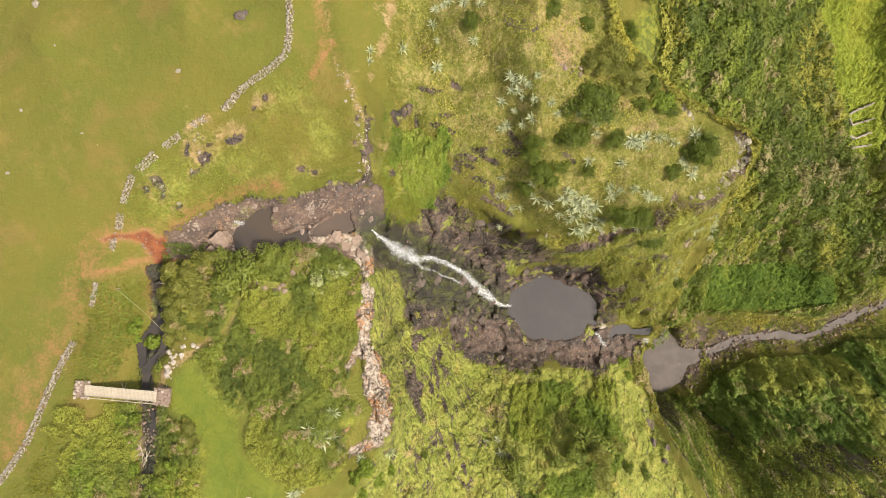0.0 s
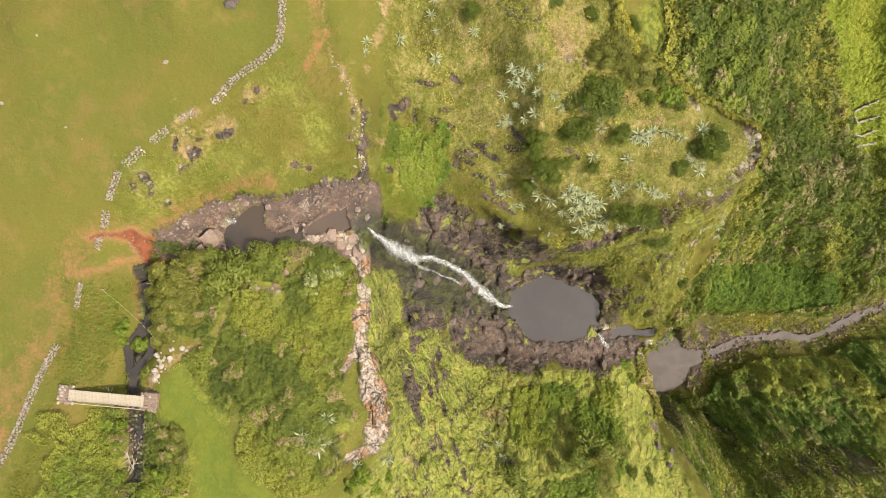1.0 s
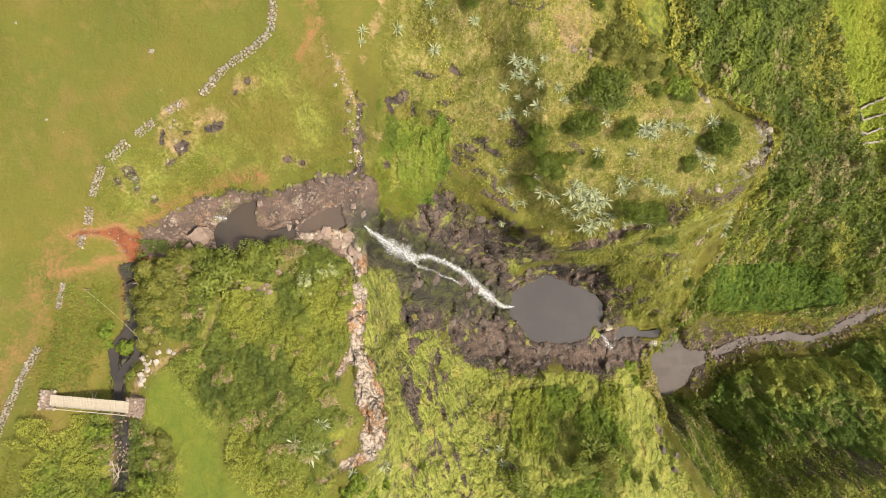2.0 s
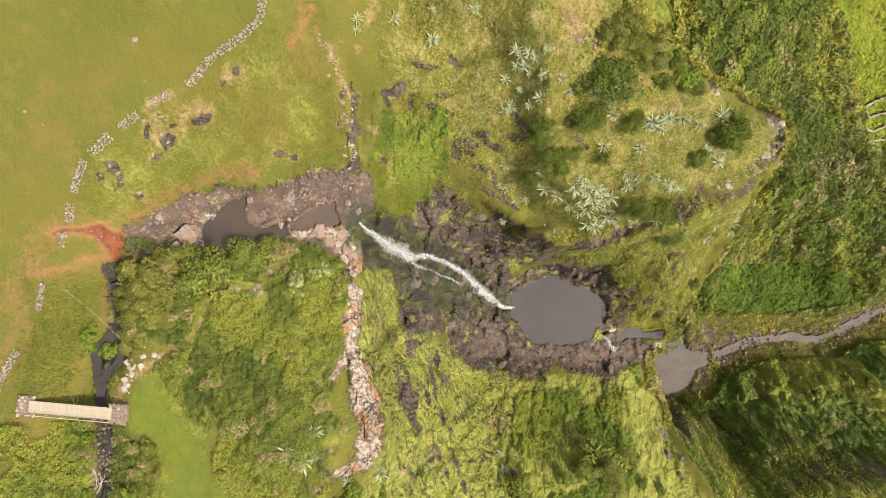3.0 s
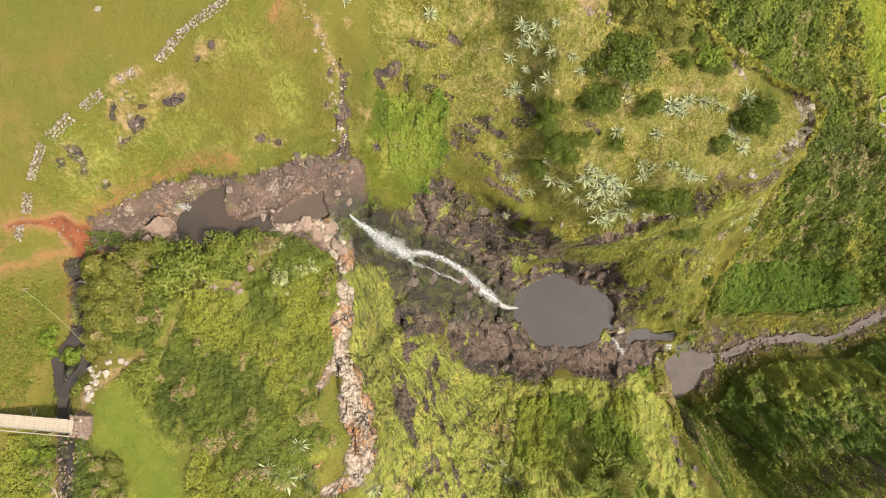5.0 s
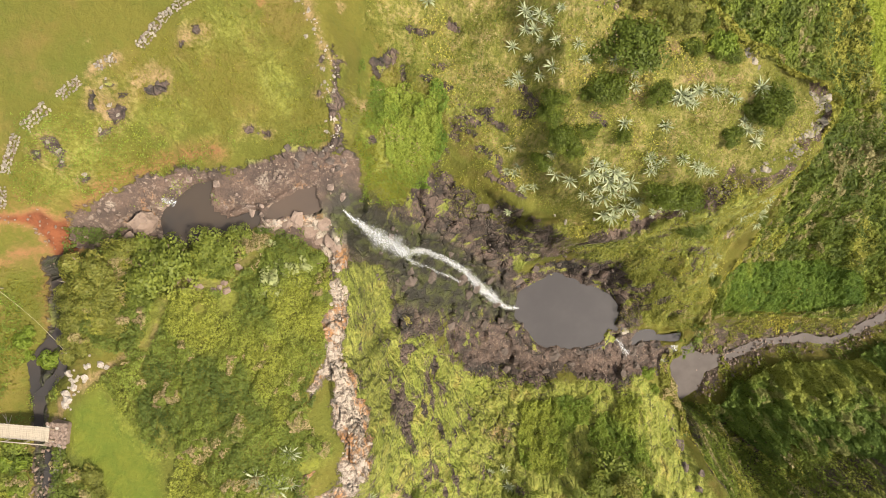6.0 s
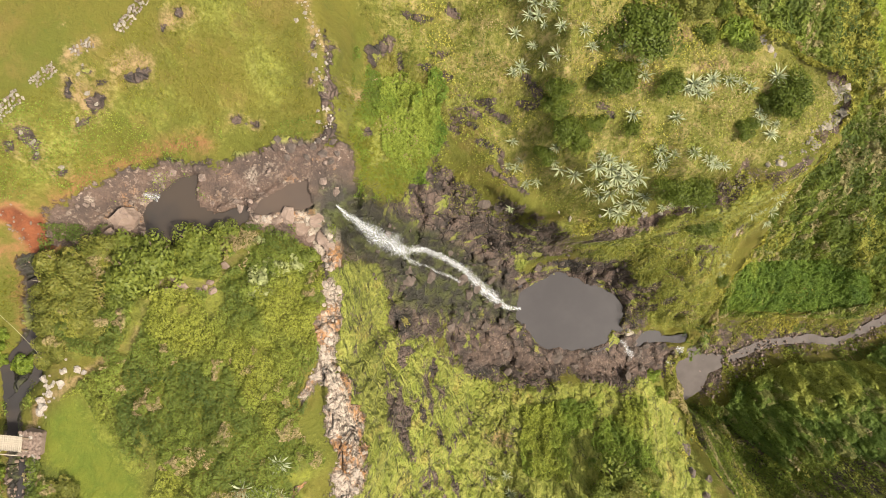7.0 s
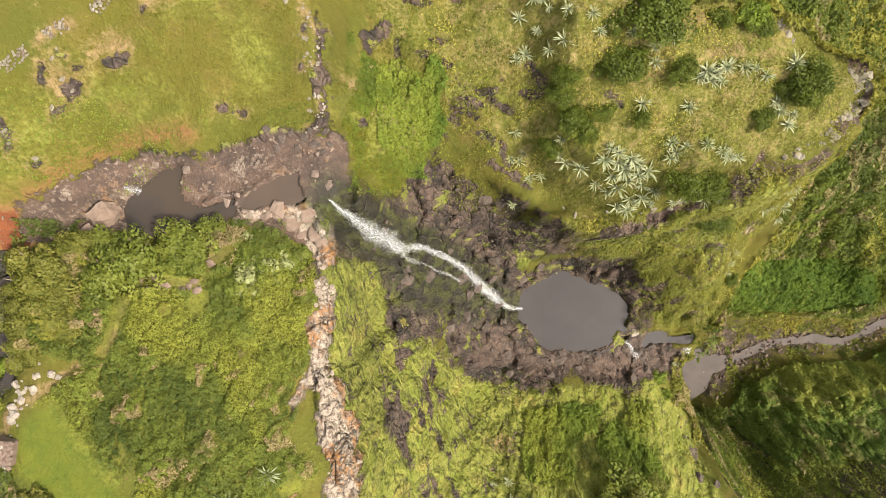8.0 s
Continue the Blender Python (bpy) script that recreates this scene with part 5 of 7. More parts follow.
BROOK_FOOT = [(-36.9, -18.6), (-36.2, -20.2), (-35.9, -21.8), (-36.3, -23.4)]
ribbon("water_brook_foot", [(x, y, float(height(x, y)) + 0.12) for x, y in BROOK_FOOT], 0.32, BROOK_WATER, "thin dark trickle of the brook between muddy banks")
RIVER = [(103.1, -43.9, -160.0), (108.5, -42.1, -160.6), (120.5, -37.6, -161.4), (139.0, -35.4, -162.8), (149.1, -37.3, -162.4), (157.0, -34.7, -164.0), (166.8, -30.0, -164.6), (173.3, -27.2, -165.0), (185.8, -22.3, -165.4)]
RIVER[0] = (*RIVER[0][:2], -159.84)
RIVER[1] = (*RIVER[1][:2], -160.2)
ribbon("water_river", [(x, y, z + 0.6) for x, y, z in RIVER + [(230.0, -20.0, -166.8), (330.0, -25.0, -179.0)]], 1.7, RIVER_WATER, "stony grey river on the valley floor", 0.4)


def sheet_mesh(name, course, wides, layer, seed):
    """A sheet of falling water along a course, bellied across; it carries its own place across, down and layer."""
    rng = np.random.default_rng(seed)
    pts = np.asarray(course, float)
    seg = np.concatenate([[0], np.cumsum(np.linalg.norm(np.diff(pts, axis=0), axis=1))])
    k, m = 40, 9
    s = np.linspace(0, seg[-1], k)
    mid = np.stack([np.interp(s, seg, pts[:, i]) for i in range(3)], -1)
    d = np.gradient(mid, axis=0)
    side = np.stack([-d[:, 1], d[:, 0], 0 * s], -1)
    side /= np.maximum(np.linalg.norm(side, axis=1, keepdims=True), 1e-6)
    w = np.interp(np.linspace(0, 1, k), np.linspace(0, 1, len(wides)), wides)
    sway = np.interp(s, np.linspace(0, seg[-1], 14), rng.normal(size=14)) * 0.14 * np.minimum(w, 1)
    mid = mid + side * sway[:, None]
    w = w * (1 + 0.10 * np.interp(s, np.linspace(0, seg[-1], 18), rng.normal(size=18)))
    c = np.linspace(-1, 1, m)
    grid = mid[:, None, :] + side[:, None, :] * (w[:, None] * c[None, :])[..., None]
    grid[..., 2] += 0.25 * (1 - c[None, :] ** 2) * w[:, None] + rng.normal(size=(k, m)) * 0.06
    at = np.arange(k * m).reshape(k, m)
    mesh = bpy.data.meshes.new(name)
    fill(mesh, grid.reshape(-1, 3), np.stack([at[:-1, :-1], at[:-1, 1:], at[1:, 1:], at[1:, :-1]], -1).reshape(-1, 4))
    flow = np.stack([np.broadcast_to((c + 1) / 2, (k, m)), np.broadcast_to(s[:, None] / 10, (k, m)), np.full((k, m), layer), np.ones((k, m))], -1)
    mesh.color_attributes.new("flow", "FLOAT_COLOR", "POINT").data.foreach_set("color", flow.astype(np.float32).ravel())
    mesh.polygons.foreach_set("use_smooth", np.ones(len(mesh.polygons), bool))
    return mesh


def build_waterfall():
    rng = np.random.default_rng(5)
    thing = tagged(new("waterfall"), "white waterfall leaping from a lip and sliding down dark rock", "waterfall")
    lip, foot = np.array([(-9.4, 2.5, 14.8)][0]), np.array([(-4.5, -2.0, -9.2)][0])
    lip[2] = 15.9
    t = np.linspace(0, 1, 20)[:, None]
    run = foot - lip
    for layer, lift, spread in ((0.0, 0.5, 1.0), (0.35, 0.9, 0.7), (0.7, 1.2, 1.35)):
        course = lip + run * np.concatenate([t, t, t ** 1.45], 1) + np.array([0, 0, lift])
        part("fall", sheet_mesh("fall", course, np.array([0.12, 0.5, 0.9, 1.2, 1.15, 0.7]) * spread, layer, 3), SPRAY, thing)

    def slide(name, course, wides, layer, lift):
        pts = np.array(course)
        fine = np.stack([np.interp(np.linspace(0, len(pts) - 1, 60), np.arange(len(pts)), pts[:, i]) for i in (0, 1)], -1)
        z = np.convolve(np.pad(height(fine[:, 0], fine[:, 1]), 3, mode="edge"), np.ones(7) / 7, "valid")
        z = np.maximum(z, height(fine[:, 0], fine[:, 1]) - 0.2)
        part(name, sheet_mesh(name, np.concatenate([fine, (z + lift)[:, None]], 1), wides, layer, 4), SPRAY, thing)

    upper = [(-5.3, -1.4), (-3.9, -1.9), (-2.0, -1.6), (0.1, -2.3), (2.4, -3.7), (4.9, -5.3), (5.9, -6.5), (7.5, -8.3), (10.4, -11.0), (12.8, -12.5), (15.4, -12.7)]
    slide("cascade", upper, [1.1, 0.9, 0.7, 0.8, 0.75, 0.9, 1.2, 1.5, 1.1, 0.3], 0.1, 0.6)
    slide("cascade", upper, [0.8, 0.7, 0.5, 0.6, 0.5, 0.6, 0.9, 1.1, 0.8, 0.25], 0.5, 0.9)
    slide("side_rill", [(-4.5, -2.4), (-3.6, -3.4), (-2.3, -3.8), (-0.2, -5.0), (1.8, -5.9), (3.6, -7.0)], [0.5, 0.4, 0.35, 0.3, 0.35], 0.8, 0.5)
    return thing


build_waterfall()


def rapid(course, wide, label):
    """A short chute of white water over stones."""
    pts = [(x, y, max(float(height(x, y)), z) + 0.3) for x, y, z in course]
    ob = part("rapid", sheet_mesh("rapid", pts, [wide * 0.6, wide, wide * 1.1], 0.0, len(course)), SPRAY)
    return tagged(ob, label, "rapid")


rapid([(34.2, -18.8, -43.0), (35.3, -19.9, -43.4), (36.0, -21.2, -43.8), (37.0, -22.0, -44.0)], 0.7, "white water spilling from the plunge pool")
rapid([(46.0, -20.5, -46.4), (47.0, -21.1, -47.0), (47.5, -21.8, -47.2)], 0.8, "white water at the brink of the lower fall")
rapid([(44.2, -23.4, -46.4), (45.0, -24.0, -46.8), (45.9, -24.7, -47.8)], 0.7, "white water at the brink of the lower fall")
rapid([(-27.4, 3.6, 16.6), (-26.9, 3.5, 16.4), (-26.2, 3.2, 16.2)], 0.4, "small white riffle running into the brown pool")
for spot in ([(126.5, -36.2, -161.8), (130.2, -35.6, -162.2), (133.1, -35.4, -162.4)], [(150.5, -36.9, -162.8), (154.6, -35.1, -163.8)], [(162.9, -30.9, -164.0), (169.2, -28.6, -164.6)]):
    rapid(spot, 0.8, "white riffle on the stony river")


# ---- stones, walls and the footbridge ----
STONES = [bpy.data.meshes.new("stone") for _ in range(10)]
for k, mesh in enumerate(STONES):
    bm = stone(k + 1, 22 if k < 6 else 13)
    bm.to_mesh(mesh)
    bm.free()


def shaped(mesh, material):
    """The same shape in another stone."""
    m = mesh.copy()
    m.materials.clear()
    m.materials.append(material)
    return m


KINDS = {m.name: [shaped(s, m) for s in STONES] for m in (BASALT, DARK_BASALT, PALE_STONE, PINK_STONE, CRAG_STONE, LICHEN_STONE)}


def rest(name, x, y, size, material, rng, label, category, group="", sunk=0.25, flat=1.0, sharp=False):
    """One stone lying on the ground."""
    ob = new(name, KINDS[material.name][rng.randrange(6, 10) if sharp else rng.randrange(6)])
    sx, sy, sz = size * rng.uniform(0.8, 1.3), size * rng.uniform(0.75, 1.15), size * rng.uniform(0.7, 1.1) * flat
    ob.matrix_basis = Matrix.LocRotScale((x, y, float(height(x, y)) + sz * (0.35 - sunk)), Euler((rng.uniform(-0.3, 0.3), rng.uniform(-0.3, 0.3), rng.uniform(0, 6.28))), (sx, sy, sz))
    return tagged(ob, label, category, group)


def boulders(spots, material, label, group, seed, sunk=0.25, flat=1.0, sharp=False):
    rng = random.Random(seed)
    for x, y, r in spots:
        rest("boulder", x, y, r * 2, material, rng, label, "boulder", group, sunk, flat, sharp)


def strewn(name, outline, count, low, high, material, label, seed, sunk=0.2):
    """Rubble that nobody could count: one object of small stones."""
    rng = np.random.default_rng(seed)
    xs, ys = [p[0] for p in outline], [p[1] for p in outline]
    x, y = rng.uniform(min(xs), max(xs), count * 6), rng.uniform(min(ys), max(ys), count * 6)
    keep = (inside(x, y, outline, 0.4) > 0.5) & (grainy(x, y, 3.0, seed) > rng.uniform(-0.6, 0.3, len(x)))
    x, y = x[keep][:count], y[keep][:count]
    z = height(x, y)
    shapes = []
    for m in STONES[6:]:
        co = np.zeros(len(m.vertices) * 3)
        m.vertices.foreach_get("co", co)
        tri = np.zeros(len(m.polygons) * 3, np.int32)
        m.polygons.foreach_get("vertices", tri)
        shapes.append((co.reshape(-1, 3), tri.reshape(-1, 3)))
    pts, tris, total = [], [], 0
    for k in range(len(x)):
        co, tri = shapes[k % len(shapes)]
        size = low + (high - low) * rng.random() ** 2
        turn = np.array(Euler(rng.uniform(-3.1, 3.1, 3)).to_matrix())
        pts.append((co * size * rng.uniform(0.7, 1.2, 3)) @ turn.T + np.array([x[k], y[k], z[k] + size * (0.3 - sunk)]))
        tris.append(tri + total)
        total += len(co)
    mesh = bpy.data.meshes.new(name)
    fill(mesh, np.concatenate(pts), np.concatenate(tris))
    return tagged(part(name, mesh, material), label, "rubble", kind="stuff")


def scatter(outline, count, low, high, material, label, group, seed, name="boulder", sunk=0.25):
    """Loose stones strewn over an area."""
    rng = random.Random(seed)
    xs, ys = [p[0] for p in outline], [p[1] for p in outline]
    done = 0
    for _ in range(count * 40):
        x, y = rng.uniform(min(xs), max(xs)), rng.uniform(min(ys), max(ys))
        if inside(np.array([x]), np.array([y]), outline, 0.01)[0] > 0.5:
            rest(name, x, y, low + (high - low) * rng.random() ** 2.2, material, rng, label, "boulder" if name == "boulder" else "stone", group, sunk)
            done += 1
            if done == count:
                break


boulders([(-24.0, 27.5, 0.95), (-23.4, 27.9, 0.5)], DARK_BASALT, "dark basalt boulder lying in short meadow grass", "meadow boulders", 2)
boulders([(-31.4, 21.1, 0.4), (-50.2, 16.5, 0.3), (-52.2, 9.1, 0.3), (-43.1, 13.8, 0.2), (-48.0, 28.9, 0.5), (-45.4, 23.8, 0.2), (-41.5, 12.5, 0.1)], CRAG_STONE, "weathered grey boulder lying in short meadow grass", "meadow boulders", 3)
boulders([(-29.0, 1.2, 1.7), (-30.2, -0.2, 0.7)], PINK_STONE, "big pinkish grey boulder at the head of the brown pool", "pool boulders", 4, 0.15)
boulders([(-30.4, 13.4, 0.3), (-30.3, 12.1, 0.4), (-29.9, 11.3, 0.3), (-31.6, 9.9, 0.4), (-29.9, 14.1, 0.2)], CRAG_STONE, "grey basalt outcrop stone in rough terrace grass", "terrace outcrops", 5, 0.3, 0.4)
boulders([(-35.6, 8.5, 0.3), (-34.8, 7.8, 0.4), (-34.8, 6.9, 0.3), (-33.5, 5.8, 0.3), (-36.3, 7.4, 0.2)], CRAG_STONE, "grey basalt outcrop stone in rough terrace grass", "terrace outcrops", 6, 0.3, 0.4)
boulders([(-26.6, 13.8, 0.3), (-25.9, 14.1, 0.4), (-21.7, 18.3, 0.2), (-17.5, 10.0, 0.2)], DARK_BASALT, "dark basalt outcrop stone in rough terrace grass", "terrace outcrops", 7, 0.3, 0.4)
boulders([(-14.7, 8.7, 0.6), (-13.6, 7.9, 0.7), (-12.7, 8.4, 0.5), (-11.5, 8.1, 0.5), (-10.7, 7.5, 0.6), (-9.6, 8.5, 0.5), (-10.0, 6.8, 0.5), (-12.2, 7.1, 0.4), (-9.3, 7.5, 0.4), (-14.0, 7.1, 0.4), (-10.9, 8.5, 0.4)], DARK_BASALT, "dark round basalt stone on the slab's edge", "slab stones", 8, 0.3, 0.7)
boulders([(-13.0, 0.8, 1.5), (-11.5, 1.2, 1.1), (-11.0, -0.2, 1.3), (-10.4, -1.3, 0.8), (-9.9, -2.8, 0.8), (-14.0, 1.6, 1.0), (-15.2, 1.3, 0.8), (-12.3, -0.5, 0.8), (-16.3, 1.0, 0.6)], PINK_STONE, "rounded pinkish rock at the waterfall's brink", "brink rocks", 9, 0.42, 0.4)
boulders([(-23.4, 5.3, 0.4), (-22.1, 5.2, 0.5), (-21.5, 2.8, 0.5), (-20.8, 0.5, 0.6), (-19.5, -0.1, 0.5), (-17.7, 0.8, 0.6), (-19.0, 2.9, 0.4), (-16.7, 3.8, 0.4), (-10.8, 4.9, 0.5), (-9.7, 3.9, 0.5), (-27.2, 3.1, 0.4), (-27.7, -0.2, 0.5), (-24.7, 5.6, 0.4), (-18.5, 2.5, 0.6), (-18.5, 1.5, 0.4)], BASALT, "brown basalt stone on the pool's edge", "pool stones", 41, 0.3, 0.6, True)
scatter(PALE_RIM, 90, 0.25, 1.0, LICHEN_STONE, "pale rim stone with orange lichen", "rim stones", 10, "rim_stone", 0.4)
strewn("slab_rubble", SLAB, 90, 0.2, 1.0, BASALT, "rough basalt rubble by the brown pool", 11)
strewn("rim_rubble", PALE_RIM, 120, 0.15, 0.6, LICHEN_STONE, "pale rubble with orange lichen along the rim", 25)
strewn("gorge_rubble", GORGE_ROCK, 350, 0.3, 1.2, DARK_BASALT, "dark wet rubble in the gorge", 26)
scatter(GORGE_ROCK, 45, 1.2, 3.0, DARK_BASALT, "dark wet basalt block in the gorge", "gorge blocks", 12, sunk=0.3)
scatter([(35.1, -17.0), (40.9, -20.6), (47.0, -21.1), (44.2, -25.2), (38.0, -25.5), (34.0, -23.5)], 12, 0.8, 2.0, DARK_BASALT, "brown boulder beside the outlet", "outlet boulders", 13, sunk=0.4)
boulders([(35.9, -17.3, 1.0)], PALE_STONE, "pale boulder at the pool's outlet", "outlet boulders", 14)
strewn("river_stones", [(96.0, -36.3), (110.3, -36.8), (127.6, -34.8), (156.0, -30.2), (182.3, -18.6), (183.5, -25.8), (155.6, -39.5), (126.7, -41.5), (107.2, -50.4), (97.5, -58.6)], 420, 0.4, 1.9, BASALT, "brown river stones on the muddy bank", 15)
scatter([(-34.0, -11.9), (-31.3, -10.7), (-28.8, -11.1), (-30.9, -12.8), (-32.9, -14.5), (-33.9, -17.3), (-34.5, -15.3)], 30, 0.3, 1.0, PALE_STONE, "pale stone on the brook's bank", "bank stones", 16, "bank_stone")
strewn("riffle_stones", [(102.7, -40.9), (120.1, -35.1), (131.0, -33.6), (131.2, -37.9), (120.1, -40.3), (104.5, -46.1)], 170, 0.4, 1.3, BASALT, "brown stones breaking the shallow river", 27, -0.8)
strewn("rapids_stones", [(131.2, -34.4), (149.6, -35.5), (169.1, -28.1), (185.1, -20.5), (186.0, -24.0), (168.7, -31.3), (148.7, -38.6), (131.3, -37.2)], 130, 0.4, 1.4, BASALT, "brown stones along the river's rapids", 28, -0.6)
strewn("brook_rubble", [(-38.4, -18.6), (-35.2, -18.8), (-35.4, -23.6), (-35.8, -26.5), (-38.2, -26.8), (-37.6, -23.0)], 130, 0.12, 0.6, PINK_STONE, "pale and brown stones along the muddy brook", 71)
strewn("ford_stones", FORD, 55, 0.15, 0.5, PINK_STONE, "reddish stones in the muddy ford", 17)
boulders([(-24.8, -4.5, 0.3), (-23.3, -4.9, 0.4), (-22.8, -5.0, 0.5), (-21.0, -5.1, 0.3), (-20.6, -4.6, 0.4), (-20.3, -5.4, 0.5), (-23.6, -4.3, 0.3), (-21.5, -5.3, 0.4), (-19.5, -3.1, 0.5), (-24.1, -5.2, 0.3)], PINK_STONE, "pale stone on the bare path among bushes", "plateau stones", 18, 0.25, 0.8, True)
boulders([(42.4, 15.4, 0.7), (43.2, 15.2, 0.8), (43.9, 14.8, 0.9), (44.4, 14.6, 0.6), (42.9, 14.5, 0.6), (41.9, 15.9, 0.5), (44.3, 13.2, 0.8), (43.8, 12.6, 0.9), (43.2, 12.0, 0.8), (43.6, 13.3, 0.5), (42.6, 11.6, 0.7), (42.1, 11.0, 0.6), (42.6, 12.6, 0.5), (41.3, 9.7, 0.7), (40.7, 9.0, 0.5), (37.6, 7.8, 0.7), (34.7, 6.0, 0.6), (33.4, 19.6, 0.8), (34.2, 18.8, 0.7), (34.7, 18.2, 0.6)], CRAG_STONE, "weathered grey crag block on the spur", "crag stones", 30, 0.45, 0.9, True)
scatter([(38.8, 9.4), (42.1, 12.6), (42.3, 16.5), (43.6, 15.5), (44.8, 13.2), (43.0, 11.0), (39.1, 8.0), (35.2, 5.3), (31.9, 4.3), (30.8, 5.3), (35.0, 6.8)], 45, 0.25, 1.0, CRAG_STONE, "weathered grey crag stone on the spur's brow", "crag stones", 19, "crag_stone", 0.35)
scatter([(14.9, 24.6), (18.6, 24.3), (18.4, 22.7), (15.4, 23.2)], 14, 0.4, 1.1, PINK_STONE, "pinkish stone on the dry spur", "crag stones", 20)
scatter([(6.3, 31.4), (8.4, 29.8), (12.8, 28.4), (13.7, 27.8), (9.9, 28.1), (7.0, 29.8)], 34, 0.3, 0.8, DARK_BASALT, "dark stone of a tumbled row on the hillside", "hillside stones", 22, "hillside_stone")
scatter([(-13.5, 26.5), (-12.9, 23.2), (-10.2, 17.8), (-9.6, 15.1), (-10.4, 10.4), (-10.1, 8.2), (-10.9, 8.9), (-10.9, 15.1), (-13.0, 20.5)], 34, 0.25, 0.7, CRAG_STONE, "pale stone along the terrace's edge", "edge stones", 23, "edge_stone", 0.5)


scatter([(43.5, -32.2), (47.3, -34.2), (48.8, -39.5), (49.1, -43.5), (50.8, -48.3), (49.0, -48.4), (46.1, -44.0), (45.3, -38.7)], 16, 0.6, 2.4, DARK_BASALT, "brown crag stone on the buttress edge", "crag stones", 31, "crag_stone", 0.4)
scatter([(24.7, 3.7), (31.8, 5.0), (34.4, 5.1), (32.0, 3.4), (26.5, 2.2), (16.7, 2.0), (14.0, 3.7), (19.9, 2.7)], 14, 0.5, 1.8, CRAG_STONE, "weathered crag stone on the spur's south brow", "crag stones", 32, "crag_stone", 0.4)


for k, c in enumerate(WORN_EDGES[1:3]):
    strewn("edge_rubble", [(x - 0.35, y) for x, y in c] + [(x + 0.3, y - 0.2) for x, y in c[::-1]], 70, 0.12, 0.42, PALE_STONE, "pale rubble along the terrace edge", 72 + k, 0.1)


def dry_wall(course, label, seed, wide=0.72, high=0.5, size=0.25):
    """A low wall of piled stones, each a part of its own."""
    rng = random.Random(seed)
    wall = tagged(new("dry_stone_wall"), label, "stone wall", "meadow walls")
    wall.location = (*course[0], float(height(*course[0])))
    corner = Vector(wall.location)
    count = 0
    for (ax, ay), (bx, by) in zip(course, course[1:]):
        span = math.hypot(bx - ax, by - ay)
        d, side = ((bx - ax) / span, (by - ay) / span), (-(by - ay) / span, (bx - ax) / span)
        for k in range(max(1, int(span / (size * 0.8)))):
            for row in (-1.4, -0.5, 0.5, 1.4):
                if count >= 298:
                    break
                s, o = (k + rng.random()) * size * 0.8, row * wide * 0.3 + rng.uniform(-0.1, 0.1)
                x, y = ax + d[0] * s + side[0] * o, ay + d[1] * s + side[1] * o
                ob = new("stone", KINDS[(PALE_STONE if rng.random() < 0.4 else CRAG_STONE if rng.random() < 0.7 else BASALT).name][rng.randrange(6, 10)])
                ob.parent = wall
                w = size * rng.uniform(0.8, 1.45)
                lift = 0.35 * high if abs(row) < 1 else 0.0
                ob.matrix_basis = Matrix.LocRotScale(Vector((x, y, float(height(x, y)) + w * 0.25 + lift)) - corner, Euler((rng.uniform(-0.5, 0.5), rng.uniform(-0.5, 0.5), rng.uniform(0, 6.28))), (w * 1.15, w * 0.95, w))
                count += 1
    return wall


dry_wall([(-18.3, 30.7), (-18.1, 28.1), (-18.3, 25.7), (-18.7, 23.4), (-20.6, 21.7)], "low wall of grey stones curving through the meadow", 1)
dry_wall([(-20.6, 21.7), (-23.4, 19.8), (-24.8, 18.8), (-25.7, 17.6), (-26.7, 16.8)], "low wall of grey stones curving through the meadow", 2)
dry_wall([(-28.7, 15.9), (-29.7, 15.3), (-30.5, 14.8)], "short remnant of a grey stone wall", 3)
dry_wall([(-31.8, 13.8), (-32.9, 13.1), (-33.9, 12.3)], "short remnant of a grey stone wall", 4)
dry_wall([(-34.8, 11.6), (-37.0, 9.5)], "thick pale stone wall bordering the meadow", 5, 0.95, 0.8)
dry_wall([(-37.7, 9.0), (-38.6, 7.1), (-39.2, 5.5)], "pale stone wall bordering the meadow", 6)
dry_wall([(-39.6, 4.4), (-40.0, 2.3)], "pale stone wall bordering the meadow", 7)
dry_wall([(-40.5, 1.2), (-41.1, -0.2)], "broken end of a pale stone wall", 8, 0.6, 0.4)
dry_wall([(-45.1, -11.3), (-46.7, -14.4), (-47.9, -17.2)], "straight pale stone wall beside the track", 9)
dry_wall([(-47.9, -17.2), (-49.1, -20.2), (-50.8, -24.0), (-53.4, -27.6), (-55.6, -30.3)], "straight pale stone wall beside the track", 10)
dry_wall([(-42.6, -4.1), (-42.9, -5.5), (-43.2, -7.2)], "tumbled pale stones of an old wall", 12, 0.5, 0.3)


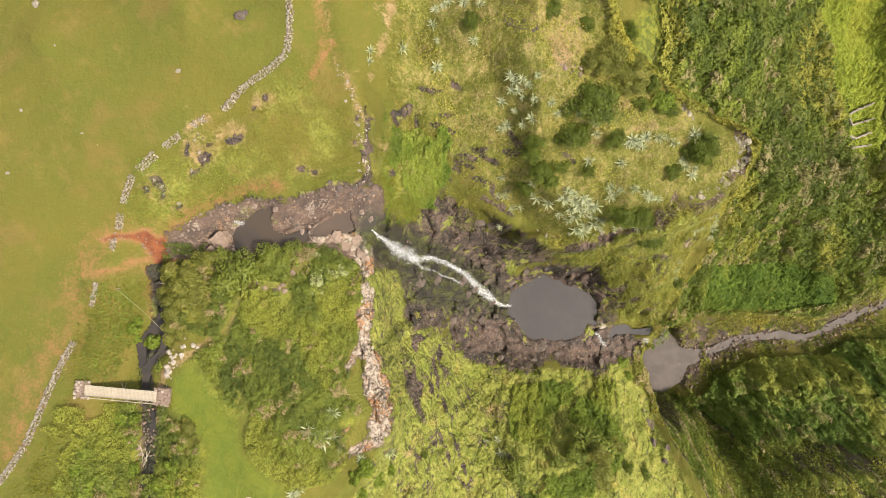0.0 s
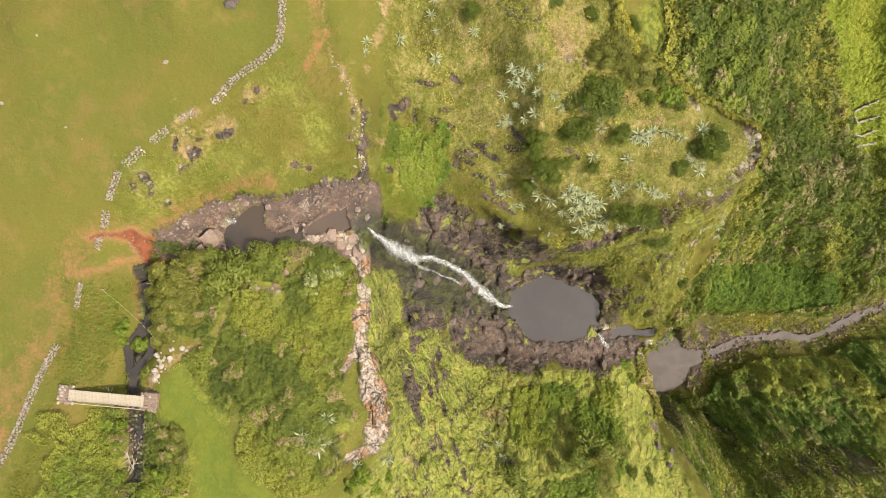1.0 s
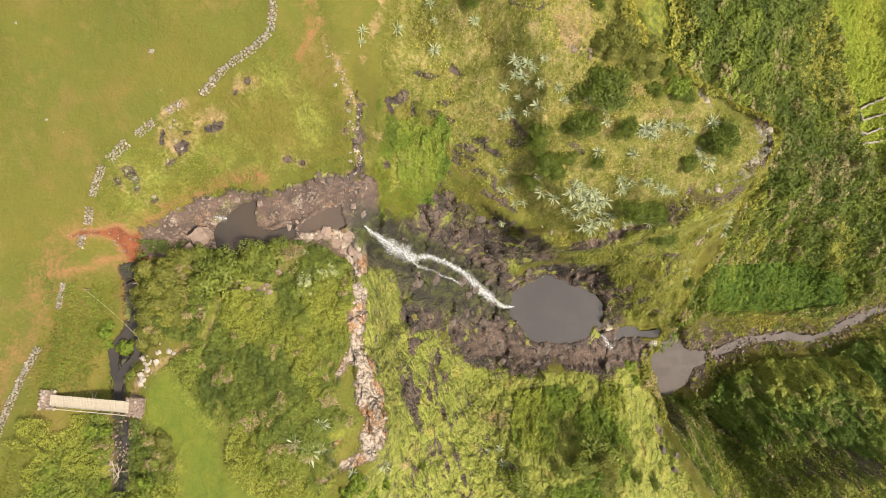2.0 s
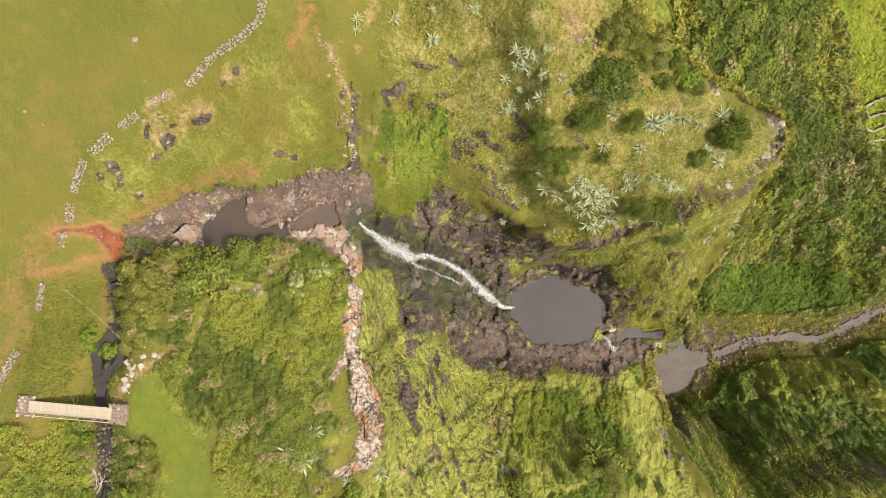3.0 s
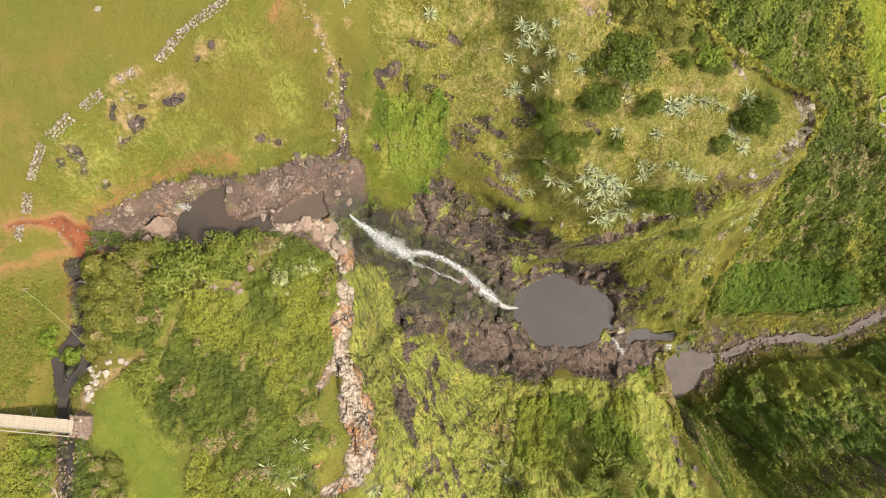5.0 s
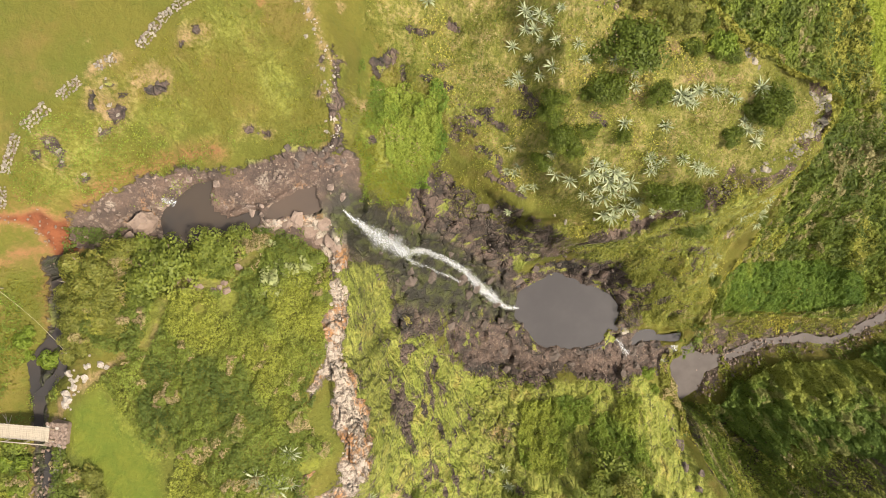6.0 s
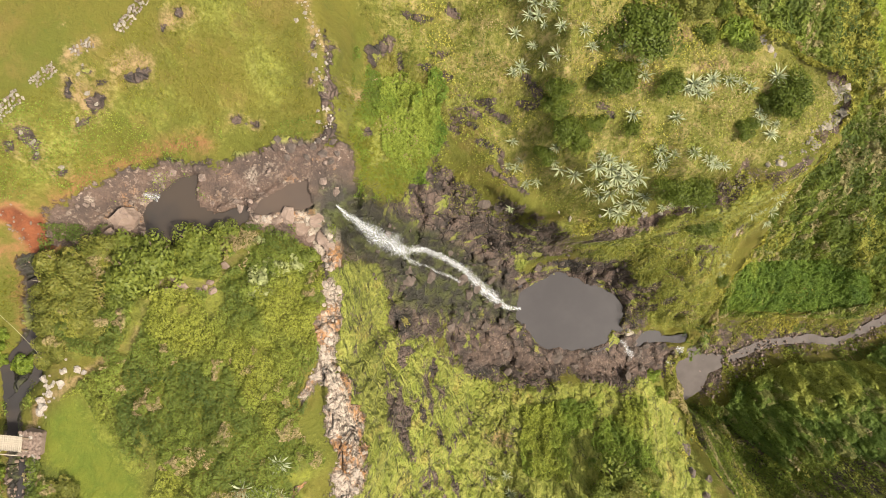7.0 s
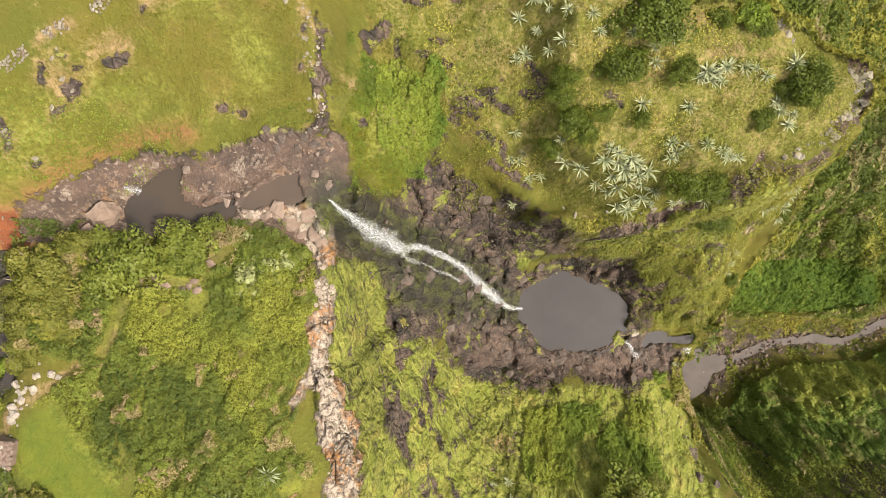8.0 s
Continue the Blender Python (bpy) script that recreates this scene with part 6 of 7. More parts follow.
def footbridge():
    a, b = Vector([(-43.4, -17.1, 22.6)][0]), Vector([(-34.6, -17.9, 22.2)][0])
    z = 23.2
    a.z = b.z = z
    long = (b - a).length
    turn = math.atan2(b.y - a.y, b.x - a.x)
    bridge = tagged(new("footbridge"), "narrow wooden plank footbridge over the brook", "footbridge")
    bridge.matrix_basis = pose(a.x, a.y, z, 0, 0, math.degrees(turn))
    plank = None
    rng = random.Random(2)
    for k in range(int(long / 0.165)):
        if plank is None:
            plank = part("plank", box(0.15, 1.3, 0.05, 0.008), GREY_WOOD, bridge).data
            ob = bridge.children[0]
        else:
            ob = new("plank", plank)
            ob.parent = bridge
        ob.matrix_basis = Matrix.LocRotScale((0.08 + k * 0.165, rng.uniform(-0.02, 0.02), 0.2 + rng.uniform(-0.006, 0.006)), Euler((0, 0, rng.uniform(-0.012, 0.012))), None)
    for y in (-0.5, 0.5):
        part("beam", box(long + 0.8, 0.14, 0.26, 0.01, (long / 2, y, 0.03)), BARK, bridge)
    for y in (-0.72,):
        rail = part("handrail", box(long, 0.09, 0.07, 0.01, (long / 2, y, 0.85)), GREY_WOOD, bridge)
        for k in range(6):
            part("post", box(0.09, 0.09, 0.95, 0.008, (0.2 + k * (long - 0.4) / 5, y, 0.42)), GREY_WOOD, rail)
    for k, (p, s) in enumerate(((a, -1), (b, 1))):
        pad = tagged(new("bridge_abutment"), "pad of pinkish mortared stones at the footbridge's end", "abutment", "bridge abutments")
        pad.matrix_basis = pose(p.x + s * 0.45 * math.cos(turn), p.y + s * 0.45 * math.sin(turn), z, 0, 0, math.degrees(turn))
        core = part("core", box(1.7, 2.0, 3.0, 0.12, (0, 0, -1.5)), PINK_STONE, pad)
        for i in range(5):
            for j in range(6):
                ob = new("stone", KINDS["pink_stone" if rng.random() < 0.6 else "pale_stone"][rng.randrange(6, 10)])
                ob.parent = pad
                ob.matrix_basis = Matrix.LocRotScale((-0.8 + i * 0.4 + rng.uniform(-0.08, 0.08), -0.95 + j * 0.38 + rng.uniform(-0.08, 0.08), 0.03), Euler((rng.uniform(-0.2, 0.2), rng.uniform(-0.2, 0.2), rng.uniform(0, 6.28))), (0.5, 0.45, 0.34))
    return bridge


footbridge()
dry_wall([(-34.3, -19.0), (-34.8, -21.2), (-35.3, -23.7)], "pale stone retaining wall along the brook", 13, 0.5, 0.5)


def rope():
    a, b = Vector([(-40.2, -4.9, 21.0)][0]) + Vector((0, 0, 1.2)), Vector([(-33.8, -10.8, 21.2)][0]) + Vector((0, 0, 1.0))
    path = [a.lerp(b, k / 10) - Vector((0, 0, 0.5 * math.sin(math.pi * k / 10))) for k in range(11)]
    thing = tagged(new("stream_rope"), "thin pale rope strung across the brook", "rope")
    part("cord", tube(path, [0.014] * 11, 5), ROPE, thing)
    for p in (a, b):
        part("stake", tube([p - Vector((0, 0, 1.5)), p + Vector((0, 0, 0.1))], [0.05, 0.045], 6), GREY_WOOD, thing)


rope()


def terrace_wall(course, label, seed):
    """A far, low field wall with a ragged top."""
    rng = random.Random(seed)
    bm = bmesh.new()
    for (ax, ay), (bx, by) in zip(course, course[1:]):
        steps = max(2, int(math.hypot(bx - ax, by - ay) / 0.7))
        for k in range(steps):
            x, y = ax + (bx - ax) * (k + 0.5) / steps, ay + (by - ay) * (k + 0.5) / steps
            x, y = x + rng.uniform(-0.1, 0.1), y + rng.uniform(-0.1, 0.1)
            m = Matrix.LocRotScale((x, y, float(height(x, y)) + 0.8), Euler((rng.uniform(-0.06, 0.06), rng.uniform(-0.06, 0.06), math.atan2(by - ay, bx - ax))), (0.95, rng.uniform(0.35, 0.5), rng.uniform(3.8, 4.15)))
            bmesh.ops.create_cube(bm, size=1.0, matrix=m)
    return tagged(part("terrace_wall", bm, CRAG_STONE), label, "stone wall", "terrace walls")


for k, course in enumerate(([(135.7, 44.8), (146.1, 49.5)], [(136.7, 44.4), (138.7, 41.9), (148.8, 45.1)], [(138.7, 38.2), (143.0, 38.3), (148.9, 40.6)], [(138.0, 34.3), (149.1, 36.3)])):
    terrace_wall(course, "pale stone wall holding a green field terrace", k)


# ---- plants ----
def agave_leaf():
    """A thick tapered blade, hollowed along its middle and curving over."""
    bm, rows = bmesh.new(), []
    for k in range(6):
        t = k / 5
        w = 0.05 * (0.75 + 0.6 * math.sin(t * 2.2)) * (1 - t ** 3) + 0.004
        x, z = t * 1.0, 0.10 * math.sin(t * 2.6) - 0.10 * t * t
        rows.append([bm.verts.new((x, -w, z + 0.035 * (1 - t))), bm.verts.new((x, 0, z - 0.01)), bm.verts.new((x, w, z + 0.035 * (1 - t))), bm.verts.new((x, 0, z - 0.05 * (1 - t) - 0.012))])
    for a, b in zip(rows, rows[1:]):
        for i in range(4):
            bm.faces.new((a[i], b[i], b[(i + 1) % 4], a[(i + 1) % 4]))
    mesh = bpy.data.meshes.new("leaf")
    bmesh.ops.recalc_face_normals(bm, faces=list(bm.faces))
    bm.to_mesh(mesh)
    bm.free()
    mesh.materials.append(AGAVE_LEAF)
    return mesh


AGAVE_BLADE = agave_leaf()


def agave(seed):
    rng = random.Random(seed)
    plant = new("agave")
    core = stone(seed + 40, 12, 0.9)
    bmesh.ops.scale(core, vec=(0.28, 0.28, 0.4), verts=list(core.verts))
    part("stem", core, AGAVE_LEAF, plant)
    count = rng.randrange(19, 26)
    for k in range(count):
        ob = new("leaf", AGAVE_BLADE)
        ob.parent = plant
        lift = 8 + 62 * (k / count) ** 1.3
        s = rng.uniform(0.8, 1.15) * (1.0 if lift < 55 else 0.75)
        ob.matrix_basis = pose(0, 0, 0.08, 0, -lift + rng.uniform(-8, 8), k * 137.5 + rng.uniform(-14, 14)) @ Matrix.Diagonal((s, s, s, 1))
    return plant


AGAVES = [agave(k) for k in range(5)]
AGAVE_USED = set()


def agaves(spots, label, group, seed, low=0.85, high=1.3):
    rng = random.Random(seed)
    for x, y in spots:
        k = rng.randrange(5)
        m = Matrix.LocRotScale((x, y, float(height(x, y)) + 0.05), Euler((rng.uniform(-0.15, 0.15), rng.uniform(-0.15, 0.15), rng.uniform(0, 6.28))), [rng.uniform(low, high) * 0.92] * 3)
        if k in AGAVE_USED:
            ob = copy_thing(AGAVES[k], m)
        else:
            AGAVE_USED.add(k)
            ob = AGAVES[k]
            ob.matrix_basis = m
        tagged(ob, label, "agave", group)


agaves([(-1.1, 31.7), (0.8, 32.8), (-1.4, 29.9), (-0.8, 28.2), (-5.5, 27.0), (-0.9, 25.0), (4.1, 27.8), (4.8, 32.2), (2.7, 32.6), (-9.3, 25.2), (-9.4, 23.9), (0.1, 32.3)], "silvery green agave rosette on the grassy hillside", "hillside agaves", 1)
agaves([(9.3, 23.4), (10.3, 21.7), (9.4, 21.9), (12.6, 23.0), (12.4, 20.2), (8.3, 20.7), (15.5, 18.4), (8.2, 17.2), (9.1, 17.7), (11.2, 17.4), (10.7, 22.9), (11.5, 22.2), (9.8, 22.7), (14.6, 19.7)], "pale agave rosette among dry grass", "spur agaves", 2)
agaves([(20.9, 17.1), (21.2, 15.9), (22.6, 17.9), (20.7, 12.5), (25.3, 12.1), (25.7, 14.7), (26.3, 15.2), (27.9, 14.4), (28.1, 15.5), (27.0, 14.4), (34.9, 15.9), (33.9, 12.6), (34.5, 11.7), (36.1, 11.5), (35.7, 10.6), (27.3, 15.0), (29.9, 15.4)], "pale agave rosette on the rocky spur", "spur agaves", 3)
agaves([(18.4, 8.6), (18.0, 7.6), (19.5, 7.3), (20.7, 7.6), (22.2, 6.2), (19.5, 6.1), (21.3, 5.6), (22.9, 6.5), (24.5, 4.5), (23.5, 3.9), (22.4, 3.7), (19.7, 4.6), (18.2, 5.5), (21.2, 3.0), (22.4, 2.7), (19.1, 8.1), (20.5, 6.6), (21.5, 7.1), (20.5, 5.0), (23.0, 5.1)], "silvery agave in a dense clump on the spur", "agave clump", 4, 1.1, 1.6)
agaves([(16.1, 7.0), (14.5, 7.7), (13.8, 8.5), (11.3, 6.6), (9.8, 8.4), (8.8, 11.0), (8.8, 8.8), (25.0, 8.0), (25.6, 8.5), (24.3, 9.0), (30.0, 7.5), (31.2, 7.4), (29.3, 7.9), (24.7, 3.3), (27.9, 3.6), (24.6, 7.6)], "pale agave rosette along the spur's edge", "spur agaves", 5)
agaves([(10.9, 20.8), (31.0, 15.4), (32.2, 14.8), (10.3, 9.2), (12.6, 6.9), (13.5, 9.8), (27.6, 8.6), (46.6, 5.6), (48.2, -2.7), (29.9, 3.4), (26.9, 3.3), (10.1, 19.3), (18.6, 18.4), (12.2, 17.8), (9.7, 3.8)], "silvery agave rosette on the spur", "spur agaves", 8, 0.75, 1.15)
agaves([(49.7, 5.3), (51.1, 3.9), (48.0, 6.1), (46.8, 3.6), (47.7, 4.1), (52.5, 2.5), (50.9, 4.5), (47.8, -4.3), (49.2, -5.9)], "pale agave clinging to the cliff's nose", "cliff agaves", 6)
agaves([(-14.0, -20.6), (-14.5, -23.0), (-15.5, -22.9), (-15.0, -23.6), (-16.7, -22.3), (-13.8, -23.4), (-10.5, -27.0), (-7.5, -28.6), (-17.6, -29.5), (-18.3, -29.9), (8.1, -36.3), (10.3, -36.3), (10.7, -38.1), (-15.9, -23.3)], "large pale agave near the plateau's rim", "rim agaves", 7, 1.0, 1.5)


def shrub(seed, material, name="shrub", leaf=0.26, count=900, tall=0.75, lump=11):
    """A bush about 2 m across: short limbs, and a crown of many small leaves in uneven clumps."""
    rng = np.random.default_rng(seed)
    plant = new(name)
    limbs = bmesh.new()
    for k in range(5):
        a = math.tau * k / 5 + rng.random()
        reach = 0.45 + 0.3 * rng.random()
        piece = tube([(0, 0, -0.6), (0.12 * math.cos(a), 0.12 * math.sin(a), 0.15), (reach * math.cos(a), reach * math.sin(a), 0.3 + 0.4 * tall * rng.random())], [0.07, 0.05, 0.02], 5)
        m = bpy.data.meshes.new("limb")
        piece.to_mesh(m)
        piece.free()
        limbs.from_mesh(m)
        bpy.data.meshes.remove(m)
    part("trunk", limbs, BARK, plant)
    a, r = rng.uniform(0, math.tau, lump), np.sqrt(rng.random(lump)) * 0.72
    spots = np.stack([r * np.cos(a), r * np.sin(a), tall * (0.75 - 0.6 * r * r) * rng.uniform(0.75, 1.15, lump)], -1)
    at, face = lumps(rng, spots, rng.uniform(0.26, 0.46, lump), count // lump, 0.8)
    part("crown", leaf_mesh("crown", at, face, leaf, rng), material, plant)
    return plant


PLANTS = {}


def plants(kind, spots, label, category, group, seed, tall=1.0):
    """Copies of a bush, each of its own size and turn, sitting on the ground."""
    rng = random.Random(seed)
    for x, y, r in spots:
        r *= 0.64
        source = PLANTS[kind][rng.randrange(len(PLANTS[kind]))]
        m = Matrix.LocRotScale((x, y, float(height(x, y)) - 0.05 * r), Euler((rng.uniform(-0.1, 0.1), rng.uniform(-0.1, 0.1), rng.uniform(0, 6.28))), (r * rng.uniform(0.9, 1.15), r * rng.uniform(0.9, 1.15), r * tall * rng.uniform(0.8, 1.1)))
        if source.get("label"):
            ob = copy_thing(source, m)
        else:
            ob = source
            ob.matrix_basis = m
        tagged(ob, label, category, group)


PLANTS["dark"] = [shrub(k, DARK_LEAF, "shrub", 0.085, 5600, 0.75, 26) for k in (1, 2, 3)]
PLANTS["olive"] = [shrub(k, OLIVE_LEAF, "shrub", 0.095, 4600, 0.7, 20) for k in (4, 5)]
PLANTS["scrub"] = [shrub(k, SCRUB_LEAF, "bush", 0.12, 3200, 0.7, 16) for k in (6, 7, 8)]
PLANTS["bright"] = [shrub(k, BRIGHT_LEAF, "bush", 0.16, 2000, 0.7, 15) for k in (9, 10)]
PLANTS["grey"] = [shrub(k, GREY_LEAF, "bush", 0.26, 620, 0.6, 12) for k in (11, 12)]

plants("dark", [(3.8, 29.6, 2.2), (12.9, 15.0, 2.5), (12.6, 13.5, 1.9), (14.3, 11.1, 2.5), (15.6, 9.9, 1.6), (20.5, 19.8, 3.1), (19.4, 21.2, 2.0), (18.5, 15.9, 2.3), (16.8, 19.0, 1.4), (23.7, 15.1, 1.6), (36.3, 14.2, 3.1), (35.0, 13.4, 1.9), (32.8, 11.0, 1.7), (20.8, 11.2, 1.1), (17.0, 11.9, 1.6), (26.9, 5.2, 2.4), (28.5, 5.3, 2.9), (30.6, 4.9, 2.3), (12.8, 9.5, 1.9), (27.0, 19.8, 1.4), (16.2, 15.4, 1.2)], "dense dark green shrub on the spur", "shrub", "spur shrubs", 1)
plants("dark", [(35.7, 2.0, 2.5), (34.1, 1.6, 1.7), (29.9, 19.9, 2.0), (31.1, 19.3, 1.4), (19.4, 30.0, 1.2), (13.9, 30.8, 1.6), (28.6, 22.3, 1.4), (44.3, 51.8, 2.4), (37.1, -44.1, 1.5), (41.8, -46.8, 1.3), (-3.1, -33.6, 0.8), (52.4, 3.4, 1.5), (50.2, -7.1, 1.4)], "dark green shrub clinging to the steep slope", "shrub", "slope shrubs", 2)
plants("scrub", [(25.1, -39.6, 3.9), (21.3, -40.1, 2.7), (13.2, -40.7, 2.1), (28.0, -38.9, 2.9)], "green spreading bush on the gorge slope", "bush", "slope bushes", 12)
plants("olive", [(22.1, 24.6, 2.7), (24.1, 23.7, 2.5), (20.2, 24.6, 2.0), (25.9, 22.4, 1.9), (22.7, 25.9, 2.2), (29.6, -40.8, 2.9), (34.6, -40.1, 2.2), (29.6, -43.9, 2.3), (26.4, 25.6, 1.2)], "wide olive green tree crown on the slope", "tree", "slope trees", 3)
plants("olive", [(-32.4, -3.5, 2.6), (-31.1, -5.6, 2.4), (-32.7, -7.7, 2.1), (-33.3, -10.1, 1.5), (-34.5, -5.6, 1.4), (-30.0, -2.1, 2.2), (-30.2, -8.4, 1.5), (-31.3, -22.0, 1.5), (-31.0, -23.7, 1.4)], "olive brown thicket leaning over the brook", "bush", "brook bushes", 4)
plants("scrub", [(-28.0, -2.1, 2.0), (-27.3, -4.2, 1.7), (-25.3, -2.7, 1.9), (-22.4, -1.3, 1.6), (-23.3, 0.1, 0.9), (-19.6, -0.7, 1.5), (-20.9, -2.1, 1.5), (-28.0, -7.0, 1.4), (-13.1, -2.9, 1.4), (-11.9, -5.9, 1.2)], "leafy green bush on the plateau by the pool", "bush", "plateau bushes", 5)
plants("bright", [(-43.8, -24.8, 1.5), (-44.5, -26.9, 1.8), (-42.9, -28.3, 1.7), (-43.9, -29.7, 1.7), (-32.7, -26.8, 2.1), (-34.3, -29.1, 1.8), (-30.9, -28.1, 1.8), (-32.0, -30.3, 1.8), (-38.8, -23.7, 1.4), (-39.9, -21.0, 1.3), (-38.4, -21.1, 1.3), (-36.5, -11.7, 1.6), (-38.6, -9.9, 1.3), (-38.4, -11.3, 1.0), (-38.1, -27.2, 1.3), (-40.4, -25.1, 1.1), (-38.2, -9.0, 0.9)], "bright leafy bush by the brook", "bush", "brook bushes", 6)
plants("bright", [(30.0, 20.2, 2.2)], "bright green rounded bush on the spur", "bush", "spur shrubs", 13)
plants("bright", [(-9.8, -28.1, 1.9), (-11.2, -29.3, 1.7), (-9.2, -32.9, 2.1), (-11.2, -33.3, 1.9), (-7.7, -32.1, 1.6), (40.8, -25.7, 2.3), (42.0, -28.9, 1.8)], "bright green bush below the rim", "bush", "slope bushes", 7)
plants("grey", [(-14.9, -3.2, 2.2), (-16.5, -4.5, 1.8), (-13.5, -3.1, 1.7), (-15.9, -5.7, 1.3), (-16.5, -0.8, 0.7), (-14.0, -4.4, 1.0), (-41.0, -29.1, 1.0), (-40.7, -30.6, 0.8)], "grey green bush with long pale leaves", "bush", "grey bushes", 8)
for group in PLANTS.values():
    for source in group:
        if not source.get("label"):
            for o in (*source.children, source):
                bpy.data.objects.remove(o)


def canopy(name, outline, material, count, bumps, leaf, seed, label, category="scrub", avoid=(), level=(-200, 60), patchy=0.0, gaps=0.0, hang=0.0, lean=0.45, broad=9.0, rise=0.0):
    """Close growth that nobody could count: leaves on a coat of uneven domes, of the sizes and heights given, over the ground."""
    rng = np.random.default_rng(seed)
    xs, ys = [p[0] for p in outline], [p[1] for p in outline]
    n = int(count * 1.9 * (max(xs) - min(xs)) * (max(ys) - min(ys)) / max(1.0, abs(sum(a * d - b * c for (a, b), (c, d) in zip(outline, outline[1:] + outline[:1])) / 2)))
    x, y = rng.uniform(min(xs), max(xs), n), rng.uniform(min(ys), max(ys), n)
    soft = max(0.8, leaf * 5)
    keep = inside(x, y, outline, soft) + grainy(x, y, soft * 2.5, seed + 6) * 0.7 + grainy(x, y, 5.0, seed + 5) * patchy > rng.uniform(0.4, 0.6, n)
    for other in avoid:
        keep &= inside(x, y, other, 0.6) < 0.45
    for course in WORN_EDGES:
        keep &= along(x, y, course, 0.5, 0.4) < 0.5
    x, y = x[keep], y[keep]
    z = height(x, y)
    keep = (z > level[0]) & (z < level[1])
    x, y = x[keep], y[keep]

    def coat(x, y):
        h, first, tone = 0.0, None, 0.0
        for k, (size, tall) in enumerate(bumps):
            d, _, which = cells(x + grainy(x, y, size * 0.7, seed + k, 2) * size * 0.45, y + grainy(x, y, size * 0.7, seed + k + 7, 2) * size * 0.45, size, seed * 3 + 10 * k)
            h = h + tall * (0.35 + 0.9 * which) * np.clip(1 - d * d * 1.5, 0, 1)
            first = d if first is None else first
            tone = tone + which * (0.7 if k == 0 else 0.3)
        return h, first, tone

    h, d, tone = coat(x, y)
    keep = (d < 1.15 - gaps + rng.random(len(x)) * 0.25)
    x, y, h, tone = [v[keep][:count] for v in (x, y, h, tone)]
    e, n = leaf * 0.6, len(x)
    z = height(x, y) + h
    slope = np.stack([(height(x + e, y) + coat(x + e, y)[0] - z) / e, (height(x, y + e) + coat(x, y + e)[0] - z) / e], -1)
    face = np.concatenate([-slope, np.ones((n, 1))], 1)
    face /= np.linalg.norm(face, axis=1, keepdims=True)
    face += rng.normal(size=(n, 3)) * lean
    face /= np.linalg.norm(face, axis=1, keepdims=True)
    u = np.cross(face, rng.normal(size=(n, 3)))
    u /= np.maximum(np.linalg.norm(u, axis=1, keepdims=True), 1e-6)
    if hang:  # blades that droop down the slope
        steepest = np.concatenate([-slope, -np.sum(slope * slope, 1, keepdims=True)], 1)
        u = u * (1 - hang) + hang * steepest / np.maximum(np.linalg.norm(steepest, axis=1, keepdims=True), 0.3)
        u /= np.maximum(np.linalg.norm(u, axis=1, keepdims=True), 1e-6)
    w = np.cross(face, u)
    w /= np.maximum(np.linalg.norm(w, axis=1, keepdims=True), 1e-6)
    size = leaf * rng.uniform(0.6, 1.4, (n, 1))
    at = np.stack([x, y, z + rise + leaf * rng.uniform(-0.5, 0.3, n)], -1)
    wide = 0.42 - 0.22 * hang
    pts = np.stack([at - u * size * 0.45 - w * size * wide, at - u * size * 0.45 + w * size * wide, at + u * size * (0.65 + 0.4 * hang)], 1)
    mesh = bpy.data.meshes.new(name)
    fill(mesh, pts.reshape(-1, 3), np.arange(n * 3).reshape(n, 3))
    tint = np.stack([np.clip(tone + 0.25 * grainy(x, y, broad * 0.6, seed + 3), 0, 1), np.clip(0.5 + 0.75 * grainy(x + 0.3 * y, y * 0.6, broad, seed + 4), 0, 1), rng.random(n), np.ones(n)], -1)
    mesh.color_attributes.new("tint", "FLOAT_COLOR", "POINT").data.foreach_set("color", np.repeat(tint, 3, 0).astype(np.float32).ravel())
    return tagged(part(name, mesh, material), label, category, kind="stuff")


VALLEY = [(46, 95), (120, 105), (172, 90), (178, -28), (150, -82), (60, -95), (52, -40), (52, -15), (60, 20)]
NORTH_FLANK = [(24, 62), (22, 40), (22, 29), (31, 22), (41, 17), (46, 11), (54, 3), (60, 20), (50, 34), (38, 62)]
SHADY = [(98.3, -61.5), (116.5, -45.8), (143.8, -39.5), (180.2, -36.6), (187.6, -40.2), (168.0, -72.1), (143.6, -70.0), (109.6, -68.1)]
THICKET = [(91.7, -5.8), (130.1, -5.2), (156.9, -13.3), (160.3, -20.5), (125.6, -25.5), (97.3, -22.9)]
BROOK_MUD = [(-38.0, -18.4), (-34.9, -18.8), (-35.3, -24.0), (-35.5, -27.5), (-38.6, -27.6), (-38.3, -24.5), (-37.0, -22.5)]
BUTTRESS = [(44, -22), (58, -24), (62, -45), (70, -58), (88, -92), (78, -95), (60, -62), (50, -45)]
CLEAR = (RIVER_SHORE, SHADY, SOUTH_HEAD, CROP, THICKET)

canopy("valley_scrub", VALLEY, VALLEY_GROWTH, 230000, ((4.6, 3.4), (1.7, 1.3)), 0.62, 51, "dense green scrub on the valley sides", "woods", CLEAR, (-158, -45), broad=16.0, gaps=0.3, lean=0.3)
canopy("valley_trees", VALLEY, TREE_GROWTH, 60000, ((7.0, 5.5), (1.9, 1.2)), 0.62, 52, "larger dark treetops among the valley scrub", "woods", CLEAR, (-158, -45), patchy=2.4, gaps=0.55, broad=16.0, lean=0.3)
canopy("shady_woods", SHADY, SHADE_GROWTH, 90000, ((4.6, 3.2), (1.7, 1.2)), 0.66, 56, "deep green woods on the shaded valley side", "woods", (RIVER_SHORE,), (-160, -45), hang=0.5, broad=14.0, gaps=0.3, lean=0.3)
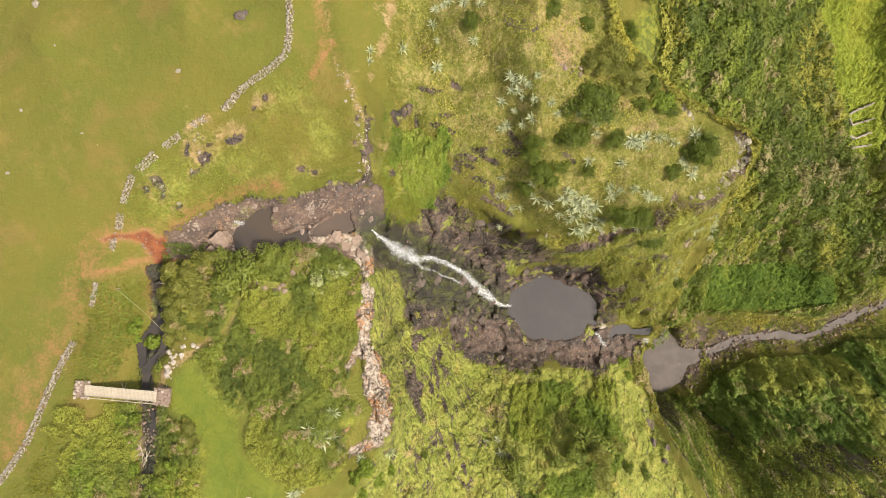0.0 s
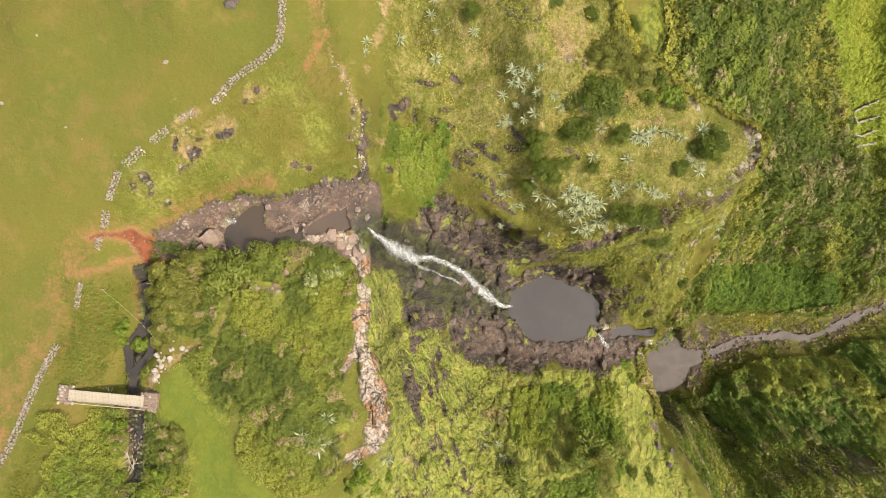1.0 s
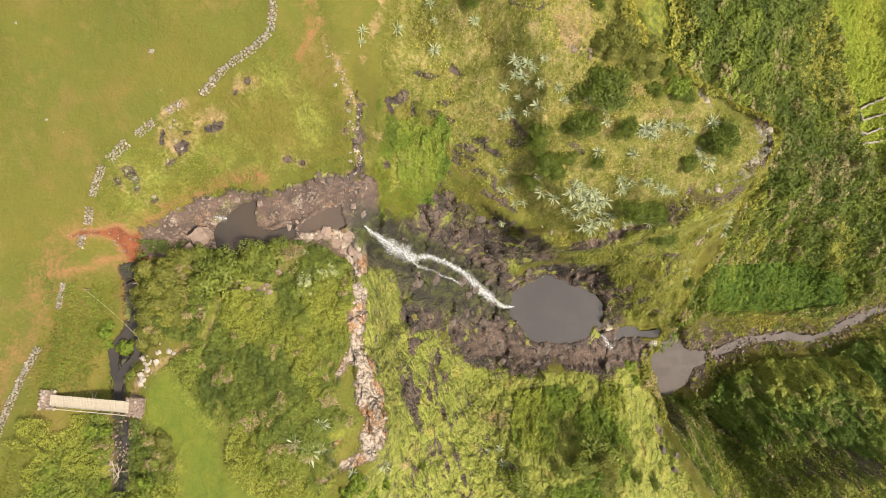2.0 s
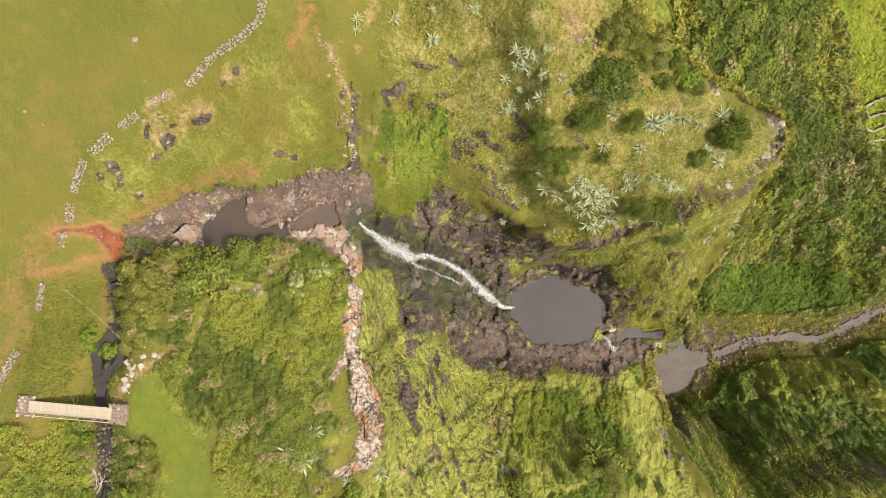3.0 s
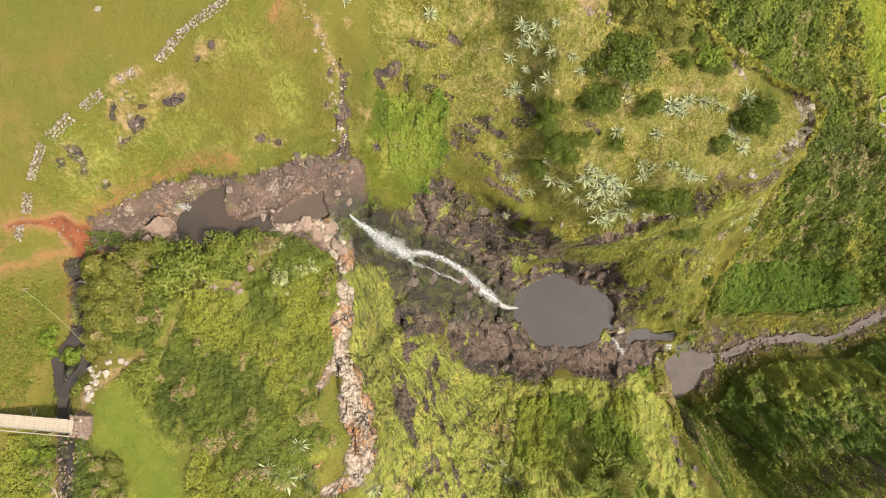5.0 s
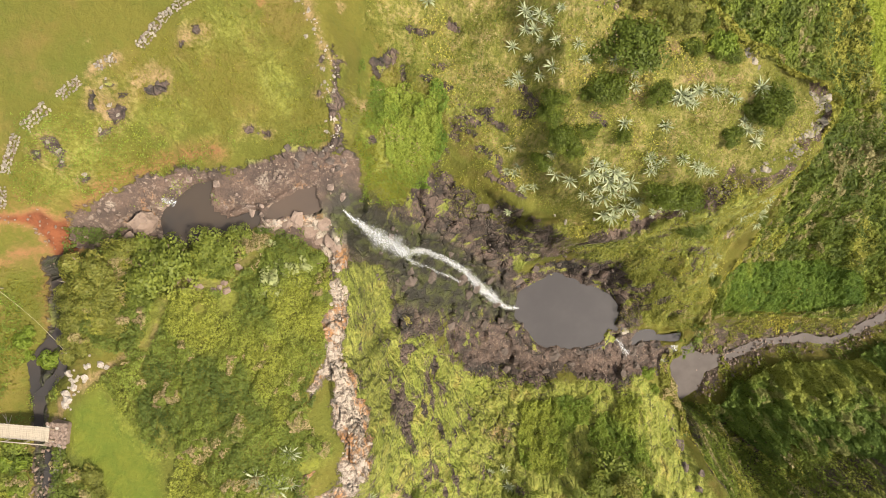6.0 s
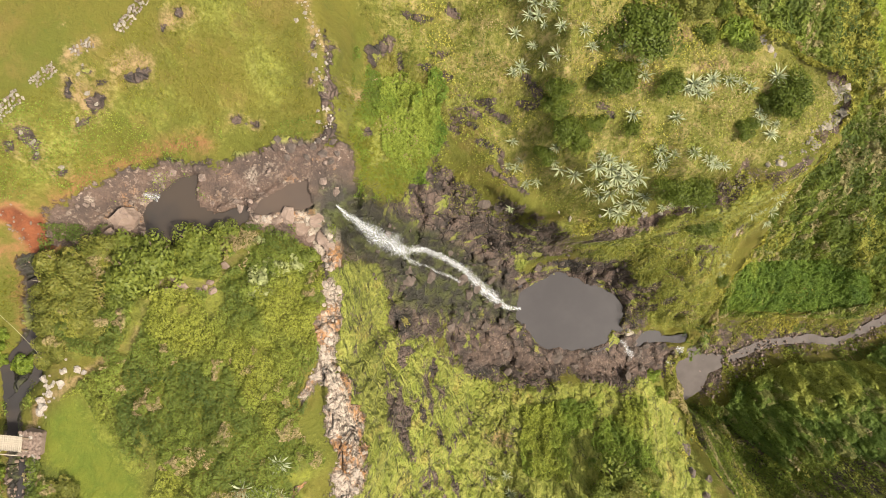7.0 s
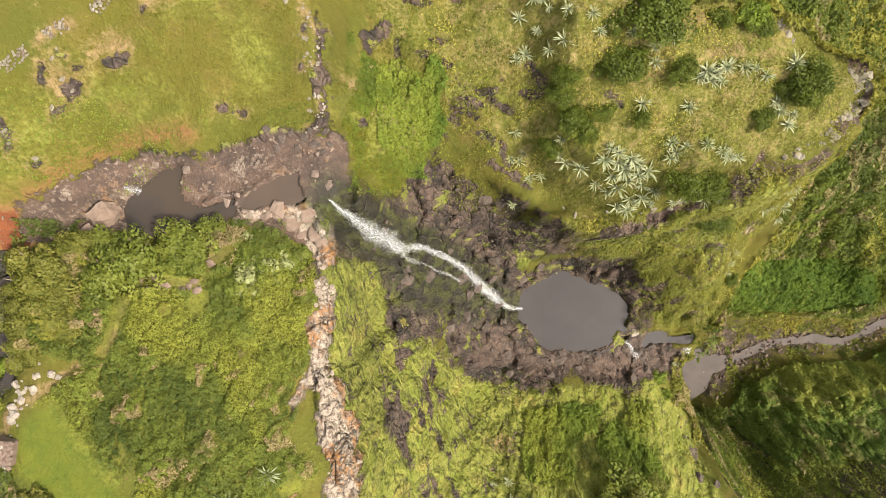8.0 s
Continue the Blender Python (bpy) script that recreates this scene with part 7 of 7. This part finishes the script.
canopy("river_thicket", THICKET, BRAMBLE_GROWTH, 60000, ((2.4, 1.3), (0.95, 0.7)), 0.5, 54, "bright leafy thicket above the river", "woods", (RIVER_SHORE,), (-160, -45), gaps=0.25)
canopy("terrace_crop", CROP, CROP_GROWTH, 60000, ((2.6, 0.7), (1.1, 0.6)), 0.5, 55, "bright green crop on stepped fields", "crop", gaps=0.3)
canopy("head_scrub", SOUTH_HEAD, VALLEY_GROWTH, 26000, ((3.6, 1.8), (1.4, 0.9)), 0.55, 59, "green scrub between rock bands on the valley side", "woods", (), (-158, -45), patchy=2.0, gaps=0.45, hang=0.15)
canopy("foot_scrub", FOOT, VALLEY_GROWTH, 50000, ((3.0, 1.4), (1.2, 0.7)), 0.5, 60, "green scrub on the buttress foot", "woods", (), (-156, -50), patchy=1.0, gaps=0.35, hang=0.1)
canopy("buttress_scrub", BUTTRESS, OLIVE_GROWTH, 45000, ((2.2, 0.9), (0.9, 0.5)), 0.34, 30, "olive green scrub on the buttress cliff", level=(-150, -40), patchy=1.2, gaps=0.35, hang=0.2)
canopy("north_bank_tufts", [(92.5, -29.8), (126.1, -27.5), (153.0, -28.9), (180.6, -14.9), (182.3, -18.6), (156.1, -30.7), (129.5, -32.4), (107.7, -36.8), (97.9, -38.8)], OLIVE_GROWTH, 9000, ((2.0, 0.8), (0.8, 0.4)), 0.45, 28, "green tufts on the river's muddy bank", "grass", patchy=2.2, gaps=0.5)
canopy("south_bank_tufts", [(104.8, -51.5), (119.3, -43.7), (152.7, -41.2), (182.3, -29.4), (181.0, -32.4), (153.1, -43.0), (124.9, -45.5), (105.1, -57.3)], SCRUB_GROWTH, 9000, ((2.0, 0.8), (0.8, 0.4)), 0.45, 29, "green tufts on the river's muddy bank", "grass", patchy=2.2, gaps=0.5)
canopy("north_flank_scrub", NORTH_FLANK, OLIVE_GROWTH, 70000, ((2.6, 1.2), (1.0, 0.6)), 0.34, 35, "olive scrub and long grass on the spur's north flank", level=(-60, 17), gaps=0.3, hang=0.25)
canopy("nose_cliff_scrub", [(50, -18), (56, -20), (62, -15), (67, -4), (68, 6), (64, 14), (56, 12), (55, 2), (52, -8)], OLIVE_GROWTH, 40000, ((2.2, 1.0), (0.9, 0.5)), 0.36, 25, "olive scrub on the cliff below the nose", level=(-125, -22), gaps=0.3, hang=0.2)
canopy("nose_scrub", LIME_NOSE, OLIVE_GROWTH, 12000, ((2.2, 1.1), (0.8, 0.5)), 0.22, 38, "tufted olive green growth on the cliff's nose", patchy=2.0, gaps=0.5, hang=0.6, avoid=(PLUNGE_POOL,))
canopy("tip_scrub", [(40, 20), (46, 18), (51, 12), (50, 3), (44, 1), (43, 8), (44.5, 13), (42, 17)], OLIVE_GROWTH, 14000, ((1.6, 0.7), (0.7, 0.4)), 0.22, 26, "olive scrub below the spur's tip", level=(-60, 7), gaps=0.3, hang=0.5)
canopy("plateau_scrub", SCRUB_SOUTH, SCRUB_GROWTH, 90000, ((2.0, 1.0), (0.7, 0.45)), 0.15, 41, "dense low green scrub with dry brown patches on the plateau", avoid=(LAWN, PALE_RIM), patchy=1.6, gaps=0.35, broad=5.0)
canopy("brook_thicket", [(-35.6, -2.1), (-29.6, -1.0), (-28.2, -8.4), (-33.4, -9.8), (-35.7, -6.4)], OLIVE_GROWTH, 14000, ((1.4, 0.9), (0.55, 0.4)), 0.13, 40, "olive brown twiggy thicket beside the brook", gaps=0.3, broad=4.0)
canopy("bank_scrub", BANK_SCRUB, SCRUB_GROWTH, 42000, ((1.6, 0.8), (0.6, 0.4)), 0.16, 44, "dense green growth along the brook", avoid=(LAWN, BROOK_MUD), patchy=1.2, gaps=0.4, broad=6.0)
canopy("slope_thicket", LEAFY_PATCH, LEAFY_GROWTH, 34000, ((2.2, 1.0), (0.85, 0.6)), 0.26, 45, "broad leaved green thicket on the gorge slope", gaps=0.35, patchy=2.2)
canopy("lip_growth", GREEN_LIP, LEAFY_GROWTH, 9000, ((1.3, 0.5), (0.5, 0.3)), 0.15, 31, "rank green growth below the terrace edge", patchy=3.0, gaps=0.5, hang=0.4, level=(-60, 13.5))
canopy("creeper", BOWL_LEAF, BRAMBLE_GROWTH, 22000, ((1.3, 0.6), (0.5, 0.35)), 0.17, 47, "bright green creepers on the rocky bowl", "creeper", patchy=1.2, gaps=0.3, hang=0.3)
canopy("spur_scrub", SPUR_TOP, OLIVE_GROWTH, 30000, ((2.0, 0.6), (0.8, 0.35)), 0.16, 49, "low olive and dry brown scrub among the spur's grass", patchy=3.2, gaps=0.6, broad=6.0, hang=0.3)
canopy("spur_green_scrub", SPUR_TOP, SCRUB_GROWTH, 22000, ((1.9, 0.8), (0.7, 0.4)), 0.16, 50, "low green scrub among the spur's grass", patchy=3.0, gaps=0.6, broad=6.0)
canopy("slope_scrub", LIME_SOUTH, SCRUB_GROWTH, 12000, ((2.0, 0.8), (0.8, 0.4)), 0.2, 39, "green scrub on the gorge slope", avoid=(GORGE_ROCK,), patchy=2.8, gaps=0.5, hang=0.5)
canopy("terrace_tufts", [(-38.8, 2.9), (-36.9, 7.7), (-32.1, 10.0), (-25.5, 10.9), (-16.4, 11.0), (-10.6, 9.6), (-16.6, 7.9), (-25.4, 7.1), (-32.9, 4.1)], LEAFY_GROWTH, 3500, ((1.2, 0.3), (0.45, 0.2)), 0.12, 34, "taller green tufts on the terrace", "grass", patchy=3.0, gaps=0.6)
canopy("bank_tufts", [(-44.6, -11.0), (-41.5, -3.4), (-37.5, -4.6), (-38.6, -8.4), (-40.1, -14.0), (-40.9, -17.4), (-44.5, -15.8)], LEAFY_GROWTH, 3500, ((1.2, 0.35), (0.45, 0.25)), 0.13, 33, "rank green growth on the brook's bank", "grass", patchy=2.0, gaps=0.55)


def grass(name, outline, count, tall, wide, seed, label, material=None, level=(-60, 60), avoid=()):
    """Tufts of thin blades, leaning downhill."""
    rng = np.random.default_rng(seed)
    xs, ys = [p[0] for p in outline], [p[1] for p in outline]
    x, y = rng.uniform(min(xs), max(xs), count * 3), rng.uniform(min(ys), max(ys), count * 3)
    keep = (inside(x, y, outline, 0.8) > rng.random(len(x))) & (grainy(x, y, 1.6, seed) > rng.uniform(-0.7, 0.35, len(x)))
    for other in avoid:
        keep &= inside(x, y, other, 0.4) < 0.45
    x, y = x[keep][:count], y[keep][:count]
    z = height(x, y)
    ok = (z > level[0]) & (z < level[1]) & (height(x, y, STONY) < 0.38)
    x, y, z = x[ok], y[ok], z[ok]
    down = np.stack([base(x - 1, y) - base(x + 1, y), base(x, y - 1) - base(x, y + 1)], -1) * 0.5
    down = np.clip(down, -1.2, 1.2)
    n = len(x)
    h = tall * rng.uniform(0.5, 1.4, n)
    lean = down * 0.8 + rng.normal(size=(n, 2)) * 0.45
    a = rng.uniform(0, math.tau, n)
    side = np.stack([np.cos(a), np.sin(a), 0 * a], -1) * (wide * rng.uniform(0.6, 1.4, n))[:, None]
    root = np.stack([x, y, z - 0.05], -1)
    midd = root + np.stack([lean[:, 0] * h * 0.5, lean[:, 1] * h * 0.5, h * 0.65], -1)
    tip = root + np.stack([lean[:, 0] * h * 1.3, lean[:, 1] * h * 1.3, h * (0.9 - 0.35 * np.linalg.norm(down, axis=1))], -1)
    pts = np.stack([root - side, root + side, midd + side * 0.8, midd - side * 0.8, tip + side * 0.15, tip - side * 0.15], 1).reshape(-1, 3)
    k = np.arange(n)[:, None] * 6
    quads = np.concatenate([k + np.array([[0, 1, 2, 3]]), k + np.array([[3, 2, 4, 5]])], 0)
    mesh = bpy.data.meshes.new(name)
    fill(mesh, pts, quads)
    return tagged(part(name, mesh, material or GRASS_BLADE), label, "grass", kind="stuff")


grass("slope_grass", LIME_SOUTH, 9000, 0.2, 0.05, 61, "long yellow green grass hanging down the gorge slope", avoid=(GORGE_ROCK, LEAFY_PATCH))
grass("nose_grass", LIME_NOSE, 15000, 0.28, 0.05, 62, "long yellow green grass on the cliff's nose")
grass("spur_grass", SPUR_TOP, 14000, 0.22, 0.035, 63, "yellow green tufted grass on the spur")
grass("bowl_grass", LIME_LIP, 8000, 0.22, 0.04, 64, "yellow green grass in the bowl beside the fall")
grass("terrace_grass", [(-25.0, 17.3), (-14.2, 26.5), (-10.3, 15.8), (-10.6, 9.6), (-22.5, 7.5), (-34.8, 3.0), (-39.3, 3.6), (-36.6, 9.7)], 9000, 0.18, 0.04, 65, "short rough green grass on the terrace")
grass("bank_grass", [(-45.2, -11.0), (-40.9, -2.7), (-37.0, -4.2), (-39.9, -14.1), (-44.5, -16.5), (-49.8, -26.1), (-52.7, -30.3), (-45.8, -30.3)], 6000, 0.3, 0.05, 66, "rough green grass on the brook's bank")


# ---- small things ----
def dead_branch(x, y, size, seed):
    rng = random.Random(seed)
    z = float(height(x, y)) + 0.25
    thing = tagged(new("dead_branch"), "bare bleached branch lying by the brook", "branch", "dead branches")
    for k in range(6):
        a = rng.uniform(0, 6.28)
        mid = Vector((x + math.cos(a) * size * 0.5, y + math.sin(a) * size * 0.5, z + 0.2))
        end = mid + Vector((math.cos(a + rng.uniform(-0.6, 0.6)) * size * 0.6, math.sin(a + rng.uniform(-0.6, 0.6)) * size * 0.6, 0.15))
        part("twig", tube([(x, y, z), mid, end], [0.06, 0.04, 0.015], 5), GREY_WOOD, thing)


for k, (x, y) in enumerate([(-37.3, -25.2), (-36.6, -25.6), (-34.6, -4.6), (-39.7, -17.6)]):
    dead_branch(x, y, 1.1, k)


def plank_edging():
    """Boards on pegs along the lawn's edge."""
    a, b = Vector([(-24.0, -30.3, 22.8)][0]), Vector([(-18.4, -30.1, 22.6)][0])
    thing = tagged(new("plank_edging"), "pale wooden boards edging the lawn", "edging")
    long, turn = (b - a).length, math.degrees(math.atan2(b.y - a.y, b.x - a.x))
    thing.matrix_basis = pose(a.x, a.y, max(float(height(a.x, a.y)), float(height(b.x, b.y))), 0, 0, turn)
    for k in range(3):
        part("board", box(long / 3 - 0.03, 0.16, 0.22, 0.01, (long * (k + 0.5) / 3, 0, 0.08)), GREY_WOOD, thing)
        part("peg", box(0.08, 0.08, 0.6, 0.01, (long * (k + 0.5) / 3, 0.13, -0.1)), BARK, thing)


plank_edging()
